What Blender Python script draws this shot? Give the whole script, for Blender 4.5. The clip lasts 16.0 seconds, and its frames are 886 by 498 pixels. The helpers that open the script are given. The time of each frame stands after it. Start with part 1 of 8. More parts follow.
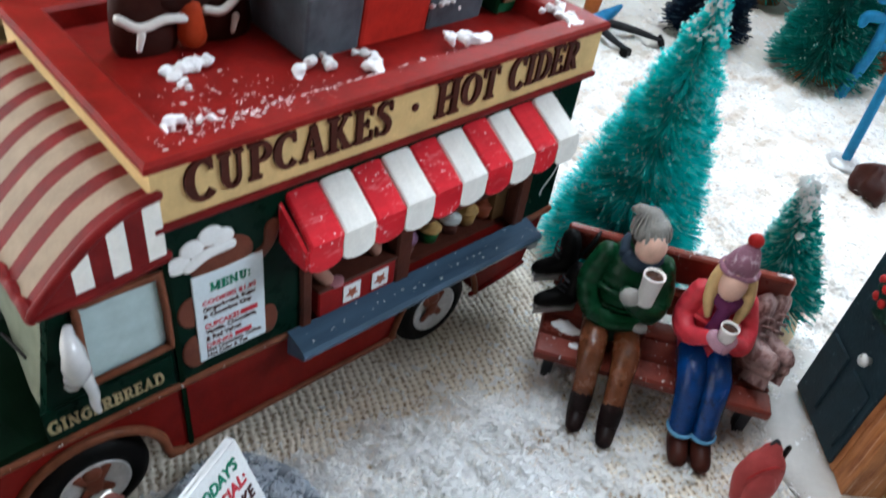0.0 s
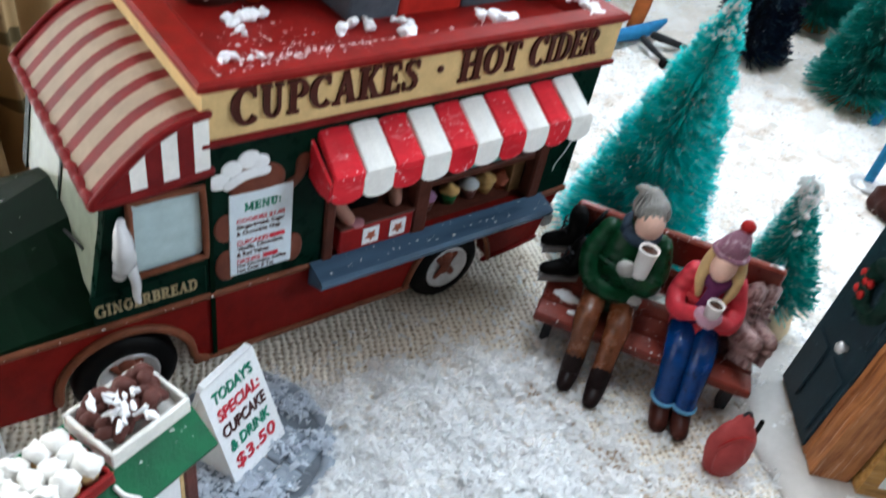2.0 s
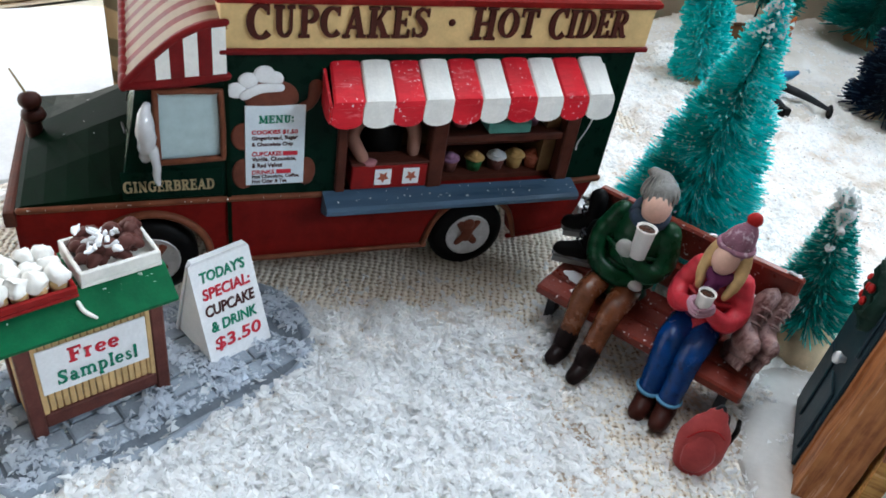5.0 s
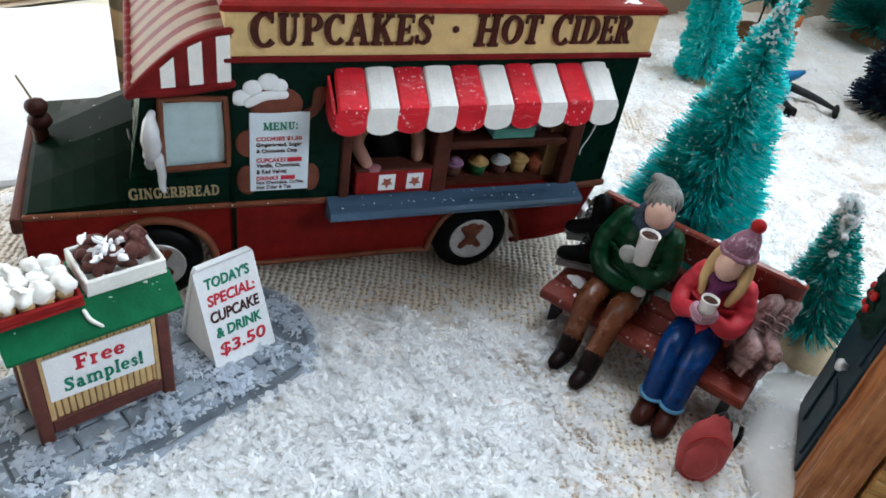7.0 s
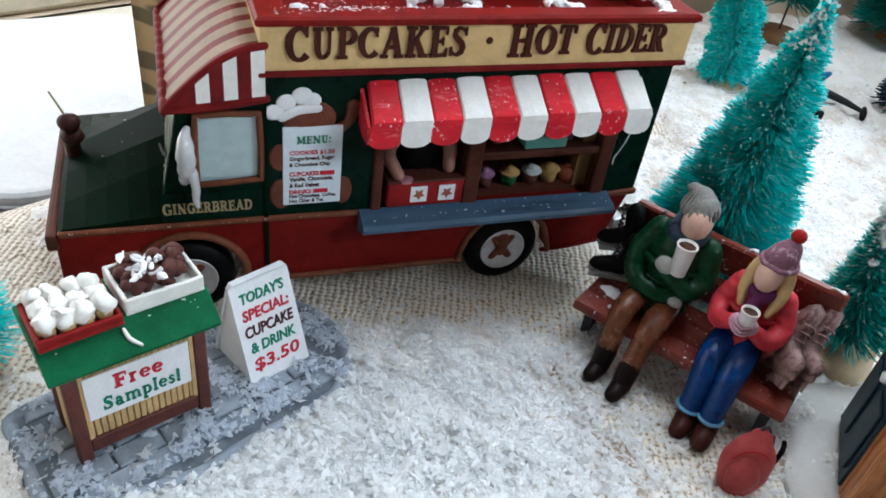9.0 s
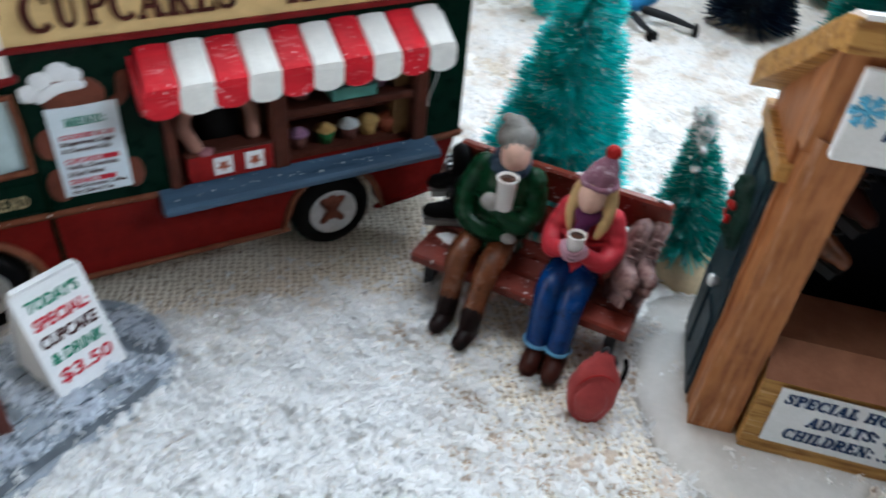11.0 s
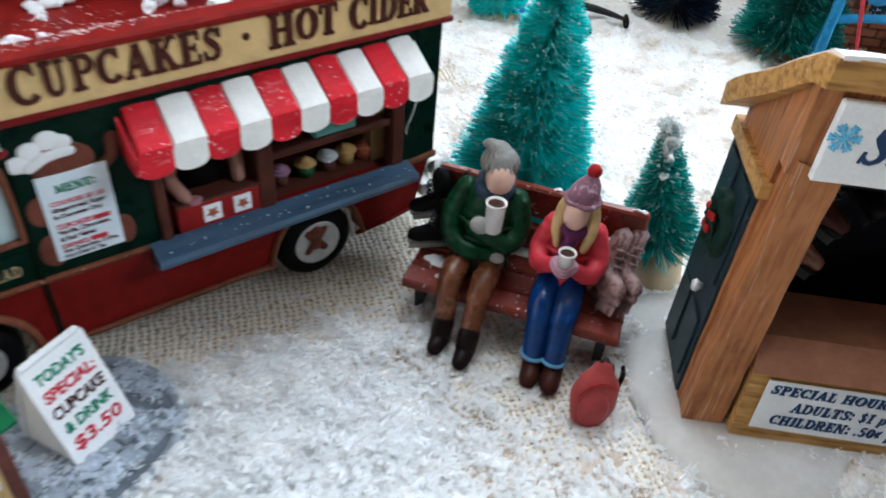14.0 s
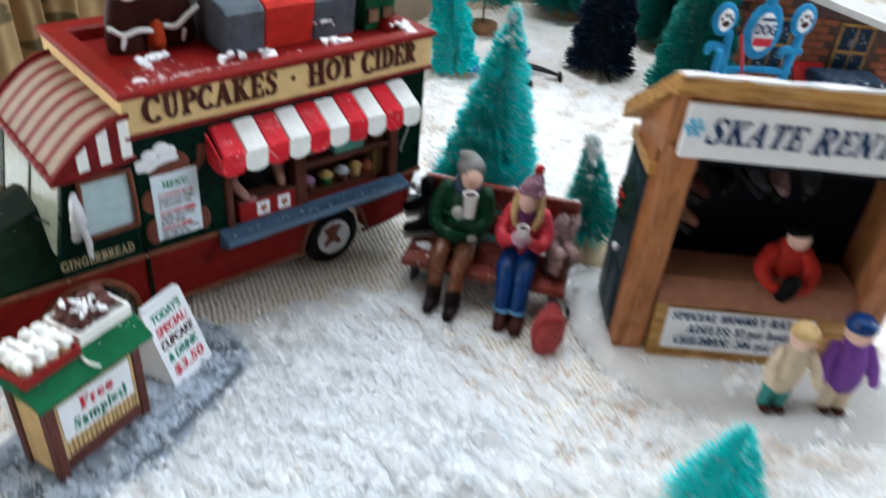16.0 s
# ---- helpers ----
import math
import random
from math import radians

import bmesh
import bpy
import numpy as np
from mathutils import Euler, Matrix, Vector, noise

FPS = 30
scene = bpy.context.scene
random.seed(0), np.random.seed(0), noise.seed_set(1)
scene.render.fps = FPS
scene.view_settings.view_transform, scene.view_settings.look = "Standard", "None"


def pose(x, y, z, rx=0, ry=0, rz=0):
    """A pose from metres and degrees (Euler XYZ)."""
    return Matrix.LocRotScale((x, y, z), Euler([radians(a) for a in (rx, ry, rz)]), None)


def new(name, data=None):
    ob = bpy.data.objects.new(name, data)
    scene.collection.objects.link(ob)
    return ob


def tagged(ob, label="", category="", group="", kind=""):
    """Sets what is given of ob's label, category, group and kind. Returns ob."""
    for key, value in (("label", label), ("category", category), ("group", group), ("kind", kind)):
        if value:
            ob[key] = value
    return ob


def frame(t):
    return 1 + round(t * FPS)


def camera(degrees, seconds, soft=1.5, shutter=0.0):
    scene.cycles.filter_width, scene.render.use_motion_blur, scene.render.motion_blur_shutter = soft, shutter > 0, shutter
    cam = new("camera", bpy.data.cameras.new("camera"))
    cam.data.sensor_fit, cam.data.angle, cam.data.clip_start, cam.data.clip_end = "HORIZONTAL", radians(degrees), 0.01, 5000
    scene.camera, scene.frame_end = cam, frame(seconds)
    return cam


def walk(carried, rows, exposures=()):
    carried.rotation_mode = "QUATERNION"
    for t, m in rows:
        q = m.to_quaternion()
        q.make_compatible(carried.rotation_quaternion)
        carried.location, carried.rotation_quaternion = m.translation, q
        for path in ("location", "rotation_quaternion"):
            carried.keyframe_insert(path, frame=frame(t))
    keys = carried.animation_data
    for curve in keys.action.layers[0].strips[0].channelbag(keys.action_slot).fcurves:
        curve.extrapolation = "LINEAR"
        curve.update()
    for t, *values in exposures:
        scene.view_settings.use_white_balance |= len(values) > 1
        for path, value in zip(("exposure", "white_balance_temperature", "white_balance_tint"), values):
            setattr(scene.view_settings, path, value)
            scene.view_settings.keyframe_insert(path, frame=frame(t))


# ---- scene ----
# seconds, eye x y z in metres, yaw (to the left), pitch (up), roll, in degrees
ROWS = [
    (0, -0.0390, -0.1052, 0.1645, -47.29, -39.63, 9.29),
    (0.5, -0.0358, -0.1099, 0.1703, -45.53, -38.87, 8.30),
    (1, -0.0449, -0.1209, 0.1574, -43.22, -39.59, 10.40),
    (1.5, -0.0530, -0.1245, 0.1526, -41.66, -40.01, 12.34),
    (2, -0.0479, -0.1291, 0.1655, -42.91, -39.19, 12.12),
    (2.5, -0.0549, -0.1278, 0.1739, -42.86, -37.94, 12.72),
    (3, -0.0505, -0.1481, 0.1849, -38.18, -33.92, 11.79),
    (3.5, -0.0543, -0.1632, 0.1810, -33.50, -34.45, 11.33),
    (4, -0.0368, -0.1719, 0.1739, -28.82, -36.76, 10.83),
    (4.5, -0.0193, -0.1804, 0.1521, -23.88, -36.11, 10.45),
    (5, -0.0164, -0.1800, 0.1533, -25.02, -36.23, 10.31),
    (7.5, -0.0157, -0.1777, 0.1566, -24.12, -36.90, 9.67),
    (8, -0.0188, -0.1727, 0.1568, -23.63, -36.92, 8.94),
    (8.2, -0.0211, -0.1711, 0.1572, -23.39, -36.78, 9.08),
    (10.3, -0.0136, -0.1788, 0.1550, -25.06, -37.60, 7.49),
    (10.5, -0.0094, -0.1786, 0.1529, -27.18, -38.07, 7.52),
    (11, 0.0045, -0.1770, 0.1493, -32.44, -38.06, 5.67),
    (11.5, 0.0098, -0.1701, 0.1472, -37.10, -38.65, 3.53),
    (12, 0.0095, -0.1655, 0.1465, -39.77, -39.37, 4.43),
    (12.5, 0.0095, -0.1652, 0.1452, -40.18, -39.48, 4.44),
    (13, 0.0088, -0.1643, 0.1447, -40.09, -39.41, 4.43),
    (13.5, 0.0062, -0.1597, 0.1513, -39.77, -39.56, 4.54),
    (14, -0.0110, -0.1630, 0.1622, -40.24, -39.19, 5.55),
    (14.5, -0.0304, -0.1655, 0.1694, -40.53, -38.24, 5.78),
    (15, -0.0447, -0.1717, 0.1802, -40.71, -35.56, 5.70),
    (15.5, -0.0612, -0.1854, 0.1910, -42.91, -34.02, 6.09),
    (16, -0.0705, -0.2154, 0.1818, -44.09, -33.52, 5.58),
]

EXPOSURES = [(0.0, 0.10), (3.5, 0.20), (4.4, 0.0), (8.0, 0.0), (10.5, -0.10), (12.5, 0.14), (14.5, 0.08), (16.0, 0.08)]


def aim(yaw, pitch, roll):
    """The camera's turn from yaw, pitch and roll."""
    return pose(0, 0, 0, 0, 0, yaw) @ pose(0, 0, 0, 90 + pitch, 0, 0) @ pose(0, 0, 0, 0, 0, roll)


cam = camera(61.35, 16.0, 1.7, 0.85)
walk(cam, [(t, Matrix.Translation((x, y, z)) @ aim(yaw, pitch, roll)) for t, x, y, z, yaw, pitch, roll in ROWS], EXPOSURES)

# ---- world and light ----
world = bpy.data.worlds.new("world")
scene.world = world
world.use_nodes = True
sky = world.node_tree.nodes.new("ShaderNodeTexSky")
sky.sky_type, sky.sun_disc = "NISHITA", False
sky.sun_elevation, sky.sun_rotation = radians(35), radians(-60)
world.node_tree.links.new(sky.outputs[0], world.node_tree.nodes["Background"].inputs[0])
world.node_tree.nodes["Background"].inputs[1].default_value = 0.12

# The table stands along the window wall: s runs along that wall, q from the table's edge into the room.
WALL_TURN = 24.7
ROOM = pose(-0.063, 0.073, 0, 0, 0, WALL_TURN)


def opening_light(name, s, q, z, w, h, turn, power, colour):
    """An area lamp with daylight's colour, in a seen window or an added opening; turn: the way it shines, in degrees
    from the wall's inward normal.
    """
    lamp = bpy.data.lights.new(name, "AREA")
    lamp.shape, lamp.size, lamp.size_y, lamp.energy, lamp.color = "RECTANGLE", w, h, power, colour
    ob = new(name, lamp)
    ob.matrix_world = ROOM @ pose(s, -q, z, -90, 0, turn)
    return ob


opening_light("window_daylight", -0.50, -0.33, 0.42, 1.2, 0.95, 0, 2.4, (0.86, 0.92, 1.0))
# Three added lamps behind no known window, placed to balance light and shadow.
opening_light("side_window_daylight", 1.02, -0.12, 0.86, 0.44, 0.9, -90, 17, (0.72, 0.855, 1.0))
opening_light("south_window_daylight", 0.70, 1.57, 1.20, 0.5, 0.9, 180, 31, (0.70, 0.855, 1.0))
opening_light("roof_window_daylight", 0.52, 0.0, 1.38, 0.5, 0.45, 0, 8.5, (0.70, 0.85, 1.0)).matrix_world = ROOM @ pose(0.52, 0.0, 1.38, 0, 0, 0)

# ---- tools: meshes are drawn in centimetres ----
CM = 0.01


def V(*a):
    return Vector(a)


def begin():
    return bmesh.new()


def finish(name, bm, mats):
    bmesh.ops.scale(bm, vec=(CM, CM, CM), verts=bm.verts)
    mesh = bpy.data.meshes.new(name)
    bm.to_mesh(mesh)
    bm.free()
    for m in mats if isinstance(mats, (list, tuple)) else [mats]:
        mesh.materials.append(m)
    return mesh


def part(name, bm, material, parent=None, label=""):
    """Links a bmesh as one mesh object under a thing or a part."""
    ob = new(name, finish(name, bm, material))
    ob.parent = parent
    return tagged(ob, label)


def thing(name, x, y, z, turn=0, label="", category="", group="", kind="", lean=(0, 0)):
    ob = new(name)
    ob.matrix_basis = pose(x * CM, y * CM, z * CM, lean[0], lean[1], turn)
    ob.empty_display_size = 0.01
    return tagged(ob, label, category, group, kind)


def solo(name, bm, material, x, y, z, turn=0, label="", category="", group="", kind="", tilt=(0, 0)):
    """A thing that is one mesh."""
    ob = part(name, bm, material)
    ob.matrix_basis = pose(x * CM, y * CM, z * CM, tilt[0], tilt[1], turn)
    return tagged(ob, label, category, group, kind)


def box(bm, x0, x1, y0, y1, z0, z1, bevel=0.0, m=0, seg=1):
    vs = [bm.verts.new((x, y, z)) for x in (x0, x1) for y in (y0, y1) for z in (z0, z1)]
    fs = [bm.faces.new([vs[i] for i in q]) for q in ((0, 1, 3, 2), (4, 6, 7, 5), (0, 4, 5, 1), (2, 3, 7, 6), (0, 2, 6, 4), (1, 5, 7, 3))]
    for f in fs:
        f.material_index = m
    if bevel:
        es = list({e for f in fs for e in f.edges})
        out = bmesh.ops.bevel(bm, geom=es, offset=bevel, segments=seg, affect="EDGES", profile=0.6)
        for f in out["faces"]:
            f.material_index = m
    return bm


def prism(bm, outline, lo, hi, axis="y", m=0, bevel=0.0, cap=None):
    """A closed outline pushed along an axis from lo to hi. The outline is in the other two axes, in xyz order."""
    def at(a, b, c):
        return {"x": (c, a, b), "y": (a, c, b), "z": (a, b, c)}[axis]
    n = len(outline)
    low, top = [[bm.verts.new(at(a, b, c)) for a, b in outline] for c in (lo, hi)]
    fs = [bm.faces.new((low[i], low[(i + 1) % n], top[(i + 1) % n], top[i])) for i in range(n)]
    ends = [bm.faces.new(low), bm.faces.new(top[::-1])]
    for f in fs:
        f.material_index = m
    for f in ends:
        f.material_index = m if cap is None else cap
    if bevel:
        es = [e for f in ends for e in f.edges]
        out = bmesh.ops.bevel(bm, geom=es, offset=bevel, segments=2, affect="EDGES", profile=0.6)
        for f in out["faces"]:
            f.material_index = m
    bmesh.ops.recalc_face_normals(bm, faces=bm.faces)
    return bm


def rings(bm, loops, m=0, smooth=True, closed=True, caps=True):
    """Skins a row of equal loops of points."""
    made = [[bm.verts.new(p) for p in loop] for loop in loops]
    n = len(loops[0])
    for a, b in zip(made, made[1:]):
        for i in range(n if closed else n - 1):
            f = bm.faces.new((a[i], a[(i + 1) % n], b[(i + 1) % n], b[i]))
            f.material_index, f.smooth = m, smooth
    if caps:
        for loop in (made[0][::-1], made[-1]):
            f = bm.faces.new(loop)
            f.material_index, f.smooth = m, smooth
    return bm


def smooth_path(pts, steps):
    """Points on a smooth curve through pts (numbers of any dimension)."""
    p = np.array(pts, float)
    p = np.vstack([2 * p[0] - p[1], p, 2 * p[-1] - p[-2]])
    out = []
    for i in range(1, len(p) - 2):
        for t in np.arange(steps) / steps:
            a, b, c, d = p[i - 1:i + 3]
            out.append(0.5 * (2 * b + (c - a) * t + (2 * a - 5 * b + 4 * c - d) * t**2 + (3 * b - a - 3 * c + d) * t**3))
    out.append(p[-2])
    return out


def tube(bm, pts, n=10, steps=4, m=0, squash=1.0, round_ends=True):
    """A limb: pts are (x, y, z, radius). squash flattens it from front to back."""
    path = smooth_path(pts, steps)
    if round_ends:
        for end in (0, -1):
            c, nxt = path[end], path[1 if end == 0 else -2]
            d = (c[:3] - nxt[:3])
            d = d / (np.linalg.norm(d) + 1e-9)
            caps = [np.r_[c[:3] + d * c[3] * math.sin(a), c[3] * math.cos(a)] for a in (0.6, 1.1, 1.45)]
            path = caps[::-1] + path if end == 0 else path + caps
    loops, side = [], None
    for i, c in enumerate(path):
        d = Vector(path[min(i + 1, len(path) - 1)][:3] - path[max(i - 1, 0)][:3]).normalized()
        if side is None:
            side = d.orthogonal().normalized()
        side = (side - d * side.dot(d)).normalized()
        other = d.cross(side)
        loop = []
        for k in range(n):
            a = 2 * math.pi * k / n
            off = (side * math.cos(a) + other * math.sin(a)) * c[3]
            off.y *= squash
            loop.append(Vector(c[:3]) + off)
        loops.append(loop)
    return rings(bm, loops, m)


def ball(bm, c, r, m=0, u=14, v=9, turn=None):
    r = (r, r, r) if isinstance(r, (int, float)) else r
    mat = Matrix.Translation(c) @ (turn.to_4x4() if turn else Matrix()) @ Matrix.Diagonal((*r, 1))
    out = bmesh.ops.create_uvsphere(bm, u_segments=u, v_segments=v, radius=1, matrix=mat)
    for f in {f for vert in out["verts"] for f in vert.link_faces}:
        f.material_index, f.smooth = m, True
    return bm


def lathe(bm, profile, n=24, m=0, centre=(0, 0, 0), smooth=True, axis="z", caps=True):
    """Turns a profile of (radius, height)."""
    def at(r, a, h):
        p = {"z": (r * math.cos(a), r * math.sin(a), h), "y": (r * math.cos(a), h, r * math.sin(a))}[axis]
        return V(*p) + Vector(centre)
    rings(bm, [[at(max(r, 0.002), 2 * math.pi * k / n, h) for k in range(n)] for r, h in profile], m, smooth, True, caps)
    bmesh.ops.recalc_face_normals(bm, faces=bm.faces)
    return bm


def ruffle(bm, amount, scale, seed=0.0):
    """Uneven surface: pushes the corners about by noise."""
    for v in bm.verts:
        p = v.co * scale + V(seed, seed * 2, -seed)
        v.co += noise.noise_vector(p) * amount
    return bm


def cut_fine(bm, length):
    for _ in range(6):
        es = [e for e in bm.edges if e.calc_length() > length]
        if not es:
            break
        bmesh.ops.subdivide_edges(bm, edges=es, cuts=1, use_grid_fill=True)
    bmesh.ops.triangulate(bm, faces=[f for f in bm.faces if len(f.verts) > 4])
    return bm


def lettering(name, body, parent, material, origin, right, up, width=None, height=None, depth=0.03, weight=0.0, shear=0.0, align="LEFT", label="", widen=1.0):
    """Words in the built-in font as a mesh part: origin is the lower left corner (or the lower middle), in the parent's centimetres."""
    curve = bpy.data.curves.new(name, "FONT")
    curve.body, curve.align_x, curve.offset, curve.shear, curve.extrude = body, align, weight, shear, 0.02
    curve.resolution_u = 3
    holder = bpy.data.objects.new(name, curve)
    scene.collection.objects.link(holder)
    bpy.context.view_layer.update()
    mesh = bpy.data.meshes.new_from_object(holder)
    bpy.data.objects.remove(holder)
    co = np.array([v.co for v in mesh.vertices])
    lo, hi = co.min(0), co.max(0)
    k = width / (hi[0] - lo[0]) if width else height / (hi[1] - lo[1])
    ky = height / (hi[1] - lo[1]) if height else k
    right, up = Vector(right).normalized(), Vector(up).normalized()
    out = right.cross(up)
    x0 = lo[0] if align == "LEFT" else (lo[0] + hi[0]) / 2
    for v in mesh.vertices:
        a, b, c = (v.co.x - x0) * k, (v.co.y - lo[1]) * ky, (depth if v.co.z > 0 else -depth)
        v.co = (Vector(origin) + right * a + up * b + out * c) * CM
    mesh.materials.clear()
    mesh.materials.append(material)
    ob = new(name, mesh)
    ob.parent = parent
    return tagged(ob, label)


def arc(cx, cy, rx, ry, a0, a1, thin, thick, n=18):
    """A curved pen stroke, thick where it runs upright."""
    out = []
    for a in np.linspace(radians(a0), radians(a1), n):
        out.append((cx + rx * math.cos(a), cy + ry * math.sin(a), thin + (thick - thin) * abs(math.cos(a)) ** 1.3))
    return out


def bar(x0, y0, x1, y1, w):
    return [(x0, y0, w), (x1, y1, w)]


def stem(x, w=0.21, y0=0.0, y1=1.0, foot=0.09):
    """An upright with slab serifs: strokes as lists of (x, y, width)."""
    out = [bar(x, y0 + 0.02, x, y1 - 0.02, w)]
    for y in (y0 + 0.045, y1 - 0.045):
        out.append(bar(x - w / 2 - foot, y, x + w / 2 + foot, y, 0.09))
    return out


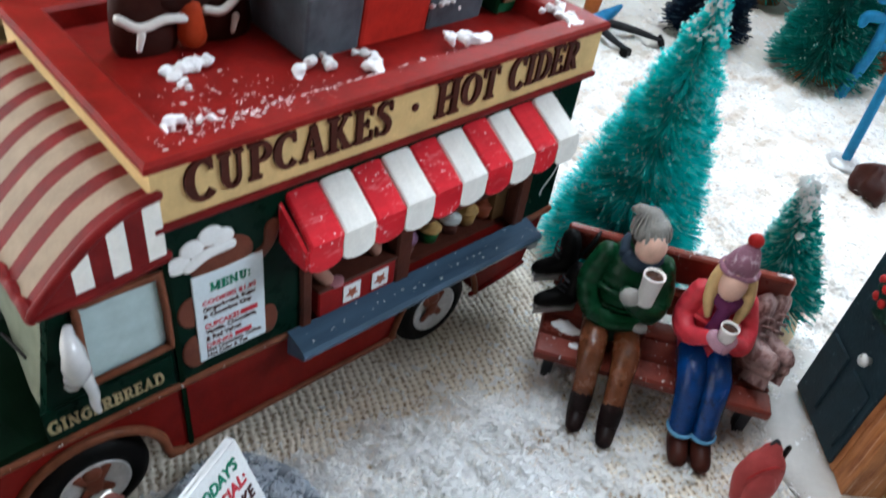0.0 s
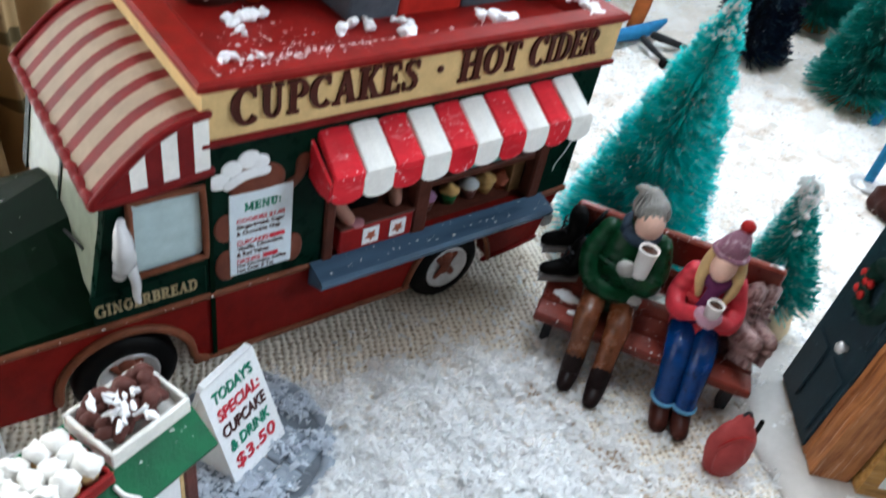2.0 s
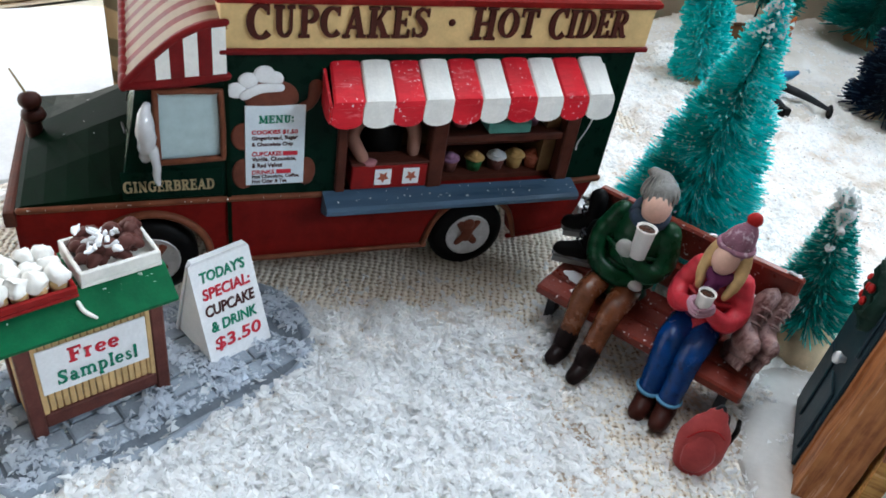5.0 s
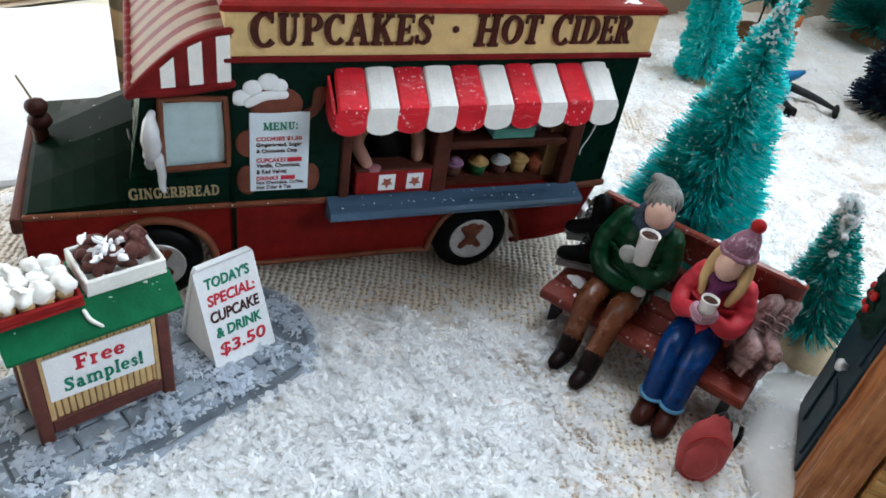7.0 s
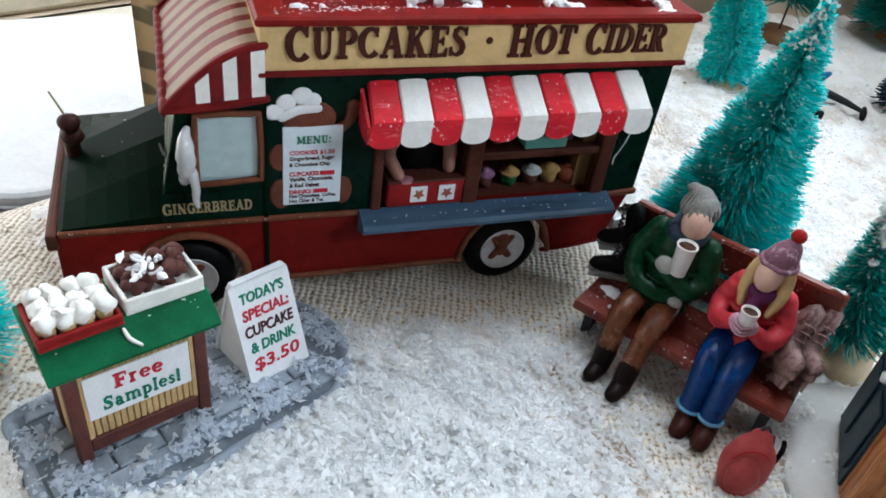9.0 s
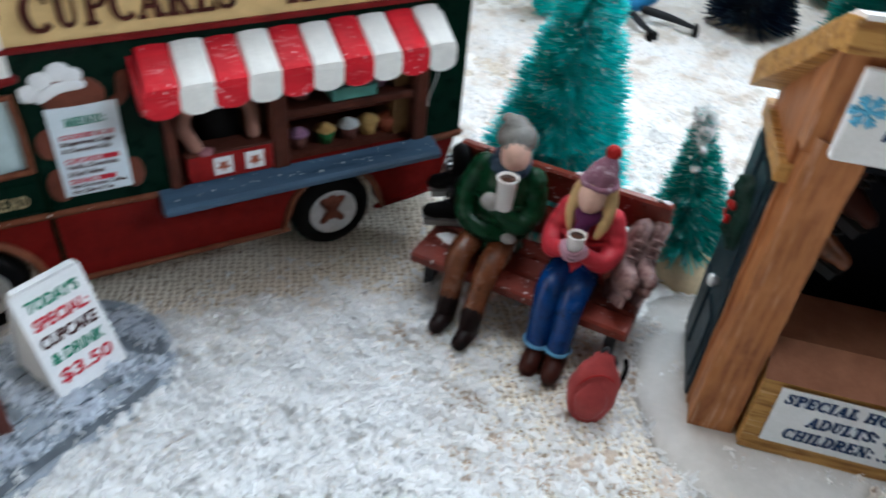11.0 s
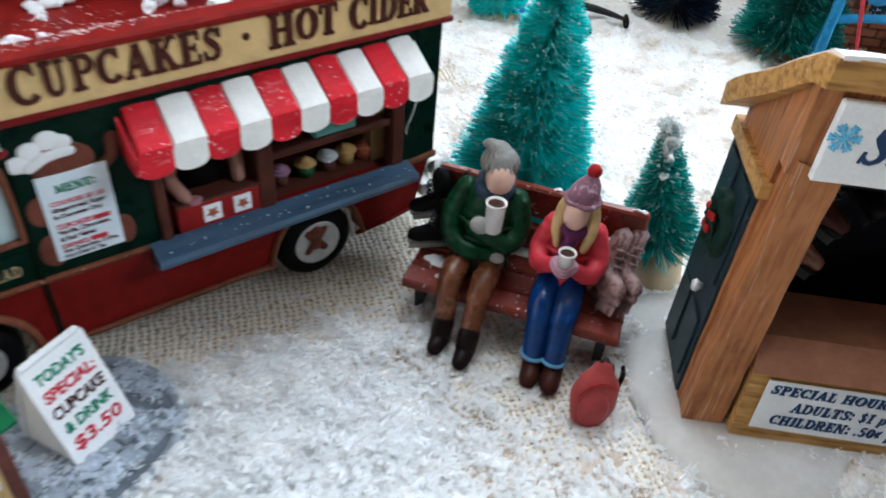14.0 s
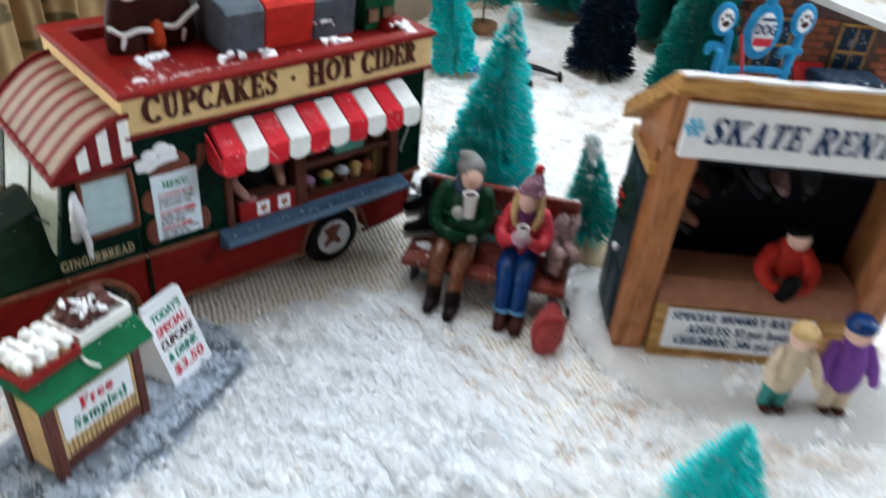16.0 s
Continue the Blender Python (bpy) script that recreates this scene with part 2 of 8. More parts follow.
def serif_glyphs():
    bowl = arc(0.36, 0.73, 0.24, 0.225, 90, -90, 0.09, 0.20)
    return {
        "C": (0.74, [arc(0.42, 0.5, 0.31, 0.445, 52, 318, 0.10, 0.24), bar(0.64, 0.70, 0.64, 0.98, 0.09)]),
        "G": (0.82, [arc(0.42, 0.5, 0.31, 0.445, 52, 330, 0.10, 0.24), bar(0.64, 0.70, 0.64, 0.98, 0.09), bar(0.66, 0.05, 0.66, 0.44, 0.18), bar(0.48, 0.42, 0.80, 0.42, 0.09)]),
        "O": (0.84, [arc(0.42, 0.5, 0.31, 0.445, 0, 360, 0.10, 0.24, 28)]),
        "D": (0.82, stem(0.2) + [arc(0.34, 0.5, 0.36, 0.45, 90, -90, 0.09, 0.22), bar(0.2, 0.95, 0.36, 0.95, 0.09), bar(0.2, 0.05, 0.36, 0.05, 0.09)]),
        "U": (0.80, [[(0.2, 1.0, 0.21), (0.2, 0.36, 0.21)] + [(x, y, 0.10 + 0.11 * abs((x - 0.4) / 0.2) * (x < 0.4)) for x, y, _ in arc(0.4, 0.34, 0.2, 0.285, 180, 360, 0, 0, 12)] + [(0.6, 1.0, 0.11)], bar(0.03, 0.955, 0.38, 0.955, 0.09), bar(0.47, 0.955, 0.73, 0.955, 0.09)]),
        "P": (0.70, stem(0.2) + [bowl, bar(0.2, 0.955, 0.36, 0.955, 0.09), bar(0.2, 0.505, 0.36, 0.505, 0.09)]),
        "R": (0.80, stem(0.2) + [bowl, bar(0.2, 0.955, 0.36, 0.955, 0.09), bar(0.2, 0.505, 0.36, 0.505, 0.09), bar(0.40, 0.50, 0.62, 0.06, 0.20), bar(0.55, 0.045, 0.80, 0.045, 0.09)]),
        "B": (0.74, stem(0.2) + [bowl, arc(0.36, 0.275, 0.27, 0.225, 90, -90, 0.09, 0.21), bar(0.2, 0.955, 0.36, 0.955, 0.09), bar(0.2, 0.505, 0.36, 0.505, 0.09), bar(0.2, 0.045, 0.36, 0.045, 0.09)]),
        "A": (0.84, [bar(0.14, 0.05, 0.42, 0.97, 0.10), bar(0.41, 0.98, 0.66, 0.05, 0.22), bar(0.22, 0.34, 0.58, 0.34, 0.09), bar(0.0, 0.045, 0.28, 0.045, 0.09), bar(0.50, 0.045, 0.84, 0.045, 0.09)]),
        "K": (0.84, stem(0.2) + [bar(0.26, 0.40, 0.62, 0.95, 0.11), bar(0.38, 0.58, 0.66, 0.05, 0.21), bar(0.48, 0.955, 0.78, 0.955, 0.09), bar(0.50, 0.045, 0.84, 0.045, 0.09)]),
        "E": (0.70, stem(0.2) + [bar(0.2, 0.955, 0.62, 0.955, 0.09), bar(0.2, 0.51, 0.50, 0.51, 0.09), bar(0.2, 0.045, 0.64, 0.045, 0.09), bar(0.61, 0.99, 0.61, 0.74, 0.08), bar(0.50, 0.64, 0.50, 0.38, 0.07), bar(0.63, 0.01, 0.63, 0.28, 0.08)]),
        "S": (0.66, [[(0.56, 0.80, 0.09), (0.44, 0.93, 0.10), (0.30, 0.95, 0.11), (0.17, 0.85, 0.16), (0.17, 0.70, 0.20), (0.30, 0.57, 0.23), (0.44, 0.44, 0.23), (0.51, 0.30, 0.20), (0.48, 0.14, 0.16), (0.34, 0.05, 0.11), (0.20, 0.07, 0.10), (0.08, 0.20, 0.09)], bar(0.575, 0.70, 0.575, 0.97, 0.08), bar(0.075, 0.03, 0.075, 0.32, 0.08)]),
        "H": (0.90, stem(0.2) + stem(0.68) + [bar(0.2, 0.5, 0.68, 0.5, 0.10)]),
        "N": (0.90, stem(0.17, 0.11) + stem(0.70, 0.11) + [bar(0.15, 0.96, 0.68, 0.04, 0.21)]),
        "T": (0.76, stem(0.38, 0.22) + [bar(0.05, 0.955, 0.71, 0.955, 0.09), bar(0.07, 0.99, 0.07, 0.72, 0.08), bar(0.69, 0.99, 0.69, 0.72, 0.08)]),
        "I": (0.42, stem(0.2)),
        "L": (0.68, stem(0.2) + [bar(0.2, 0.045, 0.62, 0.045, 0.09), bar(0.61, 0.01, 0.61, 0.30, 0.08)]),
        "M": (1.04, stem(0.17, 0.11) + stem(0.84, 0.20) + [bar(0.17, 0.96, 0.48, 0.10, 0.20), bar(0.48, 0.10, 0.82, 0.96, 0.09)]),
        "F": (0.68, stem(0.2) + [bar(0.2, 0.955, 0.62, 0.955, 0.09), bar(0.2, 0.51, 0.48, 0.51, 0.09), bar(0.61, 0.99, 0.61, 0.72, 0.08), bar(0.48, 0.64, 0.48, 0.38, 0.07)]),
        "Y": (0.80, stem(0.41, 0.20, 0.0, 0.52, 0.08)[:2] + [bar(0.16, 0.95, 0.42, 0.45, 0.20), bar(0.66, 0.95, 0.42, 0.45, 0.10), bar(0.02, 0.955, 0.34, 0.955, 0.09), bar(0.52, 0.955, 0.80, 0.955, 0.09)]),
        "e": (0.58, [arc(0.29, 0.34, 0.20, 0.295, 6, 320, 0.08, 0.17), bar(0.12, 0.36, 0.48, 0.36, 0.07)]),
        "o": (0.62, [arc(0.31, 0.34, 0.21, 0.295, 0, 360, 0.08, 0.18, 24)]),
        "c": (0.56, [arc(0.30, 0.34, 0.20, 0.295, 50, 320, 0.08, 0.17), bar(0.46, 0.46, 0.46, 0.62, 0.11)]),
        "a": (0.62, [[(0.13, 0.53, 0.10), (0.22, 0.63, 0.09), (0.34, 0.62, 0.12), (0.41, 0.50, 0.16), (0.41, 0.14, 0.16), (0.46, 0.04, 0.10), (0.58, 0.06, 0.08)], arc(0.27, 0.19, 0.15, 0.15, 50, 310, 0.08, 0.15)]),
        "m": (1.04, stem(0.16, 0.15, 0.0, 0.68, 0.06) + stem(0.52, 0.15, 0.0, 0.46, 0.05)[:2] + stem(0.88, 0.15, 0.0, 0.46, 0.05)[:2] + [arc(0.34, 0.43, 0.18, 0.21, 160, 0, 0.08, 0.15, 10), arc(0.70, 0.43, 0.18, 0.21, 160, 0, 0.08, 0.15, 10)]),
        "p": (0.66, stem(0.17, 0.15, -0.30, 0.68, 0.06) + [arc(0.33, 0.34, 0.20, 0.295, 140, -140, 0.08, 0.17)]),
        "l": (0.34, stem(0.17, 0.15, 0.0, 1.0, 0.06)),
        "s": (0.48, [[(0.40, 0.54, 0.07), (0.31, 0.63, 0.08), (0.20, 0.63, 0.08), (0.12, 0.55, 0.12), (0.15, 0.45, 0.14), (0.27, 0.35, 0.15), (0.37, 0.25, 0.14), (0.38, 0.13, 0.11), (0.27, 0.04, 0.08), (0.15, 0.05, 0.08), (0.06, 0.16, 0.07)]]),
        "r": (0.50, stem(0.17, 0.15, 0.0, 0.68, 0.06) + [[(0.20, 0.42, 0.07), (0.29, 0.60, 0.09), (0.41, 0.60, 0.14)]]),
        "u": (0.70, [[(0.17, 0.66, 0.15), (0.17, 0.22, 0.15), (0.25, 0.07, 0.11), (0.38, 0.06, 0.08), (0.50, 0.20, 0.08)], bar(0.53, 0.0, 0.53, 0.66, 0.15), bar(0.03, 0.635, 0.18, 0.635, 0.07), bar(0.39, 0.635, 0.54, 0.635, 0.07), bar(0.53, 0.035, 0.67, 0.035, 0.07)]),
        "h": (0.72, stem(0.17, 0.15, 0.0, 1.0, 0.06) + [arc(0.35, 0.42, 0.19, 0.22, 165, 0, 0.07, 0.15, 10), bar(0.54, 0.03, 0.54, 0.43, 0.15), bar(0.43, 0.035, 0.66, 0.035, 0.07)]),
        "1": (0.50, stem(0.26, 0.20) + [bar(0.08, 0.80, 0.26, 0.95, 0.10)]),
        "5": (0.60, [bar(0.15, 0.94, 0.50, 0.94, 0.13), bar(0.16, 0.94, 0.14, 0.54, 0.09), arc(0.29, 0.32, 0.20, 0.28, 125, -145, 0.08, 0.18)]),
        "0": (0.64, [arc(0.32, 0.5, 0.21, 0.445, 0, 360, 0.09, 0.19, 24)]),
        "$": (0.66, [[(0.52, 0.78, 0.09), (0.42, 0.90, 0.10), (0.28, 0.92, 0.11), (0.17, 0.82, 0.15), (0.17, 0.69, 0.18), (0.30, 0.56, 0.20), (0.44, 0.43, 0.20), (0.49, 0.29, 0.18), (0.45, 0.15, 0.14), (0.32, 0.08, 0.11), (0.18, 0.10, 0.10), (0.09, 0.22, 0.09)], bar(0.32, -0.10, 0.32, 1.10, 0.06)]),
        "\u00a2": (0.56, [arc(0.30, 0.44, 0.19, 0.28, 50, 320, 0.08, 0.15), bar(0.22, 0.02, 0.40, 0.88, 0.06)]),
        ".": (0.26, [bar(0.13, 0.0, 0.13, 0.18, 0.18)]),
        "!": (0.32, [bar(0.16, 0.30, 0.16, 1.0, 0.18), bar(0.16, 0.0, 0.16, 0.17, 0.18)]),
        ":": (0.30, [bar(0.15, 0.06, 0.15, 0.26, 0.18), bar(0.15, 0.56, 0.15, 0.76, 0.18)]),
        " ": (0.34, []),
    }


GLYPHS = serif_glyphs()


def serif_words(name, body, parent, material, origin, right, up, width, height, depth=0.05, shear=0.0, label="", big=()):
    """Words in heavy slab-serif capitals, pen stroke by pen stroke; the letters whose places are in big stand taller."""
    right, up = Vector(right).normalized(), Vector(up).normalized()
    out = right.cross(up)
    total = sum(GLYPHS[c][0] * (1.12 if i in big else 1) + 0.05 for i, c in enumerate(body)) - 0.05
    k, x, bm, lift = width / total, 0.0, begin(), 0.0
    for i, c in enumerate(body):
        grow = 1.12 if i in big else 1.0
        for stroke in GLYPHS[c][1]:
            lift = (lift + 0.0037) % 0.02
            pts = np.array(stroke)
            d = np.gradient(pts[:, :2], axis=0)
            d /= np.linalg.norm(d, axis=1)[:, None] + 1e-9
            side = np.c_[-d[:, 1], d[:, 0]] * pts[:, 2:3] / 2
            loops = []
            for p, s in zip(pts[:, :2], side):
                loop = []
                for q, z in ((p + s, depth + lift), (p - s, depth + lift), (p - s, -depth), (p + s, -depth)):
                    a, b = (x + q[0] * grow) * k, q[1] * grow * height - (grow - 1) * height * 0.6
                    loop.append(Vector(origin) + right * (a + shear * b) + up * b + out * z)
                loops.append(loop)
            rings(bm, loops, 0, False)
        x += GLYPHS[c][0] * grow + 0.05
    bmesh.ops.recalc_face_normals(bm, faces=bm.faces)
    return part(name, bm, material, parent, label)


# ---- materials ----
def mat_nodes(name):
    m = bpy.data.materials.new(name)
    m.use_nodes = True
    return m, m.node_tree.nodes, m.node_tree.links, m.node_tree.nodes["Principled BSDF"]


def noise_tex(ns, ls, coord, scale, detail=4.0, rough=0.55, stretch=None):
    t = ns.new("ShaderNodeTexNoise")
    t.inputs["Scale"].default_value, t.inputs["Detail"].default_value, t.inputs["Roughness"].default_value = scale, detail, rough
    if stretch:
        mp = ns.new("ShaderNodeMapping")
        mp.inputs["Scale"].default_value = stretch
        ls.new(coord, mp.inputs["Vector"])
        ls.new(mp.outputs[0], t.inputs["Vector"])
    else:
        ls.new(coord, t.inputs["Vector"])
    return t


def ramp(ns, ls, src, stops):
    r = ns.new("ShaderNodeValToRGB")
    ls.new(src, r.inputs[0])
    els = r.color_ramp.elements
    while len(els) < len(stops):
        els.new(0.5)
    for e, (p, c) in zip(els, stops):
        e.position, e.color = p, (*c, 1) if len(c) == 3 else c
    return r


def mixed(ns, ls, fac, a, b):
    x = ns.new("ShaderNodeMix")
    x.data_type = "RGBA"
    for src, sock in ((fac, x.inputs[0]), (a, x.inputs[6]), (b, x.inputs[7])):
        if isinstance(src, tuple):
            sock.default_value = (*src, 1)
        elif isinstance(src, (int, float)):
            sock.default_value = src
        else:
            ls.new(src, sock)
    return x.outputs[2]


def paint(name, colour, rough=0.42, vary=0.3, dust=0.0, wear=None, wear_at=0.62, grain=0.25, streak=None, metal=0.0, scale=180.0, edge=0.1, shine=0.10, quilt=0.0):
    """Hand-painted resin: uneven brushed colour at two scales, fine relief, specks of fake snow, rubbed spots."""
    m, ns, ls, b = mat_nodes(name)
    co = ns.new("ShaderNodeTexCoord").outputs["Object"]
    broad = noise_tex(ns, ls, co, scale, 5, 0.6, streak)
    fine = noise_tex(ns, ls, co, scale * 7, 3, 0.6, streak)
    lo, hi = tuple(c * (1 - vary) for c in colour), tuple(min(1, c * (1 + vary * 0.8)) for c in colour)
    col = mixed(ns, ls, ramp(ns, ls, broad.outputs[0], [(0.3, (0, 0, 0)), (0.7, (1, 1, 1))]).outputs[0], lo, hi)
    col = mixed(ns, ls, ramp(ns, ls, fine.outputs[0], [(0.35, (0.25,) * 3), (0.7, (0, 0, 0))]).outputs[0], col, tuple(c * 0.7 for c in colour))
    if wear:
        spots = noise_tex(ns, ls, co, scale * 2.3, 6, 0.7, streak)
        col = mixed(ns, ls, ramp(ns, ls, spots.outputs[0], [(wear_at, (0, 0, 0)), (wear_at + edge, (1, 1, 1))]).outputs[0], col, wear)
    if dust:
        specks = noise_tex(ns, ls, co, 900, 2, 0.5)
        patch = noise_tex(ns, ls, co, 120, 3, 0.5)
        add = ns.new("ShaderNodeMath")
        add.operation = "MULTIPLY"
        ls.new(ramp(ns, ls, specks.outputs[0], [(0.66 - 0.1 * dust, (0, 0, 0)), (0.70 - 0.1 * dust, (1, 1, 1))]).outputs[0], add.inputs[0])
        ls.new(ramp(ns, ls, patch.outputs[0], [(0.45, (0, 0, 0)), (0.6, (1, 1, 1))]).outputs[0], add.inputs[1])
        col = mixed(ns, ls, add.outputs[0], col, (0.8, 0.8, 0.82))
    ls.new(col, b.inputs["Base Color"])
    rr = ns.new("ShaderNodeMapRange")
    rr.inputs["To Min"].default_value, rr.inputs["To Max"].default_value = max(0.05, rough - 0.12), min(1, rough + 0.15)
    ls.new(broad.outputs[0], rr.inputs[0])
    ls.new(rr.outputs[0], b.inputs["Roughness"])
    b.inputs["Metallic"].default_value = metal
    b.inputs["Specular IOR Level"].default_value = shine
    bump = ns.new("ShaderNodeBump")
    bump.inputs["Strength"].default_value, bump.inputs["Distance"].default_value = grain, 0.0004
    ls.new(fine.outputs[0], bump.inputs["Height"])
    last = bump
    if quilt:
        wave = ns.new("ShaderNodeTexWave")
        wave.wave_type, wave.bands_direction, wave.wave_profile = "BANDS", "Z", "SIN"
        wave.inputs["Scale"].default_value, wave.inputs["Distortion"].default_value, wave.inputs["Detail Scale"].default_value = quilt, 2.0, 1.5
        ls.new(co, wave.inputs["Vector"])
        last = ns.new("ShaderNodeBump")
        last.inputs["Strength"].default_value, last.inputs["Distance"].default_value = 0.35, 0.0006
        ls.new(wave.outputs["Fac"], last.inputs["Height"])
        ls.new(bump.outputs[0], last.inputs["Normal"])
    ls.new(last.outputs[0], b.inputs["Normal"])
    return m


def wood(name, colour, dark, scale=120.0, along=(1, 1, 0.08), rough=0.5, grain=0.6):
    """Carved and painted wood with long grain lines."""
    m, ns, ls, b = mat_nodes(name)
    co = ns.new("ShaderNodeTexCoord").outputs["Object"]
    lines = noise_tex(ns, ls, co, scale * 5, 4, 0.6, along)
    broad = noise_tex(ns, ls, co, scale, 4, 0.6)
    col = mixed(ns, ls, ramp(ns, ls, lines.outputs[0], [(0.38, (1, 1, 1)), (0.56, (0, 0, 0))]).outputs[0], colour, dark)
    light = tuple(min(1, c * 1.5 + 0.03) for c in colour)
    col = mixed(ns, ls, ramp(ns, ls, broad.outputs[0], [(0.45, (0, 0, 0)), (0.75, (0.4,) * 3)]).outputs[0], col, light)
    strokes = noise_tex(ns, ls, co, scale * 7.5, 4, 0.6, tuple(0.5 * c if c < 0.5 else c for c in along))
    pale = tuple(min(1, c * 1.1 + 0.20) for c in colour)
    col = mixed(ns, ls, ramp(ns, ls, strokes.outputs[0], [(0.60, (0, 0, 0)), (0.65, (0.6,) * 3)]).outputs[0], col, pale)
    ls.new(col, b.inputs["Base Color"])
    b.inputs["Roughness"].default_value = rough
    b.inputs["Specular IOR Level"].default_value = 0.25
    bump = ns.new("ShaderNodeBump")
    bump.inputs["Strength"].default_value, bump.inputs["Distance"].default_value = grain, 0.0006
    ls.new(lines.outputs[0], bump.inputs["Height"])
    ls.new(bump.outputs[0], b.inputs["Normal"])
    return m


def flat_gloss(name, colour, rough=0.3, sheen_noise=0.06):
    """Small plain parts: lettering, wire, caps."""
    return paint(name, colour, rough, sheen_noise, grain=0.05, scale=400)


M = {}
M["green"] = paint("bottle_green_paint", (0.0007, 0.0120, 0.0070), 0.28, 0.35, grain=0.12, shine=0.05)
M["hood_green"] = paint("dark_green_paint", (0.0015, 0.0088, 0.0040), 0.42, 0.35, grain=0.12, shine=0.02)
M["red_skirt"] = paint("brick_red_paint", (0.158, 0.0085, 0.0068), 0.32, 0.3, grain=0.15, shine=0.06)
M["copper"] = paint("copper_brown_trim_paint", (0.1658, 0.0542, 0.0286), 0.4, 0.35, grain=0.25, wear=(0.18, 0.05, 0.03), wear_at=0.6)
M["tan"] = paint("cream_yellow_paint", (0.68, 0.47, 0.22), 0.42, 0.16, grain=0.15, wear=(0.42, 0.25, 0.10), wear_at=0.68)
M["brown_letter"] = paint("dark_brown_lettering", (0.0675, 0.0165, 0.012), 0.4, 0.3)
M["roof_red"] = paint("roof_red_paint", (0.205, 0.0095, 0.0075), 0.36, 0.35, grain=0.2, wear=(0.22, 0.012, 0.012), wear_at=0.6)
# The pale pink streaks paint in both scuffs and the slats' sheen.
M["awn_red"] = paint("awning_red_paint", (0.66, 0.020, 0.034), 0.36, 0.25, grain=0.25, wear=(0.74, 0.16, 0.18), wear_at=0.57, edge=0.12, streak=(0.3, 1, 1), dust=0.01)
M["awn_white"] = paint("awning_white_paint", (0.848, 0.8374, 0.8056), 0.4, 0.08, grain=0.2)
M["cab_red"] = paint("cab_stripe_red_paint", (0.165, 0.0100, 0.0110), 0.38, 0.3, grain=0.2)
M["cab_cream"] = paint("cab_stripe_cream_paint", (0.33, 0.245, 0.175), 0.45, 0.2, grain=0.2, wear=(0.55, 0.36, 0.26), wear_at=0.66)
M["shelf_blue"] = paint("slate_blue_paint", (0.062, 0.112, 0.175), 0.28, 0.35, wear=(0.42, 0.46, 0.50), wear_at=0.68, streak=(0.15, 1, 1))
M["dark_wood"] = paint("dark_brown_wood_paint", (0.078, 0.0234, 0.0156), 0.45, 0.35, grain=0.4)
# Hatch interior: its shade is mixed into this dark ochre.
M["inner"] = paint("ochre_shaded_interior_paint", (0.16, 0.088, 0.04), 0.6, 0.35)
M["tray_red"] = paint("tray_red_paint", (0.27, 0.012, 0.012), 0.4, 0.25)
M["white"] = paint("white_painted_card", (0.80, 0.81, 0.83), 0.45, 0.06, grain=0.08)
M["label_blue"] = paint("pale_blue_white_card", (0.66, 0.74, 0.80), 0.45, 0.06, grain=0.08)
M["black"] = paint("black_rubber_paint", (0.0022, 0.0020, 0.0022), 0.5, 0.3, grain=0.2)
M["silver"] = paint("rubbed_silver_paint", (0.56, 0.56, 0.57), 0.32, 0.25, metal=0.3, wear=(0.22, 0.20, 0.19), wear_at=0.60)
M["cookie"] = paint("gingerbread_brown_paint", (0.042, 0.0125, 0.010), 0.36, 0.3, grain=0.25)
# Flesh paint darkened to put the hatch's shade on the clerk's arms.
M["arm"] = paint("shaded_rosy_arm_paint", (0.34, 0.17, 0.13), 0.45, 0.2)
M["relief_brown"] = paint("gingerbread_relief_paint", (0.15, 0.045, 0.028), 0.36, 0.3, grain=0.25)
M["icing"] = paint("white_icing_paint", (0.82, 0.80, 0.76), 0.4, 0.08, grain=0.2)
M["orange_red"] = paint("orange_red_paint", (0.50, 0.06, 0.02), 0.4, 0.2)
M["grey_blue"] = paint("slate_grey_paint", (0.085, 0.108, 0.130), 0.34, 0.4, grain=0.25, wear=(0.22, 0.26, 0.28), wear_at=0.66, shine=0.3)
M["dome_red"] = paint("bright_red_paint", (0.58, 0.035, 0.025), 0.36, 0.22, grain=0.2)
M["vent_green"] = paint("glossy_green_paint", (0.010, 0.10, 0.042), 0.3, 0.3, grain=0.15)
M["bronze"] = paint("bronze_slat_paint", (0.30, 0.17, 0.10), 0.4, 0.3)
M["gold"] = paint("pale_gold_lettering", (0.351, 0.273, 0.156), 0.4, 0.2)
M["bench"] = paint("red_brown_bench_paint", (0.1722, 0.0265, 0.0159), 0.30, 0.35, dust=0.01, grain=0.3, wear=(0.10, 0.014, 0.010), wear_at=0.58, shine=0.3)
M["iron"] = paint("dark_grey_iron_paint", (0.03, 0.0312, 0.036), 0.45, 0.3)
M["stone"] = paint("grey_cobble_paint", (0.27, 0.31, 0.36), 0.5, 0.3, grain=0.5, wear=(0.40, 0.44, 0.48), wear_at=0.64)
M["joint"] = paint("dark_joint_paint", (0.13, 0.15, 0.175), 0.6, 0.3)
M["stall_post"] = paint("plum_brown_paint", (0.12, 0.0413, 0.0338), 0.42, 0.35, grain=0.35)
M["stall_panel"] = paint("straw_wood_paint", (0.60, 0.40, 0.19), 0.45, 0.25, grain=0.4, wear=(0.42, 0.25, 0.10), wear_at=0.64)
M["stall_green"] = paint("counter_green_paint", (0.0017, 0.102, 0.0382), 0.33, 0.25)
M["letter_red"] = flat_gloss("red_lettering", (0.55, 0.03, 0.05))
M["letter_green"] = flat_gloss("green_lettering", (0.01, 0.20, 0.12))
M["letter_dark"] = flat_gloss("dark_plum_lettering", (0.06, 0.02, 0.02))
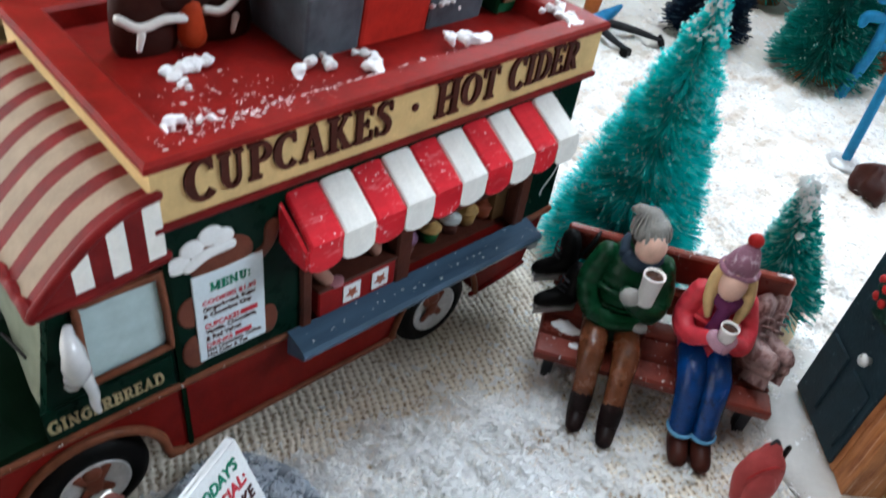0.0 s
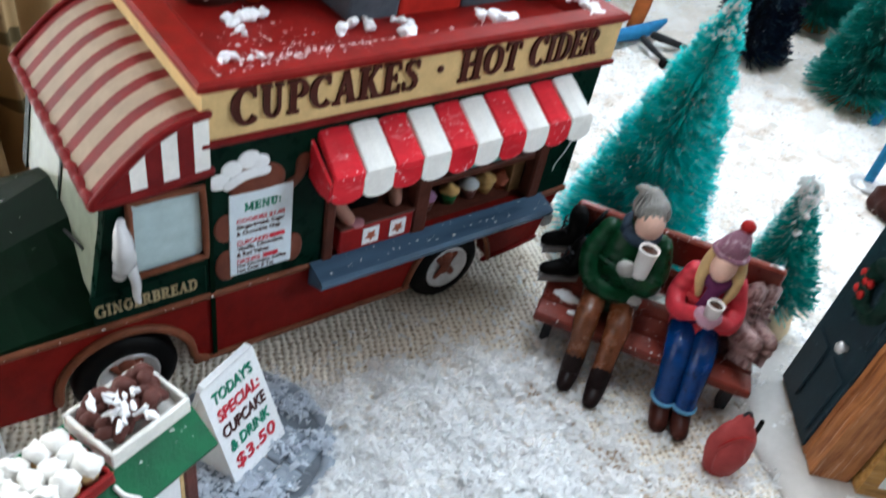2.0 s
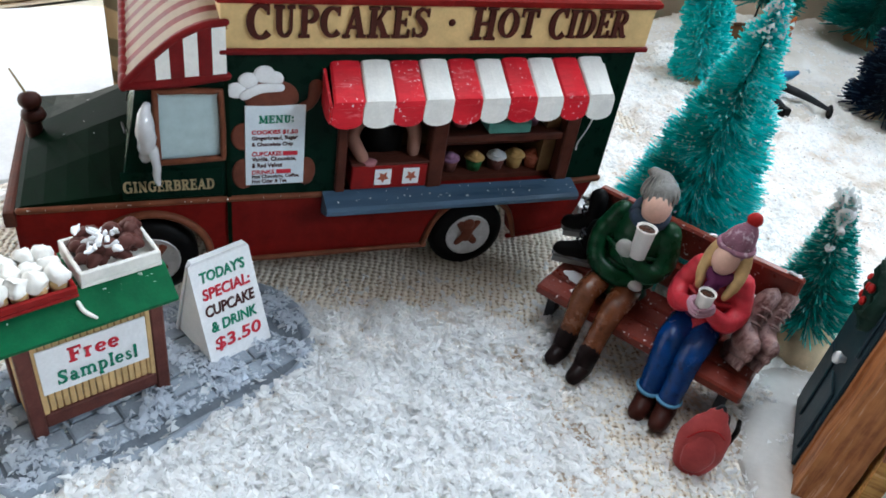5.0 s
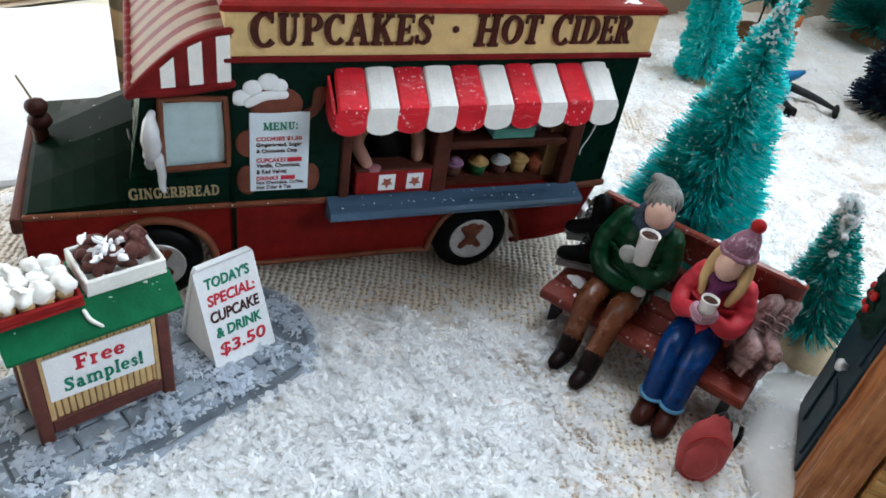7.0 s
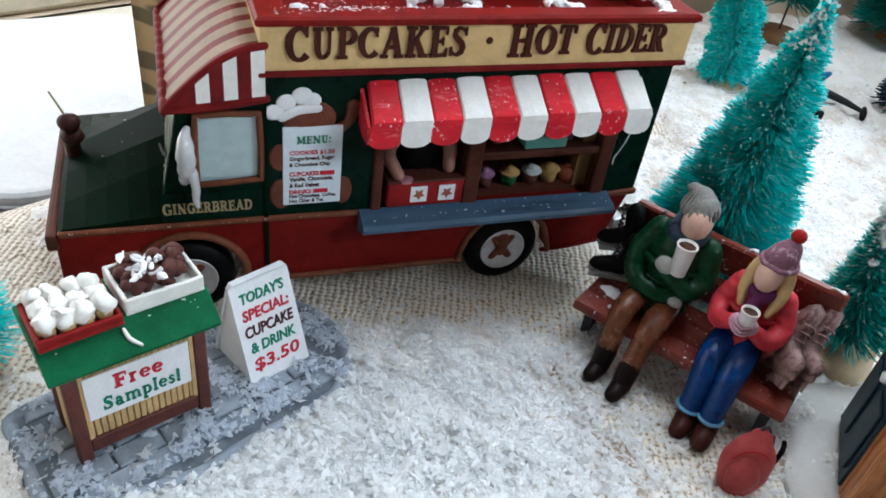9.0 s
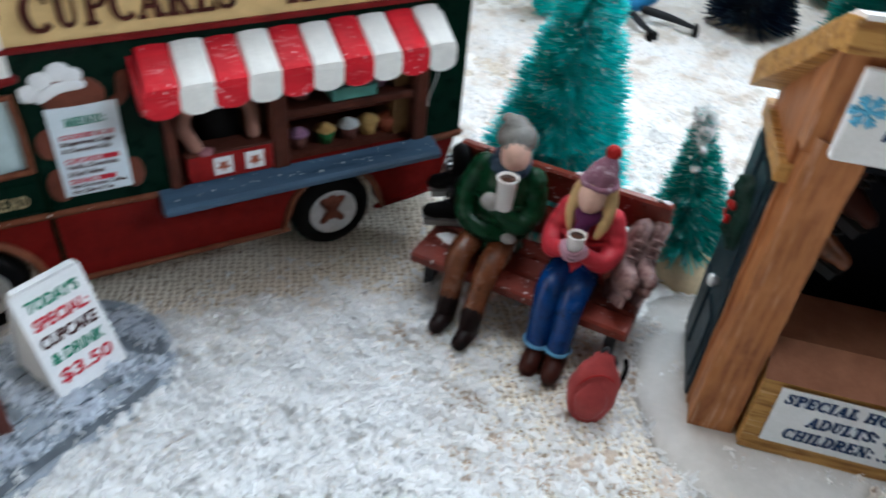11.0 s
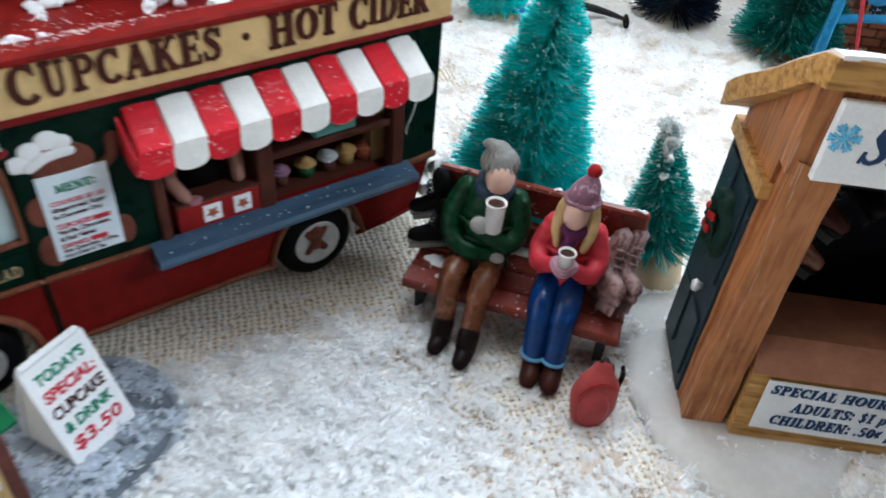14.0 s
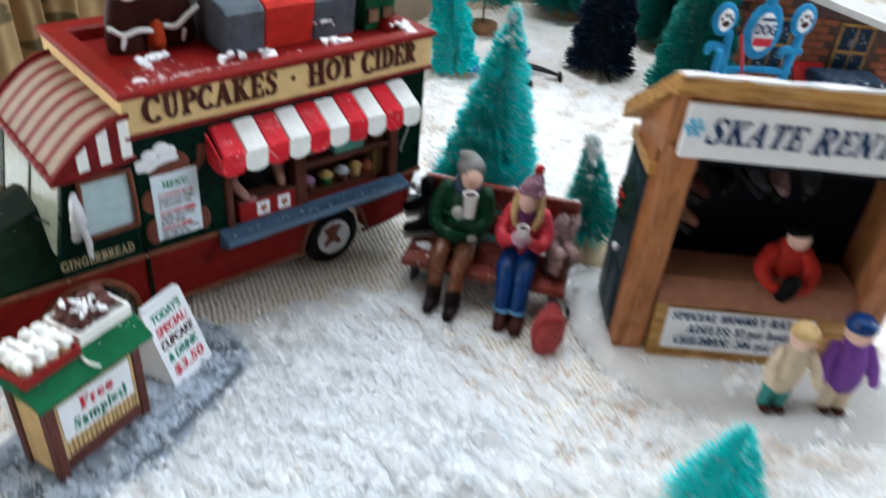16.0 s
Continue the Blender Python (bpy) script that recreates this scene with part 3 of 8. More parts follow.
M["letter_navy"] = flat_gloss("navy_lettering", (0.02, 0.05, 0.13))
M["flake_blue"] = flat_gloss("ice_blue_print", (0.14, 0.50, 0.75))
M["hut_wood"] = wood("honey_brown_carved_wood", (0.38, 0.145, 0.050), (0.21, 0.070, 0.024))
M["hut_edge"] = wood("ochre_carved_wood", (0.4589, 0.2443, 0.0718), (0.24, 0.105, 0.028), along=(0.08, 1, 1))
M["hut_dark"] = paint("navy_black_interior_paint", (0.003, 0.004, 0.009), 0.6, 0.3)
M["hut_brown"] = paint("terracotta_counter_paint", (0.30, 0.13, 0.08), 0.45, 0.2)
M["door_blue"] = paint("slate_teal_door_paint", (0.0123, 0.0261, 0.0358), 0.4, 0.35, wear=(0.10, 0.15, 0.18), wear_at=0.62)
M["snow_base"] = paint("white_plaster_snow", (0.58, 0.56, 0.54), 0.55, 0.12, grain=0.35, wear=(0.62, 0.55, 0.48), wear_at=0.6, scale=60, edge=0.25)
M["wreath"] = paint("dark_wreath_green_paint", (0.005, 0.022, 0.016), 0.5, 0.4, grain=0.6)
M["berry"] = paint("red_bow_paint", (0.3375, 0.015, 0.015), 0.35, 0.2)
M["skin"] = paint("flesh_paint", (0.74, 0.47, 0.38), 0.42, 0.12)
M["coat_green"] = paint("forest_green_coat_paint", (0.0021, 0.0405, 0.0149), 0.28, 0.4, wear=(0.012, 0.10, 0.042), wear_at=0.62, edge=0.2, shine=0.18, quilt=95)
M["coat_pink"] = paint("coral_pink_coat_paint", (0.58, 0.042, 0.060), 0.36, 0.25, wear=(0.72, 0.16, 0.17), wear_at=0.64, shine=0.2, quilt=110)
M["knit_grey"] = paint("grey_knit_paint", (0.24, 0.235, 0.225), 0.55, 0.3, grain=0.7)
M["knit_purple"] = paint("mauve_knit_paint", (0.26, 0.12, 0.17), 0.55, 0.3, grain=0.7, wear=(0.55, 0.42, 0.48), wear_at=0.54)
M["scarf_blue"] = paint("slate_scarf_paint", (0.0315, 0.0525, 0.084), 0.5, 0.3, grain=0.5)
M["scarf_purple"] = paint("purple_scarf_paint", (0.12, 0.025, 0.09), 0.5, 0.3, grain=0.5)
M["hair_blond"] = paint("blond_hair_paint", (0.62, 0.42, 0.20), 0.45, 0.25, grain=0.5)
M["hair_brown"] = paint("brown_hair_paint", (0.0315, 0.0105, 0.007), 0.5, 0.3)
M["trouser_tan"] = paint("tan_trouser_paint", (0.16, 0.052, 0.023), 0.24, 0.4, grain=0.4, wear=(0.05, 0.014, 0.006), wear_at=0.53, shine=0.4, edge=0.2)
M["jeans"] = paint("bright_blue_jeans_paint", (0.0008, 0.036, 0.165), 0.22, 0.4, grain=0.35, wear=(0.0008, 0.010, 0.050), wear_at=0.52, shine=0.32, edge=0.2)
M["jean_hem"] = paint("pale_blue_hem_paint", (0.10, 0.28, 0.46), 0.4, 0.2)
M["boot"] = paint("dark_brown_boot_paint", (0.044, 0.0112, 0.008), 0.36, 0.3)
M["boot_dark"] = paint("near_black_boot_paint", (0.012, 0.006, 0.006), 0.36, 0.3)
M["cup"] = paint("white_cup_paint", (0.78, 0.74, 0.72), 0.35, 0.08)
M["cocoa"] = paint("cocoa_brown_paint", (0.05, 0.018, 0.010), 0.25, 0.2)
M["glove_grey"] = paint("grey_glove_paint", (0.36, 0.35, 0.34), 0.5, 0.2, grain=0.5)
M["glove_pink"] = paint("mauve_glove_paint", (0.52, 0.30, 0.38), 0.5, 0.2, grain=0.5)
M["skate_grey"] = paint("pinkish_grey_skate_paint", (0.30, 0.185, 0.175), 0.30, 0.4, grain=0.7, wear=(0.11, 0.045, 0.04), wear_at=0.48, edge=0.10, shine=0.3)
M["skate_sole"] = paint("grey_worn_sole_paint", (0.22, 0.22, 0.23), 0.4, 0.3, wear=(0.5, 0.5, 0.5), wear_at=0.6)
M["bag"] = paint("rose_red_bag_paint", (0.324, 0.0495, 0.0495), 0.4, 0.22, grain=0.2, wear=(0.30, 0.045, 0.04), wear_at=0.62)
M["sign_blue"] = paint("bright_blue_sign_paint", (0.02, 0.23, 0.46), 0.35, 0.3, wear=(0.01, 0.10, 0.24), wear_at=0.6)
M["brick"] = paint("red_brown_brick_paint", (0.26, 0.085, 0.045), 0.5, 0.35, grain=0.5)
M["mortar"] = paint("dark_mortar_paint", (0.10, 0.06, 0.05), 0.6, 0.3)
M["navy_roof"] = paint("dark_navy_paint", (0.012, 0.028, 0.055), 0.5, 0.4, dust=0.4)
M["cork"] = paint("tan_wooden_foot", (0.66, 0.52, 0.34), 0.6, 0.2, grain=0.4)
M["cork_dark"] = paint("brown_wooden_foot", (0.28, 0.14, 0.07), 0.6, 0.25, grain=0.4)
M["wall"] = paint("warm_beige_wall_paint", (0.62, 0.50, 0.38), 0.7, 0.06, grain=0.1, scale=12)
# Unseen room surfaces, kept dark and brown to hold bounced light low and warm.
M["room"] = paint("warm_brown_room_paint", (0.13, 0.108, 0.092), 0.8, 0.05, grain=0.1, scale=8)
M["sill"] = paint("pale_cream_sill_paint", (0.80, 0.72, 0.58), 0.5, 0.06, scale=30)
M["frame_wood"] = paint("pale_cream_window_frame_paint", (0.80, 0.73, 0.60), 0.45, 0.15, scale=40)
M["cushion"] = paint("white_cotton_cushion", (0.78, 0.80, 0.83), 0.8, 0.08, grain=0.3, scale=60)
M["piping"] = paint("grey_cushion_piping", (0.45, 0.45, 0.47), 0.8, 0.2)
M["table"] = paint("brown_table_wood", (0.20, 0.11, 0.06), 0.5, 0.3, scale=20)
M["purple"] = paint("violet_coat_paint", (0.18, 0.06, 0.30), 0.4, 0.25)
M["cream_coat"] = paint("cream_coat_paint", (0.62, 0.50, 0.36), 0.45, 0.2)
M["teal_leg"] = paint("teal_trouser_paint", (0.04, 0.22, 0.20), 0.42, 0.25)
M["red_coat"] = paint("red_coat_paint", (0.48, 0.030, 0.022), 0.38, 0.25)
M["cyan_blue"] = paint("sky_blue_clothes_paint", (0.02, 0.20, 0.42), 0.4, 0.25)
M["orange"] = paint("orange_brown_clothes_paint", (0.42, 0.11, 0.03), 0.45, 0.25)
M["mint"] = paint("pale_green_card", (0.10, 0.30, 0.26), 0.45, 0.1)
# Cupcake colours are muted: the hatch's shade is put into them.
for key, c in dict(pink=(0.36, 0.15, 0.17), yellow=(0.40, 0.24, 0.09), frost=(0.62, 0.58, 0.52), lilac=(0.22, 0.11, 0.18), cupgreen=(0.015, 0.09, 0.03), choc=(0.105, 0.040, 0.034), terracotta=(0.36, 0.10, 0.06)).items():
    M[key] = paint(key + "_treat_paint", c, 0.42, 0.2)


def glassy(name, colour, rough):
    m, ns, ls, b = mat_nodes(name)
    co = ns.new("ShaderNodeTexCoord").outputs["Object"]
    n1 = noise_tex(ns, ls, co, 260, 4)
    ls.new(ramp(ns, ls, n1.outputs[0], [(0.3, tuple(c * 0.8 for c in colour)), (0.75, colour)]).outputs[0], b.inputs["Base Color"])
    b.inputs["Roughness"].default_value = rough
    b.inputs["Coat Weight"].default_value = 0.5
    b.inputs["Coat Roughness"].default_value = 0.1
    return m


M["pane"] = glassy("milky_window_pane", (0.42, 0.55, 0.57), 0.22)
# Cream dulled to carry the canopy's shade over the windscreen.
M["windscreen"] = glassy("milky_cream_windscreen", (0.30, 0.33, 0.25), 0.25)
M["ice"] = glassy("clear_glue_ice", (0.60, 0.60, 0.62), 0.15)


def bristle(name, colour, dark, tip):
    """Shiny dyed nylon bristles, each a little different, with some frosted."""
    m, ns, ls, b = mat_nodes(name)
    geo = ns.new("ShaderNodeNewGeometry").outputs["Random Per Island"]
    col = ramp(ns, ls, geo, [(0.0, dark), (0.40, colour), (0.80, colour), (0.95, tip)])
    ls.new(col.outputs[0], b.inputs["Base Color"])
    b.inputs["Roughness"].default_value = 0.38
    thin = ns.new("ShaderNodeBsdfTranslucent")
    ls.new(col.outputs[0], thin.inputs["Color"])
    both = ns.new("ShaderNodeMixShader")
    both.inputs[0].default_value = 0.42
    ls.new(b.outputs[0], both.inputs[1])
    ls.new(thin.outputs[0], both.inputs[2])
    ls.new(both.outputs[0], ns["Material Output"].inputs["Surface"])
    return m


M["teal"] = bristle("teal_bristle", (0.0, 0.90, 0.90), (0.0, 0.50, 0.51), (0.40, 0.95, 0.96))
M["teal_small"] = bristle("sea_green_bristle", (0.0, 0.60, 0.56), (0.0, 0.22, 0.20), (0.66, 0.90, 0.89))
M["pine"] = bristle("dark_green_bristle", (0.0, 0.36, 0.31), (0.0, 0.18, 0.16), (0.12, 0.50, 0.46))
M["midnight"] = bristle("midnight_blue_bristle", (0.006, 0.022, 0.060), (0.002, 0.008, 0.024), (0.09, 0.16, 0.24))


def snow_mat(name, colour, rough, shine=0.3, see=0.0):
    """Shredded plastic snow: thin white film, some of it half clear."""
    m, ns, ls, b = mat_nodes(name)
    geo = ns.new("ShaderNodeNewGeometry").outputs["Random Per Island"]
    col = ramp(ns, ls, geo, [(0.0, tuple(c * 0.93 for c in colour)), (0.5, colour), (1.0, tuple(min(0.95, c * 1.08) for c in colour))])
    ls.new(col.outputs[0], b.inputs["Base Color"])
    b.inputs["Roughness"].default_value = rough
    b.inputs["Specular IOR Level"].default_value = shine
    thin = ns.new("ShaderNodeBsdfTranslucent")
    ls.new(col.outputs[0], thin.inputs["Color"])
    both = ns.new("ShaderNodeMixShader")
    both.inputs[0].default_value = 0.62
    ls.new(b.outputs[0], both.inputs[1])
    ls.new(thin.outputs[0], both.inputs[2])
    clear = ns.new("ShaderNodeBsdfTransparent")
    film = ns.new("ShaderNodeMixShader")
    film.inputs[0].default_value = see
    ls.new(both.outputs[0], film.inputs[1])
    ls.new(clear.outputs[0], film.inputs[2])
    ls.new(film.outputs[0], ns["Material Output"].inputs["Surface"])
    return m


M["flakes"] = snow_mat("plastic_snow_flakes", (0.97, 0.97, 0.97), 0.28, 0.5, 0.18)
M["flakes_large"] = snow_mat("large_plastic_snow_flakes", (0.96, 0.97, 0.98), 0.22, 0.5, 0.22)
M["flakes_solid"] = snow_mat("thick_white_snow_crumbs", (0.95, 0.95, 0.96), 0.4, 0.4)
M["flakes_grey"] = snow_mat("bluish_snow_flakes", (0.78, 0.83, 0.90), 0.30, 0.5, 0.25)
M["frost"] = snow_mat("frost_crumbs", (0.80, 0.82, 0.82), 0.6)


def burlap():
    """Cream hessian cloth: crossing threads of uneven weight, with whiter fuzz."""
    m, ns, ls, b = mat_nodes("cream_hessian_cloth")
    co = ns.new("ShaderNodeTexCoord").outputs["Object"]
    wob = noise_tex(ns, ls, co, 90, 3)
    off = ns.new("ShaderNodeVectorMath")
    off.operation = "MULTIPLY_ADD"
    off.inputs[1].default_value = (0.0022, 0.0022, 0)
    ls.new(wob.outputs["Color"], off.inputs[0])
    ls.new(co, off.inputs[2])
    turn = ns.new("ShaderNodeMapping")
    turn.inputs["Rotation"].default_value = (0, 0, radians(45))
    ls.new(off.outputs[0], turn.inputs["Vector"])
    waves = []
    for axis, scale in (("X", 150.0), ("Y", 170.0)):
        w = ns.new("ShaderNodeTexWave")
        w.wave_type, w.bands_direction = "BANDS", axis
        w.inputs["Scale"].default_value, w.inputs["Distortion"].default_value = scale, 2.6
        w.inputs["Detail"].default_value, w.inputs["Detail Scale"].default_value = 2.0, 2.0
        ls.new(turn.outputs[0], w.inputs["Vector"])
        waves.append(w)
    mul = ns.new("ShaderNodeMath")
    mul.operation = "MULTIPLY_ADD"
    mul.inputs[1].default_value = 0.68
    ls.new(waves[0].outputs["Fac"], mul.inputs[0])
    cross = ns.new("ShaderNodeMath")
    cross.operation = "MULTIPLY"
    cross.inputs[1].default_value = 0.32
    ls.new(waves[1].outputs["Fac"], cross.inputs[0])
    ls.new(cross.outputs[0], mul.inputs[2])
    broad = noise_tex(ns, ls, co, 45, 4)
    specks = noise_tex(ns, ls, co, 620, 2, 0.5)
    col = ramp(ns, ls, mul.outputs[0], [(0.0, (0.20, 0.14, 0.09)), (0.14, (0.48, 0.40, 0.31)), (0.40, (0.68, 0.60, 0.50)), (0.85, (0.78, 0.71, 0.62))]).outputs[0]
    col = mixed(ns, ls, ramp(ns, ls, specks.outputs[0], [(0.60, (0, 0, 0)), (0.66, (0.75,) * 3)]).outputs[0], col, (0.17, 0.10, 0.05))
    col = mixed(ns, ls, ramp(ns, ls, broad.outputs[0], [(0.5, (0, 0, 0)), (0.7, (0.5,) * 3)]).outputs[0], col, (0.80, 0.77, 0.72))
    ls.new(col, b.inputs["Base Color"])
    b.inputs["Roughness"].default_value = 0.9
    bump = ns.new("ShaderNodeBump")
    bump.inputs["Strength"].default_value, bump.inputs["Distance"].default_value = 0.9, 0.0006
    ls.new(mul.outputs[0], bump.inputs["Height"])
    ls.new(bump.outputs[0], b.inputs["Normal"])
    return m


M["cloth"] = burlap()


def snow_layer(name="matted_fake_snow", thin=(0.62, 0.52, 0.43), mid=(0.90, 0.865, 0.83), thick=(0.95, 0.945, 0.94)):
    """Matted artificial snow: white with warm thin places that also carry brown shade between flakes, coarse crumb
    relief.
    """
    m, ns, ls, b = mat_nodes(name)
    co = ns.new("ShaderNodeTexCoord").outputs["Object"]
    crumbs = ns.new("ShaderNodeTexVoronoi")
    crumbs.inputs["Scale"].default_value = 420
    ls.new(co, crumbs.inputs["Vector"])
    fine = noise_tex(ns, ls, co, 800, 4, 0.7)
    broad = noise_tex(ns, ls, co, 55, 5, 0.6)
    col = ramp(ns, ls, broad.outputs[0], [(0.32, thin), (0.48, mid), (0.62, thick)]).outputs[0]
    threads = noise_tex(ns, ls, co, 520, 2, 0.5)
    col = mixed(ns, ls, ramp(ns, ls, threads.outputs[0], [(0.67, (0, 0, 0)), (0.70, (0.7,) * 3)]).outputs[0], col, (0.26, 0.16, 0.09))
    ls.new(col, b.inputs["Base Color"])
    b.inputs["Roughness"].default_value = 0.75
    add = ns.new("ShaderNodeMath")
    ls.new(crumbs.outputs["Distance"], add.inputs[0])
    ls.new(fine.outputs[0], add.inputs[1])
    bump = ns.new("ShaderNodeBump")
    bump.inputs["Strength"].default_value, bump.inputs["Distance"].default_value = 0.9, 0.0012
    ls.new(add.outputs[0], bump.inputs["Height"])
    ls.new(bump.outputs[0], b.inputs["Normal"])
    return m


M["snow"] = snow_layer()
M["sparse_shaded_snow"] = snow_layer("sparse_shaded_snow_over_hessian", (0.36, 0.26, 0.18), (0.58, 0.47, 0.38), (0.78, 0.70, 0.64))


def far_dim_snow():
    """Thinner far snow on the cream cloth, its duller beige also painting in the light's falloff."""
    m, ns, ls, b = mat_nodes("dimmed_snow_on_cream_cloth")
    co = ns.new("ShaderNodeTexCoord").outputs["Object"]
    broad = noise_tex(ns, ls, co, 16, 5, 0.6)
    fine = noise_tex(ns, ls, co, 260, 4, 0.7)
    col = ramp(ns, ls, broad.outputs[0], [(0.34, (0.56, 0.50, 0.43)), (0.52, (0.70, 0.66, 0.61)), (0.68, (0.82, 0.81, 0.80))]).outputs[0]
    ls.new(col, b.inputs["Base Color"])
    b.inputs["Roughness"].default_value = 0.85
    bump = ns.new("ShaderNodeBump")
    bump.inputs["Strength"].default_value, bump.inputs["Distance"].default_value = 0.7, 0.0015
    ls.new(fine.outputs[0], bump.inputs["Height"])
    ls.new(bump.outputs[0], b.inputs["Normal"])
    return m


M["far_dim_snow"] = far_dim_snow()


def curtain_mat():
    """Olive-gold curtain with dark brushed leaf marks."""
    m, ns, ls, b = mat_nodes("olive_gold_leaf_curtain")
    co = ns.new("ShaderNodeTexCoord").outputs["Object"]
    bend = ns.new("ShaderNodeMapping")
    bend.inputs["Rotation"].default_value = (0, radians(28), 0)
    bend.inputs["Scale"].default_value = (34, 10, 78)
    ls.new(co, bend.inputs["Vector"])
    leaves = ns.new("ShaderNodeTexVoronoi")
    leaves.inputs["Scale"].default_value = 1.0
    ls.new(bend.outputs[0], leaves.inputs["Vector"])
    tone = noise_tex(ns, ls, co, 10, 3)
    weave = noise_tex(ns, ls, co, 900, 2)
    col = ramp(ns, ls, tone.outputs[0], [(0.35, (0.33, 0.20, 0.085)), (0.65, (0.54, 0.37, 0.18))]).outputs[0]
    col = mixed(ns, ls, ramp(ns, ls, leaves.outputs["Distance"], [(0.30, (0.85,) * 3), (0.36, (0, 0, 0))]).outputs[0], col, (0.07, 0.055, 0.018))
    ls.new(col, b.inputs["Base Color"])
    b.inputs["Roughness"].default_value = 0.75
    bump = ns.new("ShaderNodeBump")
    bump.inputs["Strength"].default_value, bump.inputs["Distance"].default_value = 0.3, 0.0005
    ls.new(weave.outputs[0], bump.inputs["Height"])
    ls.new(bump.outputs[0], b.inputs["Normal"])
    return m


M["curtain"] = curtain_mat()


def day_pane():
    """The bright overcast daylight that fills the window; the added panels glow with it too."""
    m, ns, ls, b = mat_nodes("bright_daylight_backdrop")
    b.inputs["Base Color"].default_value = (0.8, 0.85, 0.9, 1)
    b.inputs["Emission Color"].default_value = (0.93, 0.97, 1.0, 1)
    b.inputs["Emission Strength"].default_value = 1.6
    return m


M["day"] = day_pane()

# ---- the room, the table and its snow ----
def structure(name, bm, material, label, category="", kind="structure"):
    ob = part(name, bm, material)
    ob.matrix_basis = ROOM
    return tagged(ob, label, category, "", kind)


def wall_with_window(bm, s0, s1, y0, y1, z0, z1, a0, a1, b0, b1):
    """A wall slab with one opening right through it."""
    for q in ((s0, a0, z0, z1), (a1, s1, z0, z1), (a0, a1, z0, b0), (a0, a1, b1, z1)):
        box(bm, q[0], q[1], y0, y1, q[2], q[3])
    return bm


structure("wall_north", wall_with_window(begin(), -150, 150, 35, 45, -75, 140, -112, 20, -8, 92), M["wall"], "warm beige plaster wall with a large window opening", "wall")
# South and east walls and the ceiling have openings added for unseen lamps.
bm = begin()
for s0, s1, z0, z1 in ((-150, -37, -75, 140), (97, 150, -75, 140), (-37, 97, -75, 68), (-37, 97, 132, 140)):
    box(bm, s0, s1, -170, -160, z0, z1)
structure("wall_south", bm, M["room"], "unseen warm brown room wall with an opening added for light", "wall")
structure("wall_west", box(begin(), -160, -150, -160, 35, -75, 140), M["room"], "unseen warm brown wall added to close the room", "wall")
bm = begin()
for y0, y1, z0, z1 in ((-160, -72, -75, 140), (-72, 35, -75, 38), (-72, 35, 132, 140)):
    box(bm, 103, 113, y0, y1, z0, z1)
structure("wall_east", bm, M["room"], "unseen warm brown room wall with an opening added for light", "wall")
# Wall top is cut off above view so the added side lamp clears it.
recess = part("wall_recess", box(begin(), 0, 70, 0, 8, -75, 30, bevel=0.4), M["wall"])
recess.matrix_basis = pose(0.14, 0.282, 0, 0, 0, -10)
tagged(recess, "warm beige plaster wall close behind the table, cut off above view", "wall", "", "structure")
structure("floor", box(begin(), -150, 150, -160, 35, -80, -75), M["table"], "brown wooden room floor", "floor")
ceiling_slab = begin()
for s0, s1, y0, y1 in ((-150, -11, -160, 35), (83, 150, -160, 35), (-11, 83, -160, -69), (-11, 83, 25, 35)):
    box(ceiling_slab, s0, s1, y0, y1, 140, 145)
structure("ceiling", ceiling_slab, M["room"], "unseen warm brown ceiling with an opening added for light from above", "ceiling")
structure("backdrop", box(begin(), -140, 60, 60, 61, -40, 130), M["day"], "bright overcast daylight outside the window", "backdrop")
# Three unseen glowing panels, added behind the extra openings.
structure("backdrop_east", box(begin(), 118, 119, -80, 50, 30, 160), M["day"], "unseen glowing panel added outside the side opening", "backdrop")
structure("backdrop_above", box(begin(), -16, 88, -79, 33, 158, 159), M["day"], "unseen glowing panel added above the ceiling opening", "backdrop")
structure("backdrop_south", box(begin(), -45, 105, -181, -180, 60, 200), M["day"], "unseen glowing panel added outside the south opening", "backdrop")

window = tagged(new("window_1"), "cream-painted window frame with bright daylight behind", "window", "", "structure")
window.matrix_basis = ROOM
for name, dims in (("window_sill", (-116, 26, 30, 36, -12, -8)), ("frame_rail", (-112, 20, 36, 41, 88, 92)), ("frame_rail", (-112, 20, 36, 41, -8, -3)),
                   ("frame_stile", (-112, -107, 36.2, 41, -3, 88)), ("frame_stile", (15, 20, 36.2, 41, -3, 88)), ("frame_stile", (-48, -43, 36.2, 41, -3, 88))):
    part(name, box(begin(), *dims, bevel=0.5), M["frame_wood"], window)

# Frames for the two unseen wall openings that were added for light.
for name, x0, x1, y0, y1, z0, z1 in (("window_2", 104, 108, -72, 35, 38, 132), ("window_3", -37, 97, -166, -162, 68, 132)):
    other = tagged(new(name), "unseen cream-painted frame round an opening added for light", "window", "", "structure")
    other.matrix_basis = ROOM
    wide = x1 - x0 > 10
    for k in range(3):
        t = k / 2
        if wide:
            c = x0 + 2 + (x1 - x0 - 4) * t
            part("frame_stile", box(begin(), c - 2, c + 2, y0, y1, z0 + 4, z1 - 4, bevel=0.5), M["frame_wood"], other)
        else:
            c = y0 + 2 + (y1 - y0 - 4) * t
            part("frame_stile", box(begin(), x0, x1, c - 2, c + 2, z0 + 4, z1 - 4, bevel=0.5), M["frame_wood"], other)
    for z in (z0, z1 - 4):
        part("frame_rail", box(begin(), x0, x1, y0, y1, z, z + 4, bevel=0.5), M["frame_wood"], other)

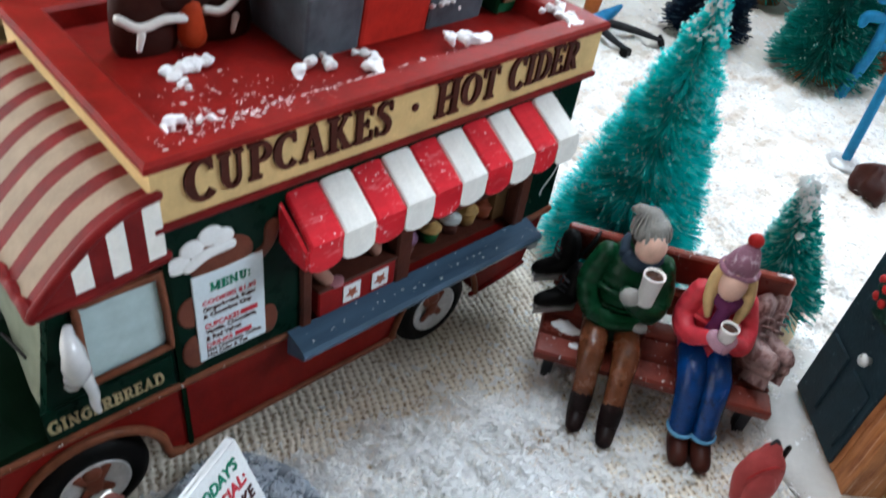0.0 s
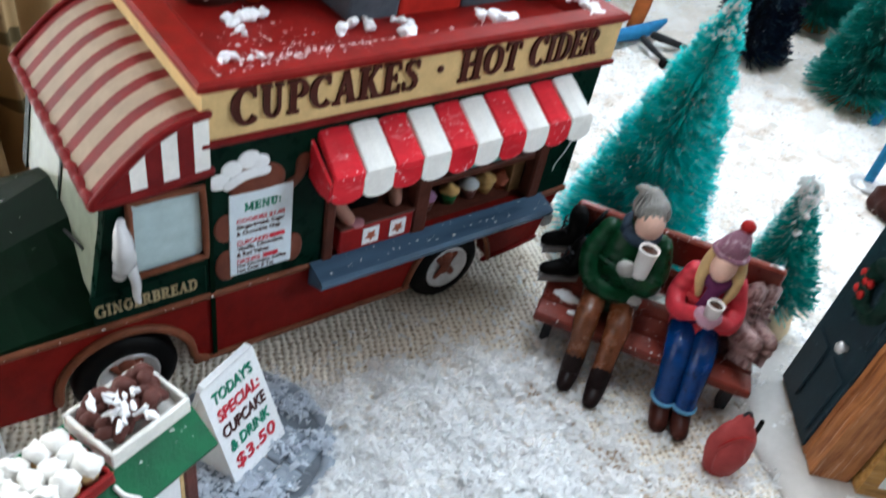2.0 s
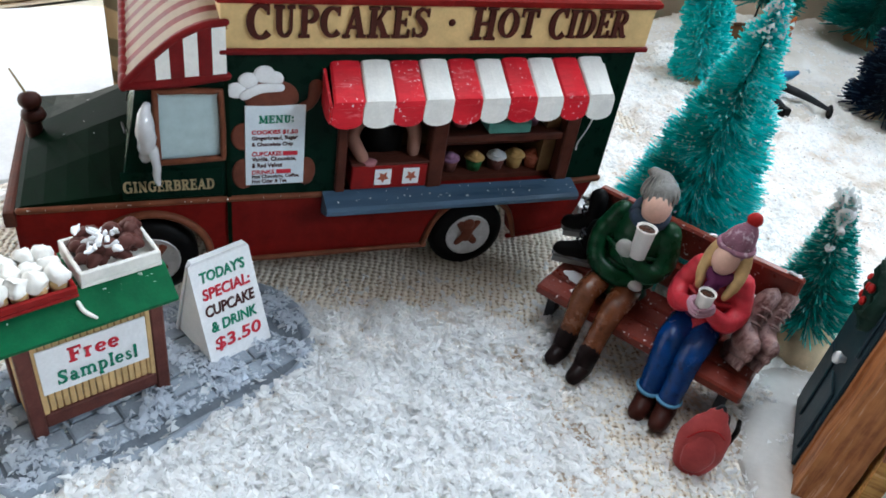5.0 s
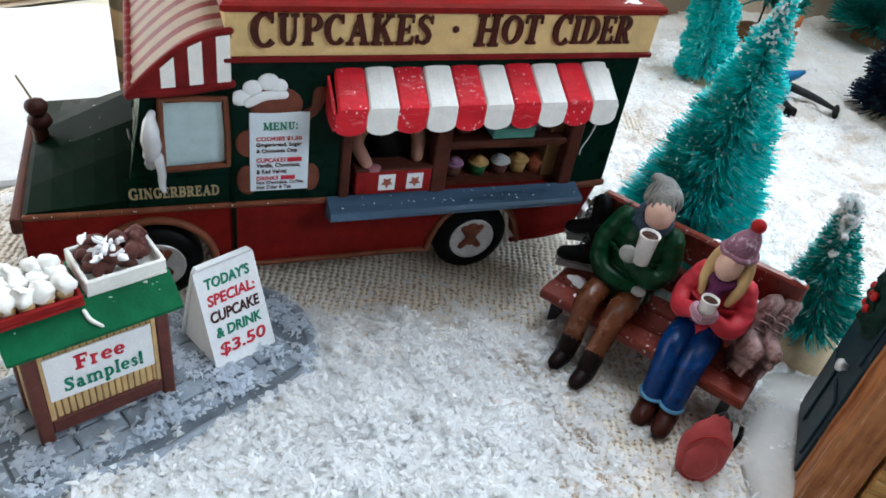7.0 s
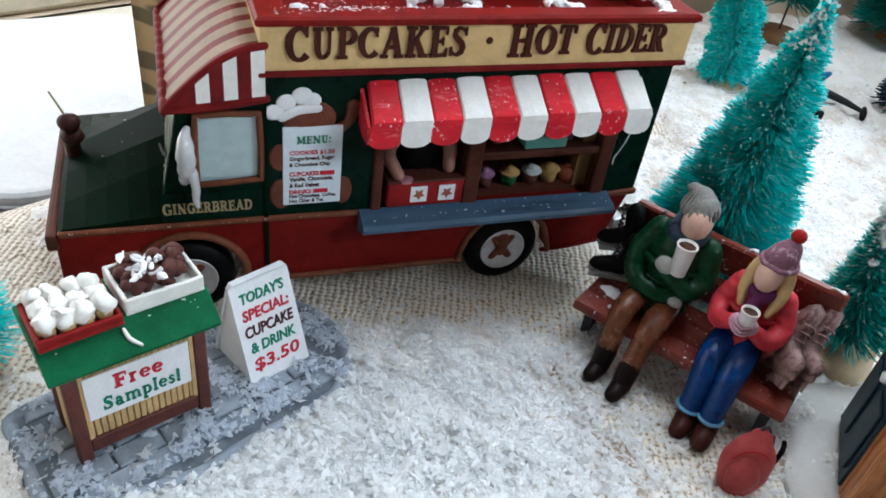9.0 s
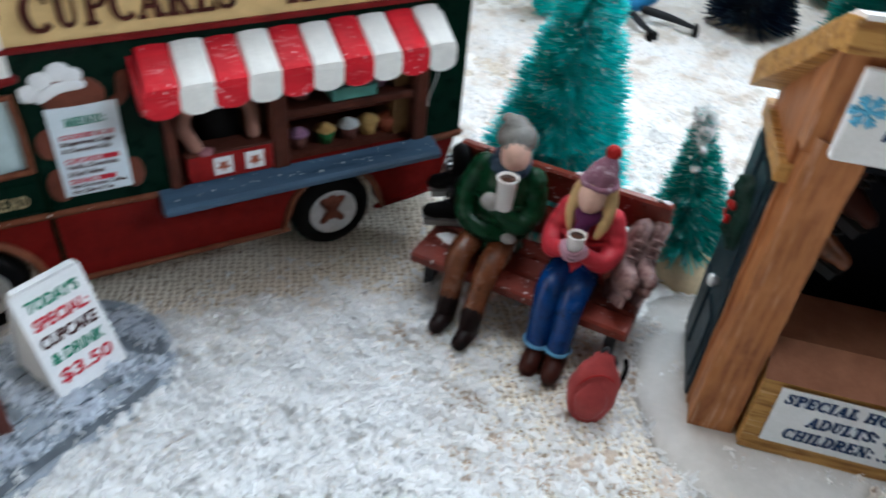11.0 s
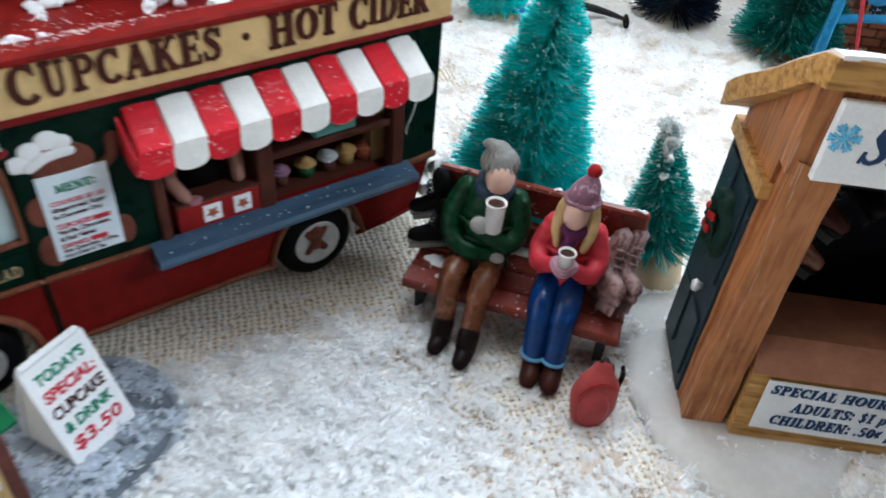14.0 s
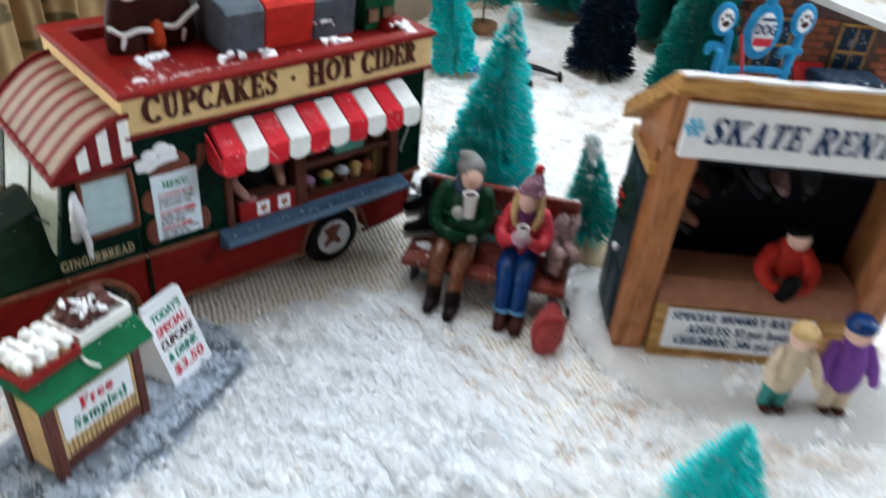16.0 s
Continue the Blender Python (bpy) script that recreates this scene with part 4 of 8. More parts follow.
structure("window_seat", box(begin(), -120, 60, 10.5, 35, -14, -9, bevel=0.3), M["sill"], "pale cream painted window seat beside the table", "window seat")
bm = box(begin(), -4, 10, 0, 23, -9, -6.6)
es = [e for e in bm.edges if abs(e.verts[0].co.z - e.verts[1].co.z) > 1]
bmesh.ops.bevel(bm, geom=es, offset=3.5, segments=6, affect="EDGES", profile=0.5)
es = [e for e in bm.edges if e.verts[0].co.z > -6.7 and e.verts[1].co.z > -6.7 and len(e.link_faces) == 2 and any(abs(f.normal.z) < 0.5 for f in e.link_faces)]
bmesh.ops.bevel(bm, geom=es, offset=0.5, segments=3, affect="EDGES", profile=0.5)
cushion = thing("seat_cushion", 0, 0, 0, 0, "white cotton cushion with grey piping on the window seat", "cushion")
cushion.matrix_basis = pose(-0.085, 0.175, 0, 0, 0, 12)
part("pad", bm, M["cushion"], cushion)
bm = begin()
ring = [(-0.5 - 3.5 * math.cos(a), 3.5 - 3.5 * math.sin(a)) for a in np.linspace(0, math.pi / 2, 7)]
tube(bm, [(-4, 19, -7.4, 0.16)] + [(x, y, -7.4, 0.16) for x, y in ring] + [(6, 0, -7.4, 0.16)], 6, 2)
part("piping", bm, M["piping"], cushion, "grey piping cord")

structure("table", box(begin(), -70, 98, -95, 0, -4, -0.35, bevel=0.4), M["table"], "brown wooden table under the snow cloth", "table")

# curtain: one hanging sheet with deep folds
bm = begin()
loops = []
for k in range(201):
    s = 7.3 + 17.7 * k / 200
    fold = 0.7 * math.sin(s * 2.9) + 0.3 * math.sin(s * 6.1 + 1.0)
    loops.append([(s + 0.3 * math.sin(z * 0.09 + s), 8.9 + fold * (1.0 - 0.15 * math.sin(z * 0.06)) + 0.3 * math.sin(z * 0.17 + s * 0.9), z) for z in range(-60, 92, 3)])
back = [[(x, y + 0.25, z) for x, y, z in loop] for loop in loops]
rings(bm, loops, closed=False, caps=False)
rings(bm, back, closed=False, caps=False)
bmesh.ops.recalc_face_normals(bm, faces=bm.faces)
curtain = part("curtain", bm, M["curtain"])
curtain.matrix_basis = ROOM
tagged(curtain, "olive-gold curtain with dark leaf marks in deep folds", "curtain")


# the cobbled stand's outline, in its own turn
COB = 24.0
outline = [(-1.15, -0.6), (-0.75, -1.25), (0.9, -1.55), (2.0, -1.8), (3.5, -1.7), (5.2, -1.75), (6.3, -1.5), (7.05, -0.85), (7.5, 0.4), (7.45, 1.2), (7.2, 2.0), (6.4, 2.5), (3.0, 2.6), (-0.6, 2.5), (-1.0, 1.9), (-1.1, 0.6)]
outline = [tuple(p) for p in smooth_path(outline + outline[:1], 3)[:-1]]


def in_outline(x, y):
    """Whether a place in the stand's own turn lies on the stand."""
    if not (-1.3 < x < 7.6 and -1.9 < y < 2.7):
        return False
    inner = False
    for i in range(len(outline)):
        (x1, y1), (x2, y2) = outline[i], outline[(i + 1) % len(outline)]
        if (y1 > y) != (y2 > y) and x < (x2 - x1) * (y - y1) / (y2 - y1) + x1:
            inner = not inner
    return inner


def on_stand(x, y):
    c, k = math.cos(radians(COB)), math.sin(radians(COB))
    return in_outline((x + 4.9) * c + (y + 5.0) * k, (y + 5.0) * c - (x + 4.9) * k)


def bare(x, y):
    """How bare of snow the cloth lies: 1 along the near side of the truck, 0 in the open."""
    d = max(0.0, -y) if 0.5 < x < 11.5 else math.hypot(max(0, 0.5 - x, x - 11.5), max(0.0, -y))
    n = noise.noise(V(x * 0.55, y * 0.55, 3.1)) * 1.5 + noise.noise(V(x * 1.6, y * 1.6, 7.7)) * 0.9 + noise.noise(V(x * 4.1, y * 4.1, 1.7)) * 0.5
    edge = -0.5 + 1.9 * min(1, max(0, (x - 0.8) / 6.2))
    truck_side = 1 - min(1, max(0, (d + n - edge) / 1.9)) if y < 3 else 0
    # Snow thinned here partly to darken ground where hut and bench cast shade.
    hut_side = math.exp(-((x - 9.8) ** 2 / 9 + (y + 12.0) ** 2 / 26.0)) * 0.5
    bench_side = math.exp(-((x - 10.4) ** 2 / 9 + (y + 8.0) ** 2 / 22)) * 0.72 + n * 0.16
    under = 1.0 if -5 < x < 12 and 0 < y < 7.5 else 0.0
    left = 0.45 if x < -5.4 and y > -4 else 0.0
    return max(0, min(1, max(truck_side, bench_side, hut_side + n * 0.15, under, left + n * 0.2 if left else 0)))


def sparse(x, y):
    """How thinly the snow is strewn round the bench and before the hut; it also darkens ground in their shade."""
    ragged = 0.5 * noise.noise(V(x * 0.9, y * 0.9, 12)) + 0.35 * noise.noise(V(x * 3.1, y * 3.1, 5)) + 0.2 * noise.noise(V(x * 8, y * 8, 2))
    return math.exp(-((x - 10.0) ** 2 / 13 + (y + 9.0) ** 2 / 26)) + ragged


def cloth_height(x, y):
    return 0.10 * noise.noise(V(x * 0.16, y * 0.16, 0.4)) - 0.08


# the cloth reaches over the whole table
bm = begin()
NS, NQ = 150, 90
grid = []
into = ROOM.copy()
for i in range(NS + 1):
    row = []
    for j in range(NQ + 1):
        s, q = -55 + 150 * i / NS, 80 * j / NQ
        p = into @ V(s * CM, -q * CM, 0) / CM
        row.append(bm.verts.new((s, -q, cloth_height(p.x, p.y) - (0.25 if j == 0 else 0.0))))
    grid.append(row)
for i in range(NS):
    for j in range(NQ):
        bm.faces.new((grid[i][j], grid[i][j + 1], grid[i + 1][j + 1], grid[i + 1][j])).smooth = True
structure("ground", bm, M["cloth"], "cream hessian cloth spread over the table", "ground")


def clear_of_things(x, y):
    """Bare of loose flakes: the truck's and the stand's own footprints."""
    return not (-5.2 < x < 12 and -0.1 < y < 7.6) and not on_stand(x, y)


def snow_height(x, y):
    b = bare(x, y)
    if b > 0.6 or on_stand(x, y):
        return None
    lump = 0.14 + 0.42 * max(0, noise.noise(V(x * 1.05, y * 1.05, 8.5))) + 0.16 * max(0, noise.noise(V(x * 2.3, y * 2.3, 3.5))) + 0.18 * noise.noise(V(x * 0.5, y * 0.5, 1.5)) + 0.13 * noise.noise(V(x * 1.4, y * 1.4, 5.0)) + 0.20 * abs(noise.noise(V(x * 3.6, y * 3.6, 9.0))) + 0.12 * noise.noise(V(x * 6.5, y * 6.5, 4.0))
    return cloth_height(x, y) + (lump + 0.19) * (1 - b / 0.62) - 0.14


def snow_sheet(x0, x1, y0, y1, step):
    bm = begin()
    made = {}
    nx, ny = int((x1 - x0) / step), int((y1 - y0) / step)
    inverse = ROOM.inverted()
    for i in range(nx + 1):
        for j in range(ny + 1):
            x, y = x0 + i * step, y0 + j * step
            l = inverse @ V(x * CM, y * CM, 0)
            if l.y > -0.006:
                continue
            h = snow_height(x, y)
            if h is not None:
                made[i, j] = bm.verts.new((x, y, h))
    for i in range(nx):
        for j in range(ny):
            q = [made.get(k) for k in ((i, j), (i + 1, j), (i + 1, j + 1), (i, j + 1))]
            if all(q):
                bm.faces.new(q).smooth = True
    return bm


bed = snow_sheet(-7, 21, -24, 8.0, 0.12)
for f in bed.faces:
    c = f.calc_center_median()
    # Browner bed for sparse snow, with bench and hut shade in its colour.
    f.material_index = 1 if sparse(c.x, c.y) > 0.45 else 0
tagged(part("snow_bed", bed, [M["snow"], M["sparse_shaded_snow"]]), "matted white fake snow lying over the cloth", "snow", "", "stuff")
field = snow_sheet(12.5, 80, -24, 34, 0.4)
for v in field.verts:
    if v.co.x < 20.6:
        v.co.z -= 0.3
for v in field.verts:
    v.co.z += 0.22 * noise.noise(v.co * 0.55) + 0.14 * noise.noise(v.co * 1.3)
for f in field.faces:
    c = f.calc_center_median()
    # Duller snow with distance stands in for light falling off at the back.
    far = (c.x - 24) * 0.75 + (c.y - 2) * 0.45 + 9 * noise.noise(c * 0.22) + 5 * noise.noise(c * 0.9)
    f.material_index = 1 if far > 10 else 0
tagged(part("snow_field", field, [M["snow"], M["far_dim_snow"]]), "white plastic snow over the cream cloth, painted dimmer and beiger far back", "snow", "", "stuff")


def flakes(name, spots, size, material, label, seed, lift=0.04, tip=0.4):
    """Loose snow: small bent irregular chips, each five-sided with thickness in its bend."""
    rng = np.random.default_rng(seed)
    verts, faces = [], []
    for x, y, z in spots:
        r = size * min(1.9, rng.lognormal(0, 0.45))
        n = int(rng.integers(3, 6))
        tilt = Euler((rng.normal(0, tip), rng.normal(0, tip), rng.uniform(0, 6.28))).to_matrix()
        k0 = len(verts)
        angles = np.sort(rng.uniform(0, 2 * math.pi, n))
        long = rng.uniform(0.55, 1.0)
        for a in angles:
            d = r * rng.uniform(0.6, 1.15)
            p = tilt @ V(d * math.cos(a), d * math.sin(a) * long, rng.normal(0, 0.12) * r)
            verts.append(((x + p.x) * CM, (y + p.y) * CM, (z + lift + abs(p.z) * 0.5 + p.z * 0.5) * CM))
        top = tilt @ V(0, 0, 0.35 * r)
        verts.append(((x + top.x) * CM, (y + top.y) * CM, (z + lift + top.z) * CM))
        for i in range(n):
            faces.append((k0 + i, k0 + (i + 1) % n, k0 + n))
    mesh = bpy.data.meshes.new(name)
    mesh.from_pydata(verts, [], faces)
    mesh.materials.append(material)
    return tagged(new(name, mesh), label, "snow", "", "stuff")


rng = np.random.default_rng(11)
spots = []
while len(spots) < 80000:
    x, y = rng.uniform(-6.5, 16), rng.uniform(-22, 4)
    near = math.exp(-((x - 4) ** 2 / 60 + (y + 8) ** 2 / 50))
    b = bare(x, y)
    if not clear_of_things(x, y) or rng.random() > (0.25 + 0.95 * near) * (1 - 0.93 * b ** 1.2) * (1 - 0.45 * min(1, max(0, sparse(x, y)))):
        continue
    if noise.noise(V(x * 1.1, y * 1.1, 21)) + 0.35 < rng.random() * 0.6:
        continue
    h = snow_height(x, y)
    spots.append((x, y, max(h if h is not None else -1, cloth_height(x, y))))
flakes("snow_flakes", spots, 0.050, M["flakes"], "loose shredded white plastic snow flakes", 5, 0.05, 0.7)
spots = []
while len(spots) < 15000:
    x, y = rng.uniform(-5, 12.5), rng.uniform(-16, 0)
    b = bare(x, y)
    near = math.exp(-((x - 2) ** 2 / 40 + (y + 9) ** 2 / 22))
    if rng.random() < (0.22 + near) * (1 - 0.8 * b) and clear_of_things(x, y):
        h = snow_height(x, y)
        spots.append((x, y, max(h if h is not None else -1, cloth_height(x, y))))
heaps = 0
while heaps < 900:
    x, y = rng.uniform(-4.5, 10.5), rng.uniform(-15, -2)
    near = math.exp(-((x - 2.5) ** 2 / 36 + (y + 8.5) ** 2 / 26))
    if rng.random() > (0.12 + near) * (1 - 0.85 * bare(x, y)):
        continue
    heaps += 1
    wide, tall = rng.uniform(0.08, 0.24), rng.uniform(0.10, 0.34)
    for _ in range(int(rng.integers(8, 26))):
        dx, dy = rng.normal(0, wide, 2)
        h = snow_height(x + dx, y + dy)
        ground = max(h if h is not None else -1, cloth_height(x + dx, y + dy))
        spots.append((x + dx, y + dy, ground + tall * math.exp(-(dx * dx + dy * dy) / (2 * wide * wide)) * rng.uniform(0.3, 1)))
flakes("large_snow_flakes", spots, 0.125, M["flakes_large"], "larger curled white plastic snow flakes", 6, 0.10, 0.65)


def crumbs_of_snow(name, spots, size, material, label, seed):
    """Clotted snow: knobbly lumps of twenty facets."""
    rng = np.random.default_rng(seed)
    g = (1 + 5 ** 0.5) / 2
    ico = np.array([(-1, g, 0), (1, g, 0), (-1, -g, 0), (1, -g, 0), (0, -1, g), (0, 1, g), (0, -1, -g), (0, 1, -g), (g, 0, -1), (g, 0, 1), (-g, 0, -1), (-g, 0, 1)]) / 1.9
    tri = ((0, 11, 5), (0, 5, 1), (0, 1, 7), (0, 7, 10), (0, 10, 11), (1, 5, 9), (5, 11, 4), (11, 10, 2), (10, 7, 6), (7, 1, 8), (3, 9, 4), (3, 4, 2), (3, 2, 6), (3, 6, 8), (3, 8, 9), (4, 9, 5), (2, 4, 11), (6, 2, 10), (8, 6, 7), (9, 8, 1))
    verts, faces = [], []
    for x, y, z in spots:
        r = size * min(1.7, rng.lognormal(0, 0.35))
        pts = ico * rng.uniform(0.55, 1.35, (12, 1)) * (rng.uniform(0.7, 1.3), rng.uniform(0.7, 1.3), rng.uniform(0.5, 0.9)) * r
        c, k = math.cos(rng.uniform(0, 6.28)), math.sin(rng.uniform(0, 6.28))
        n = len(verts)
        verts += [((x + px * c - py * k) * CM, (y + px * k + py * c) * CM, (z + pz + 0.35 * r) * CM) for px, py, pz in pts]
        faces += [(a + n, b + n, d + n) for a, b, d in tri]
    mesh = bpy.data.meshes.new(name)
    mesh.from_pydata(verts, [], faces)
    mesh.materials.append(material)
    return tagged(new(name, mesh), label, "snow", "", "stuff")


spots = []
while len(spots) < 9000:
    x, y = rng.uniform(-6, 12.5), rng.uniform(-18, -1)
    near = math.exp(-((x - 3.0) ** 2 / 40 + (y + 8.5) ** 2 / 26))
    if clear_of_things(x, y) and rng.random() < (0.15 + near) * (1 - 0.85 * bare(x, y)) and noise.noise(V(x * 1.4, y * 1.4, 33)) + 0.3 > rng.random() * 0.6:
        h = snow_height(x, y)
        spots.append((x, y, max(h if h is not None else -1, cloth_height(x, y))))
crumbs_of_snow("snow_crumbs", spots, 0.075, M["flakes"], "fluffy clotted crumbs of white plastic snow", 41)
spots = []
while len(spots) < 26000:
    x, y = 12.4 + 30 * rng.random() ** 1.5, rng.uniform(-12, 22)
    l = ROOM.inverted() @ V(x * CM, y * CM, 0)
    if l.y < -0.008 and noise.noise(V(x * 0.7, y * 0.7, 4)) + 0.4 > rng.random():
        h = snow_height(x, y) or 0.0
        spots.append((x, y, h + 0.02))
flakes("far_snow_flakes", spots, 0.10, M["flakes"], "loose white plastic snow flakes behind the bench", 16, 0.05)

# ---- the food truck ----
truck = thing("food_truck", 0, 0, 0, 0, "green and red toy food truck with striped awning", "truck")
L, D, DC = 11.95, 6.95, 6.25   # the van body's length and depth, and the cab's depth
Z_SKIRT, Z_LINE, Z_BAND, Z_ROOF = 1.05, 3.25, 7.68, 9.02
HUB_R, HUB_F, HUB_Z, TYRE = 7.58, -2.15, 1.24, 1.27
OPEN = (3.05, 10.5, 3.35, 6.9)   # the serving hatch: x, x, z, z


def arch(cx, r, n=10):
    """Points of a wheel arch, from its front to its back."""
    return [(cx - r * math.cos(a), HUB_Z + 0.05 + r * math.sin(a)) for a in np.linspace(0.0, math.pi, n)]


def skirt_outline():
    out = [(-5.2, 1.35), (-5.05, 1.1), (-3.85, 1.0)]
    out += [(x, z) for x, z in arch(HUB_F, 1.6) if z > 1.0]
    out += [(-0.5, 1.05), (5.9, Z_SKIRT)]
    out += [(x, z) for x, z in arch(HUB_R, 1.48) if z > 1.0]
    out += [(9.3, 1.12), (11.2, 1.35), (11.75, Z_LINE), (-5.2, Z_LINE)]
    return out


# side skins with their wheel arches, near and far, and the floor pan between
for y0, y1, name in ((0.02, 0.45, "side_skirt"), (DC - 0.45, DC - 0.02, "side_skirt")):
    part(name, prism(begin(), skirt_outline(), y0, y1, "y"), M["red_skirt"], truck, "brick-red painted skirt")
part("floor_pan", box(begin(), -4.9, 11.5, 0.45, DC - 0.45, 2.62, 3.2), M["black"], truck)
part("rear_skirt", prism(begin(), [(11.0, 1.35), (11.2, 1.35), (11.75, Z_LINE), (11.2, Z_LINE)], 0.45, D - 0.45, "y"), M["red_skirt"], truck)
part("front_bumper", box(begin(), -5.40, -4.95, 0.05, DC - 0.05, 1.35, 3.1, bevel=0.12, seg=2), M["red_skirt"], truck, "brick-red front panel")
part("bumper_bar", box(begin(), -5.6, -5.3, -0.05, DC + 0.05, 2.75, 3.25, bevel=0.1, seg=2), M["dark_wood"], truck, "dark brown bumper bar")
part("rear_bumper", box(begin(), 11.6, 12.05, 0.1, D - 0.1, 1.5, 2.0, bevel=0.12, seg=2), M["silver"], truck, "silver rear bumper")


def trim(name, pts, r=0.1, mat="copper"):
    return part(name, tube(begin(), [(x, y, z, r) for x, y, z in pts], 6, 3), M[mat], truck, "copper-brown painted trim")


trim("trim_line", [(-5.2, 0.0, Z_LINE), (-0.1, 0.0, Z_LINE + 0.02), (2.9, 0.0, Z_LINE - 0.02)], 0.10)
trim("trim_line", [(10.6, 0.0, 3.18), (11.2, 0.0, 3.2), (11.85, 0.0, 3.25)], 0.12)
trim("trim_line", [(x, -0.02, z) for x, z in arch(HUB_F, 1.62)] + [(-0.25, -0.02, 1.1)], 0.12)
trim("trim_line", [(5.95, -0.02, 1.08)] + [(x, -0.02, z) for x, z in arch(HUB_R, 1.50)[1:-1]] + [(9.2, -0.02, 1.12)], 0.10)
trim("trim_line", [(-0.5, -0.01, 1.08), (2.5, -0.01, 1.08), (6.05, -0.01, 1.06)], 0.09)
trim("trim_line", [(9.0, -0.01, 1.12), (10.2, -0.01, 1.2), (11.2, -0.01, 1.36)], 0.08, "red_skirt")


def wheel(x, y, face):
    """A black tyre with a rubbed silver hub and a brown cookie badge."""
    tyre = part("wheel", begin(), M["black"], truck)
    bm = lathe(begin(), [(0.74, 0.02), (0.86, -0.03), (1.05, 0.0), (1.2, 0.08), (TYRE, 0.2), (TYRE, 0.55), (1.1, 0.7), (0.5, 0.72)], 32, axis="y", caps=False)
    part("tyre", bm, M["black"], tyre, "black rubber tyre")
    bm = lathe(begin(), [(0.05, 0.16), (0.42, 0.14), (0.60, 0.06), (0.70, 0.02), (0.76, -0.03), (0.78, 0.06), (0.74, 0.2)], 32, axis="y")
    part("rim", bm, M["silver"], tyre, "rubbed silver wheel rim")
    bm = begin()
    tube(bm, [(0, 0.08, -0.12, 0.2), (0, 0.08, 0.15, 0.22)], 10, 3, squash=0.4)
    ball(bm, (0, 0.08, 0.36), (0.22, 0.1, 0.22))
    for a in (-0.7, 0.7, 2.5, 3.8):
        tube(bm, [(0.1 * math.sin(a), 0.08, 0.1 * math.cos(a), 0.14), (0.48 * math.sin(a), 0.08, 0.05 + 0.48 * math.cos(a), 0.12)], 8, 2, squash=0.4)
    part("badge", bm, M["relief_brown"], tyre, "brown cookie-shaped hub badge")
    tyre.matrix_basis = pose(x * CM, y * CM, HUB_Z * CM, 0, 0, 0 if face < 0 else 180)
    return tyre


for x in (HUB_F, HUB_R):
    wheel(x, 0.06, -1)
    wheel(x, DC - 0.06, 1)

# van body: green walls, with the hatch cut right through the near one
for x0, x1, z0, z1 in ((0.0, OPEN[0], Z_LINE, Z_BAND), (OPEN[1], L - 0.1, Z_LINE, Z_BAND), (OPEN[0], OPEN[1], OPEN[3], Z_BAND)):
    part("side_panel", box(begin(), x0, x1, 0.0, 0.3, z0, z1), M["green"], truck, "bottle-green painted side")
part("side_wall", box(begin(), 0.0, L - 0.1, D - 0.3, D, Z_LINE, Z_BAND), M["green"], truck, "bottle-green painted side")
part("rear_wall", box(begin(), L - 0.4, L - 0.1, 0.3, D - 0.3, Z_LINE, Z_BAND), M["green"], truck, "bottle-green painted rear")
part("bulkhead", box(begin(), 0.0, 0.25, 0.3, D - 0.3, Z_LINE, Z_BAND), M["green"], truck)
part("seam", box(begin(), -0.05, 0.06, -0.05, 0.0, 1.15, Z_BAND - 0.8), M["hood_green"], truck)
part("counter_floor", box(begin(), 0.3, L - 0.45, 0.3, D - 0.3, 3.2, 3.42), M["dark_wood"], truck)
part("inner_back", box(begin(), OPEN[0] - 0.2, OPEN[1] + 0.2, 2.3, 2.5, 3.42, Z_BAND), M["inner"], truck, "ochre interior panel with shade in its paint")

# fascia band with its raised words, on all four sides
for d in ((-0.08, L + 0.08, -0.10, 0.25), (-0.08, L + 0.08, D - 0.25, D + 0.10), (-0.08, 0.25, 0.25, D - 0.25), (L - 0.25, L + 0.08, 0.25, D - 0.25)):
    part("fascia", box(begin(), d[0], d[1], d[2], d[3], Z_BAND, Z_ROOF - 0.1), M["tan"], truck, "cream-yellow fascia band")
for z0, z1, y in ((Z_BAND - 0.12, Z_BAND + 0.03, -0.19), (Z_ROOF - 0.19, Z_ROOF - 0.125, -0.16)):
    bm = begin()
    box(bm, -0.16, L + 0.16, y, 0.1, z0, z1, bevel=0.05, seg=2)
    box(bm, -0.16, 0.1, 0.1, D + 0.15, z0, z1, bevel=0.05, seg=2)
    box(bm, L - 0.1, L + 0.16, 0.1, D + 0.15, z0, z1, bevel=0.05, seg=2)
    part("fascia_trim", bm, M["roof_red"] if z1 > 8.5 else M["cab_red"], truck, "dark red fascia edge")
for body, x, w in (("CUPCAKES", 0.51, 4.66), ("HOT", 6.37, 1.95), ("CIDER", 8.68, 2.53)):
    serif_words("lettering", body, truck, M["brown_letter"], (x, -0.11, Z_BAND + 0.32), (1, 0, 0), (0, 0, 1), w, 0.80, 0.05, 0.0, "", (0,))
part("dot", ball(begin(), (5.80, -0.11, Z_BAND + 0.72), (0.10, 0.05, 0.10)), M["brown_letter"], truck)

# roof: a flat red rim round a shallow sunken tray
bm = begin()
rim = 0.95
def inset(k):
    return [(-0.2 + k, -0.22 + k), (L + 0.2 - k, -0.22 + k), (L + 0.2 - k, D + 0.2 - k), (-0.2 + k, D + 0.2 - k)]
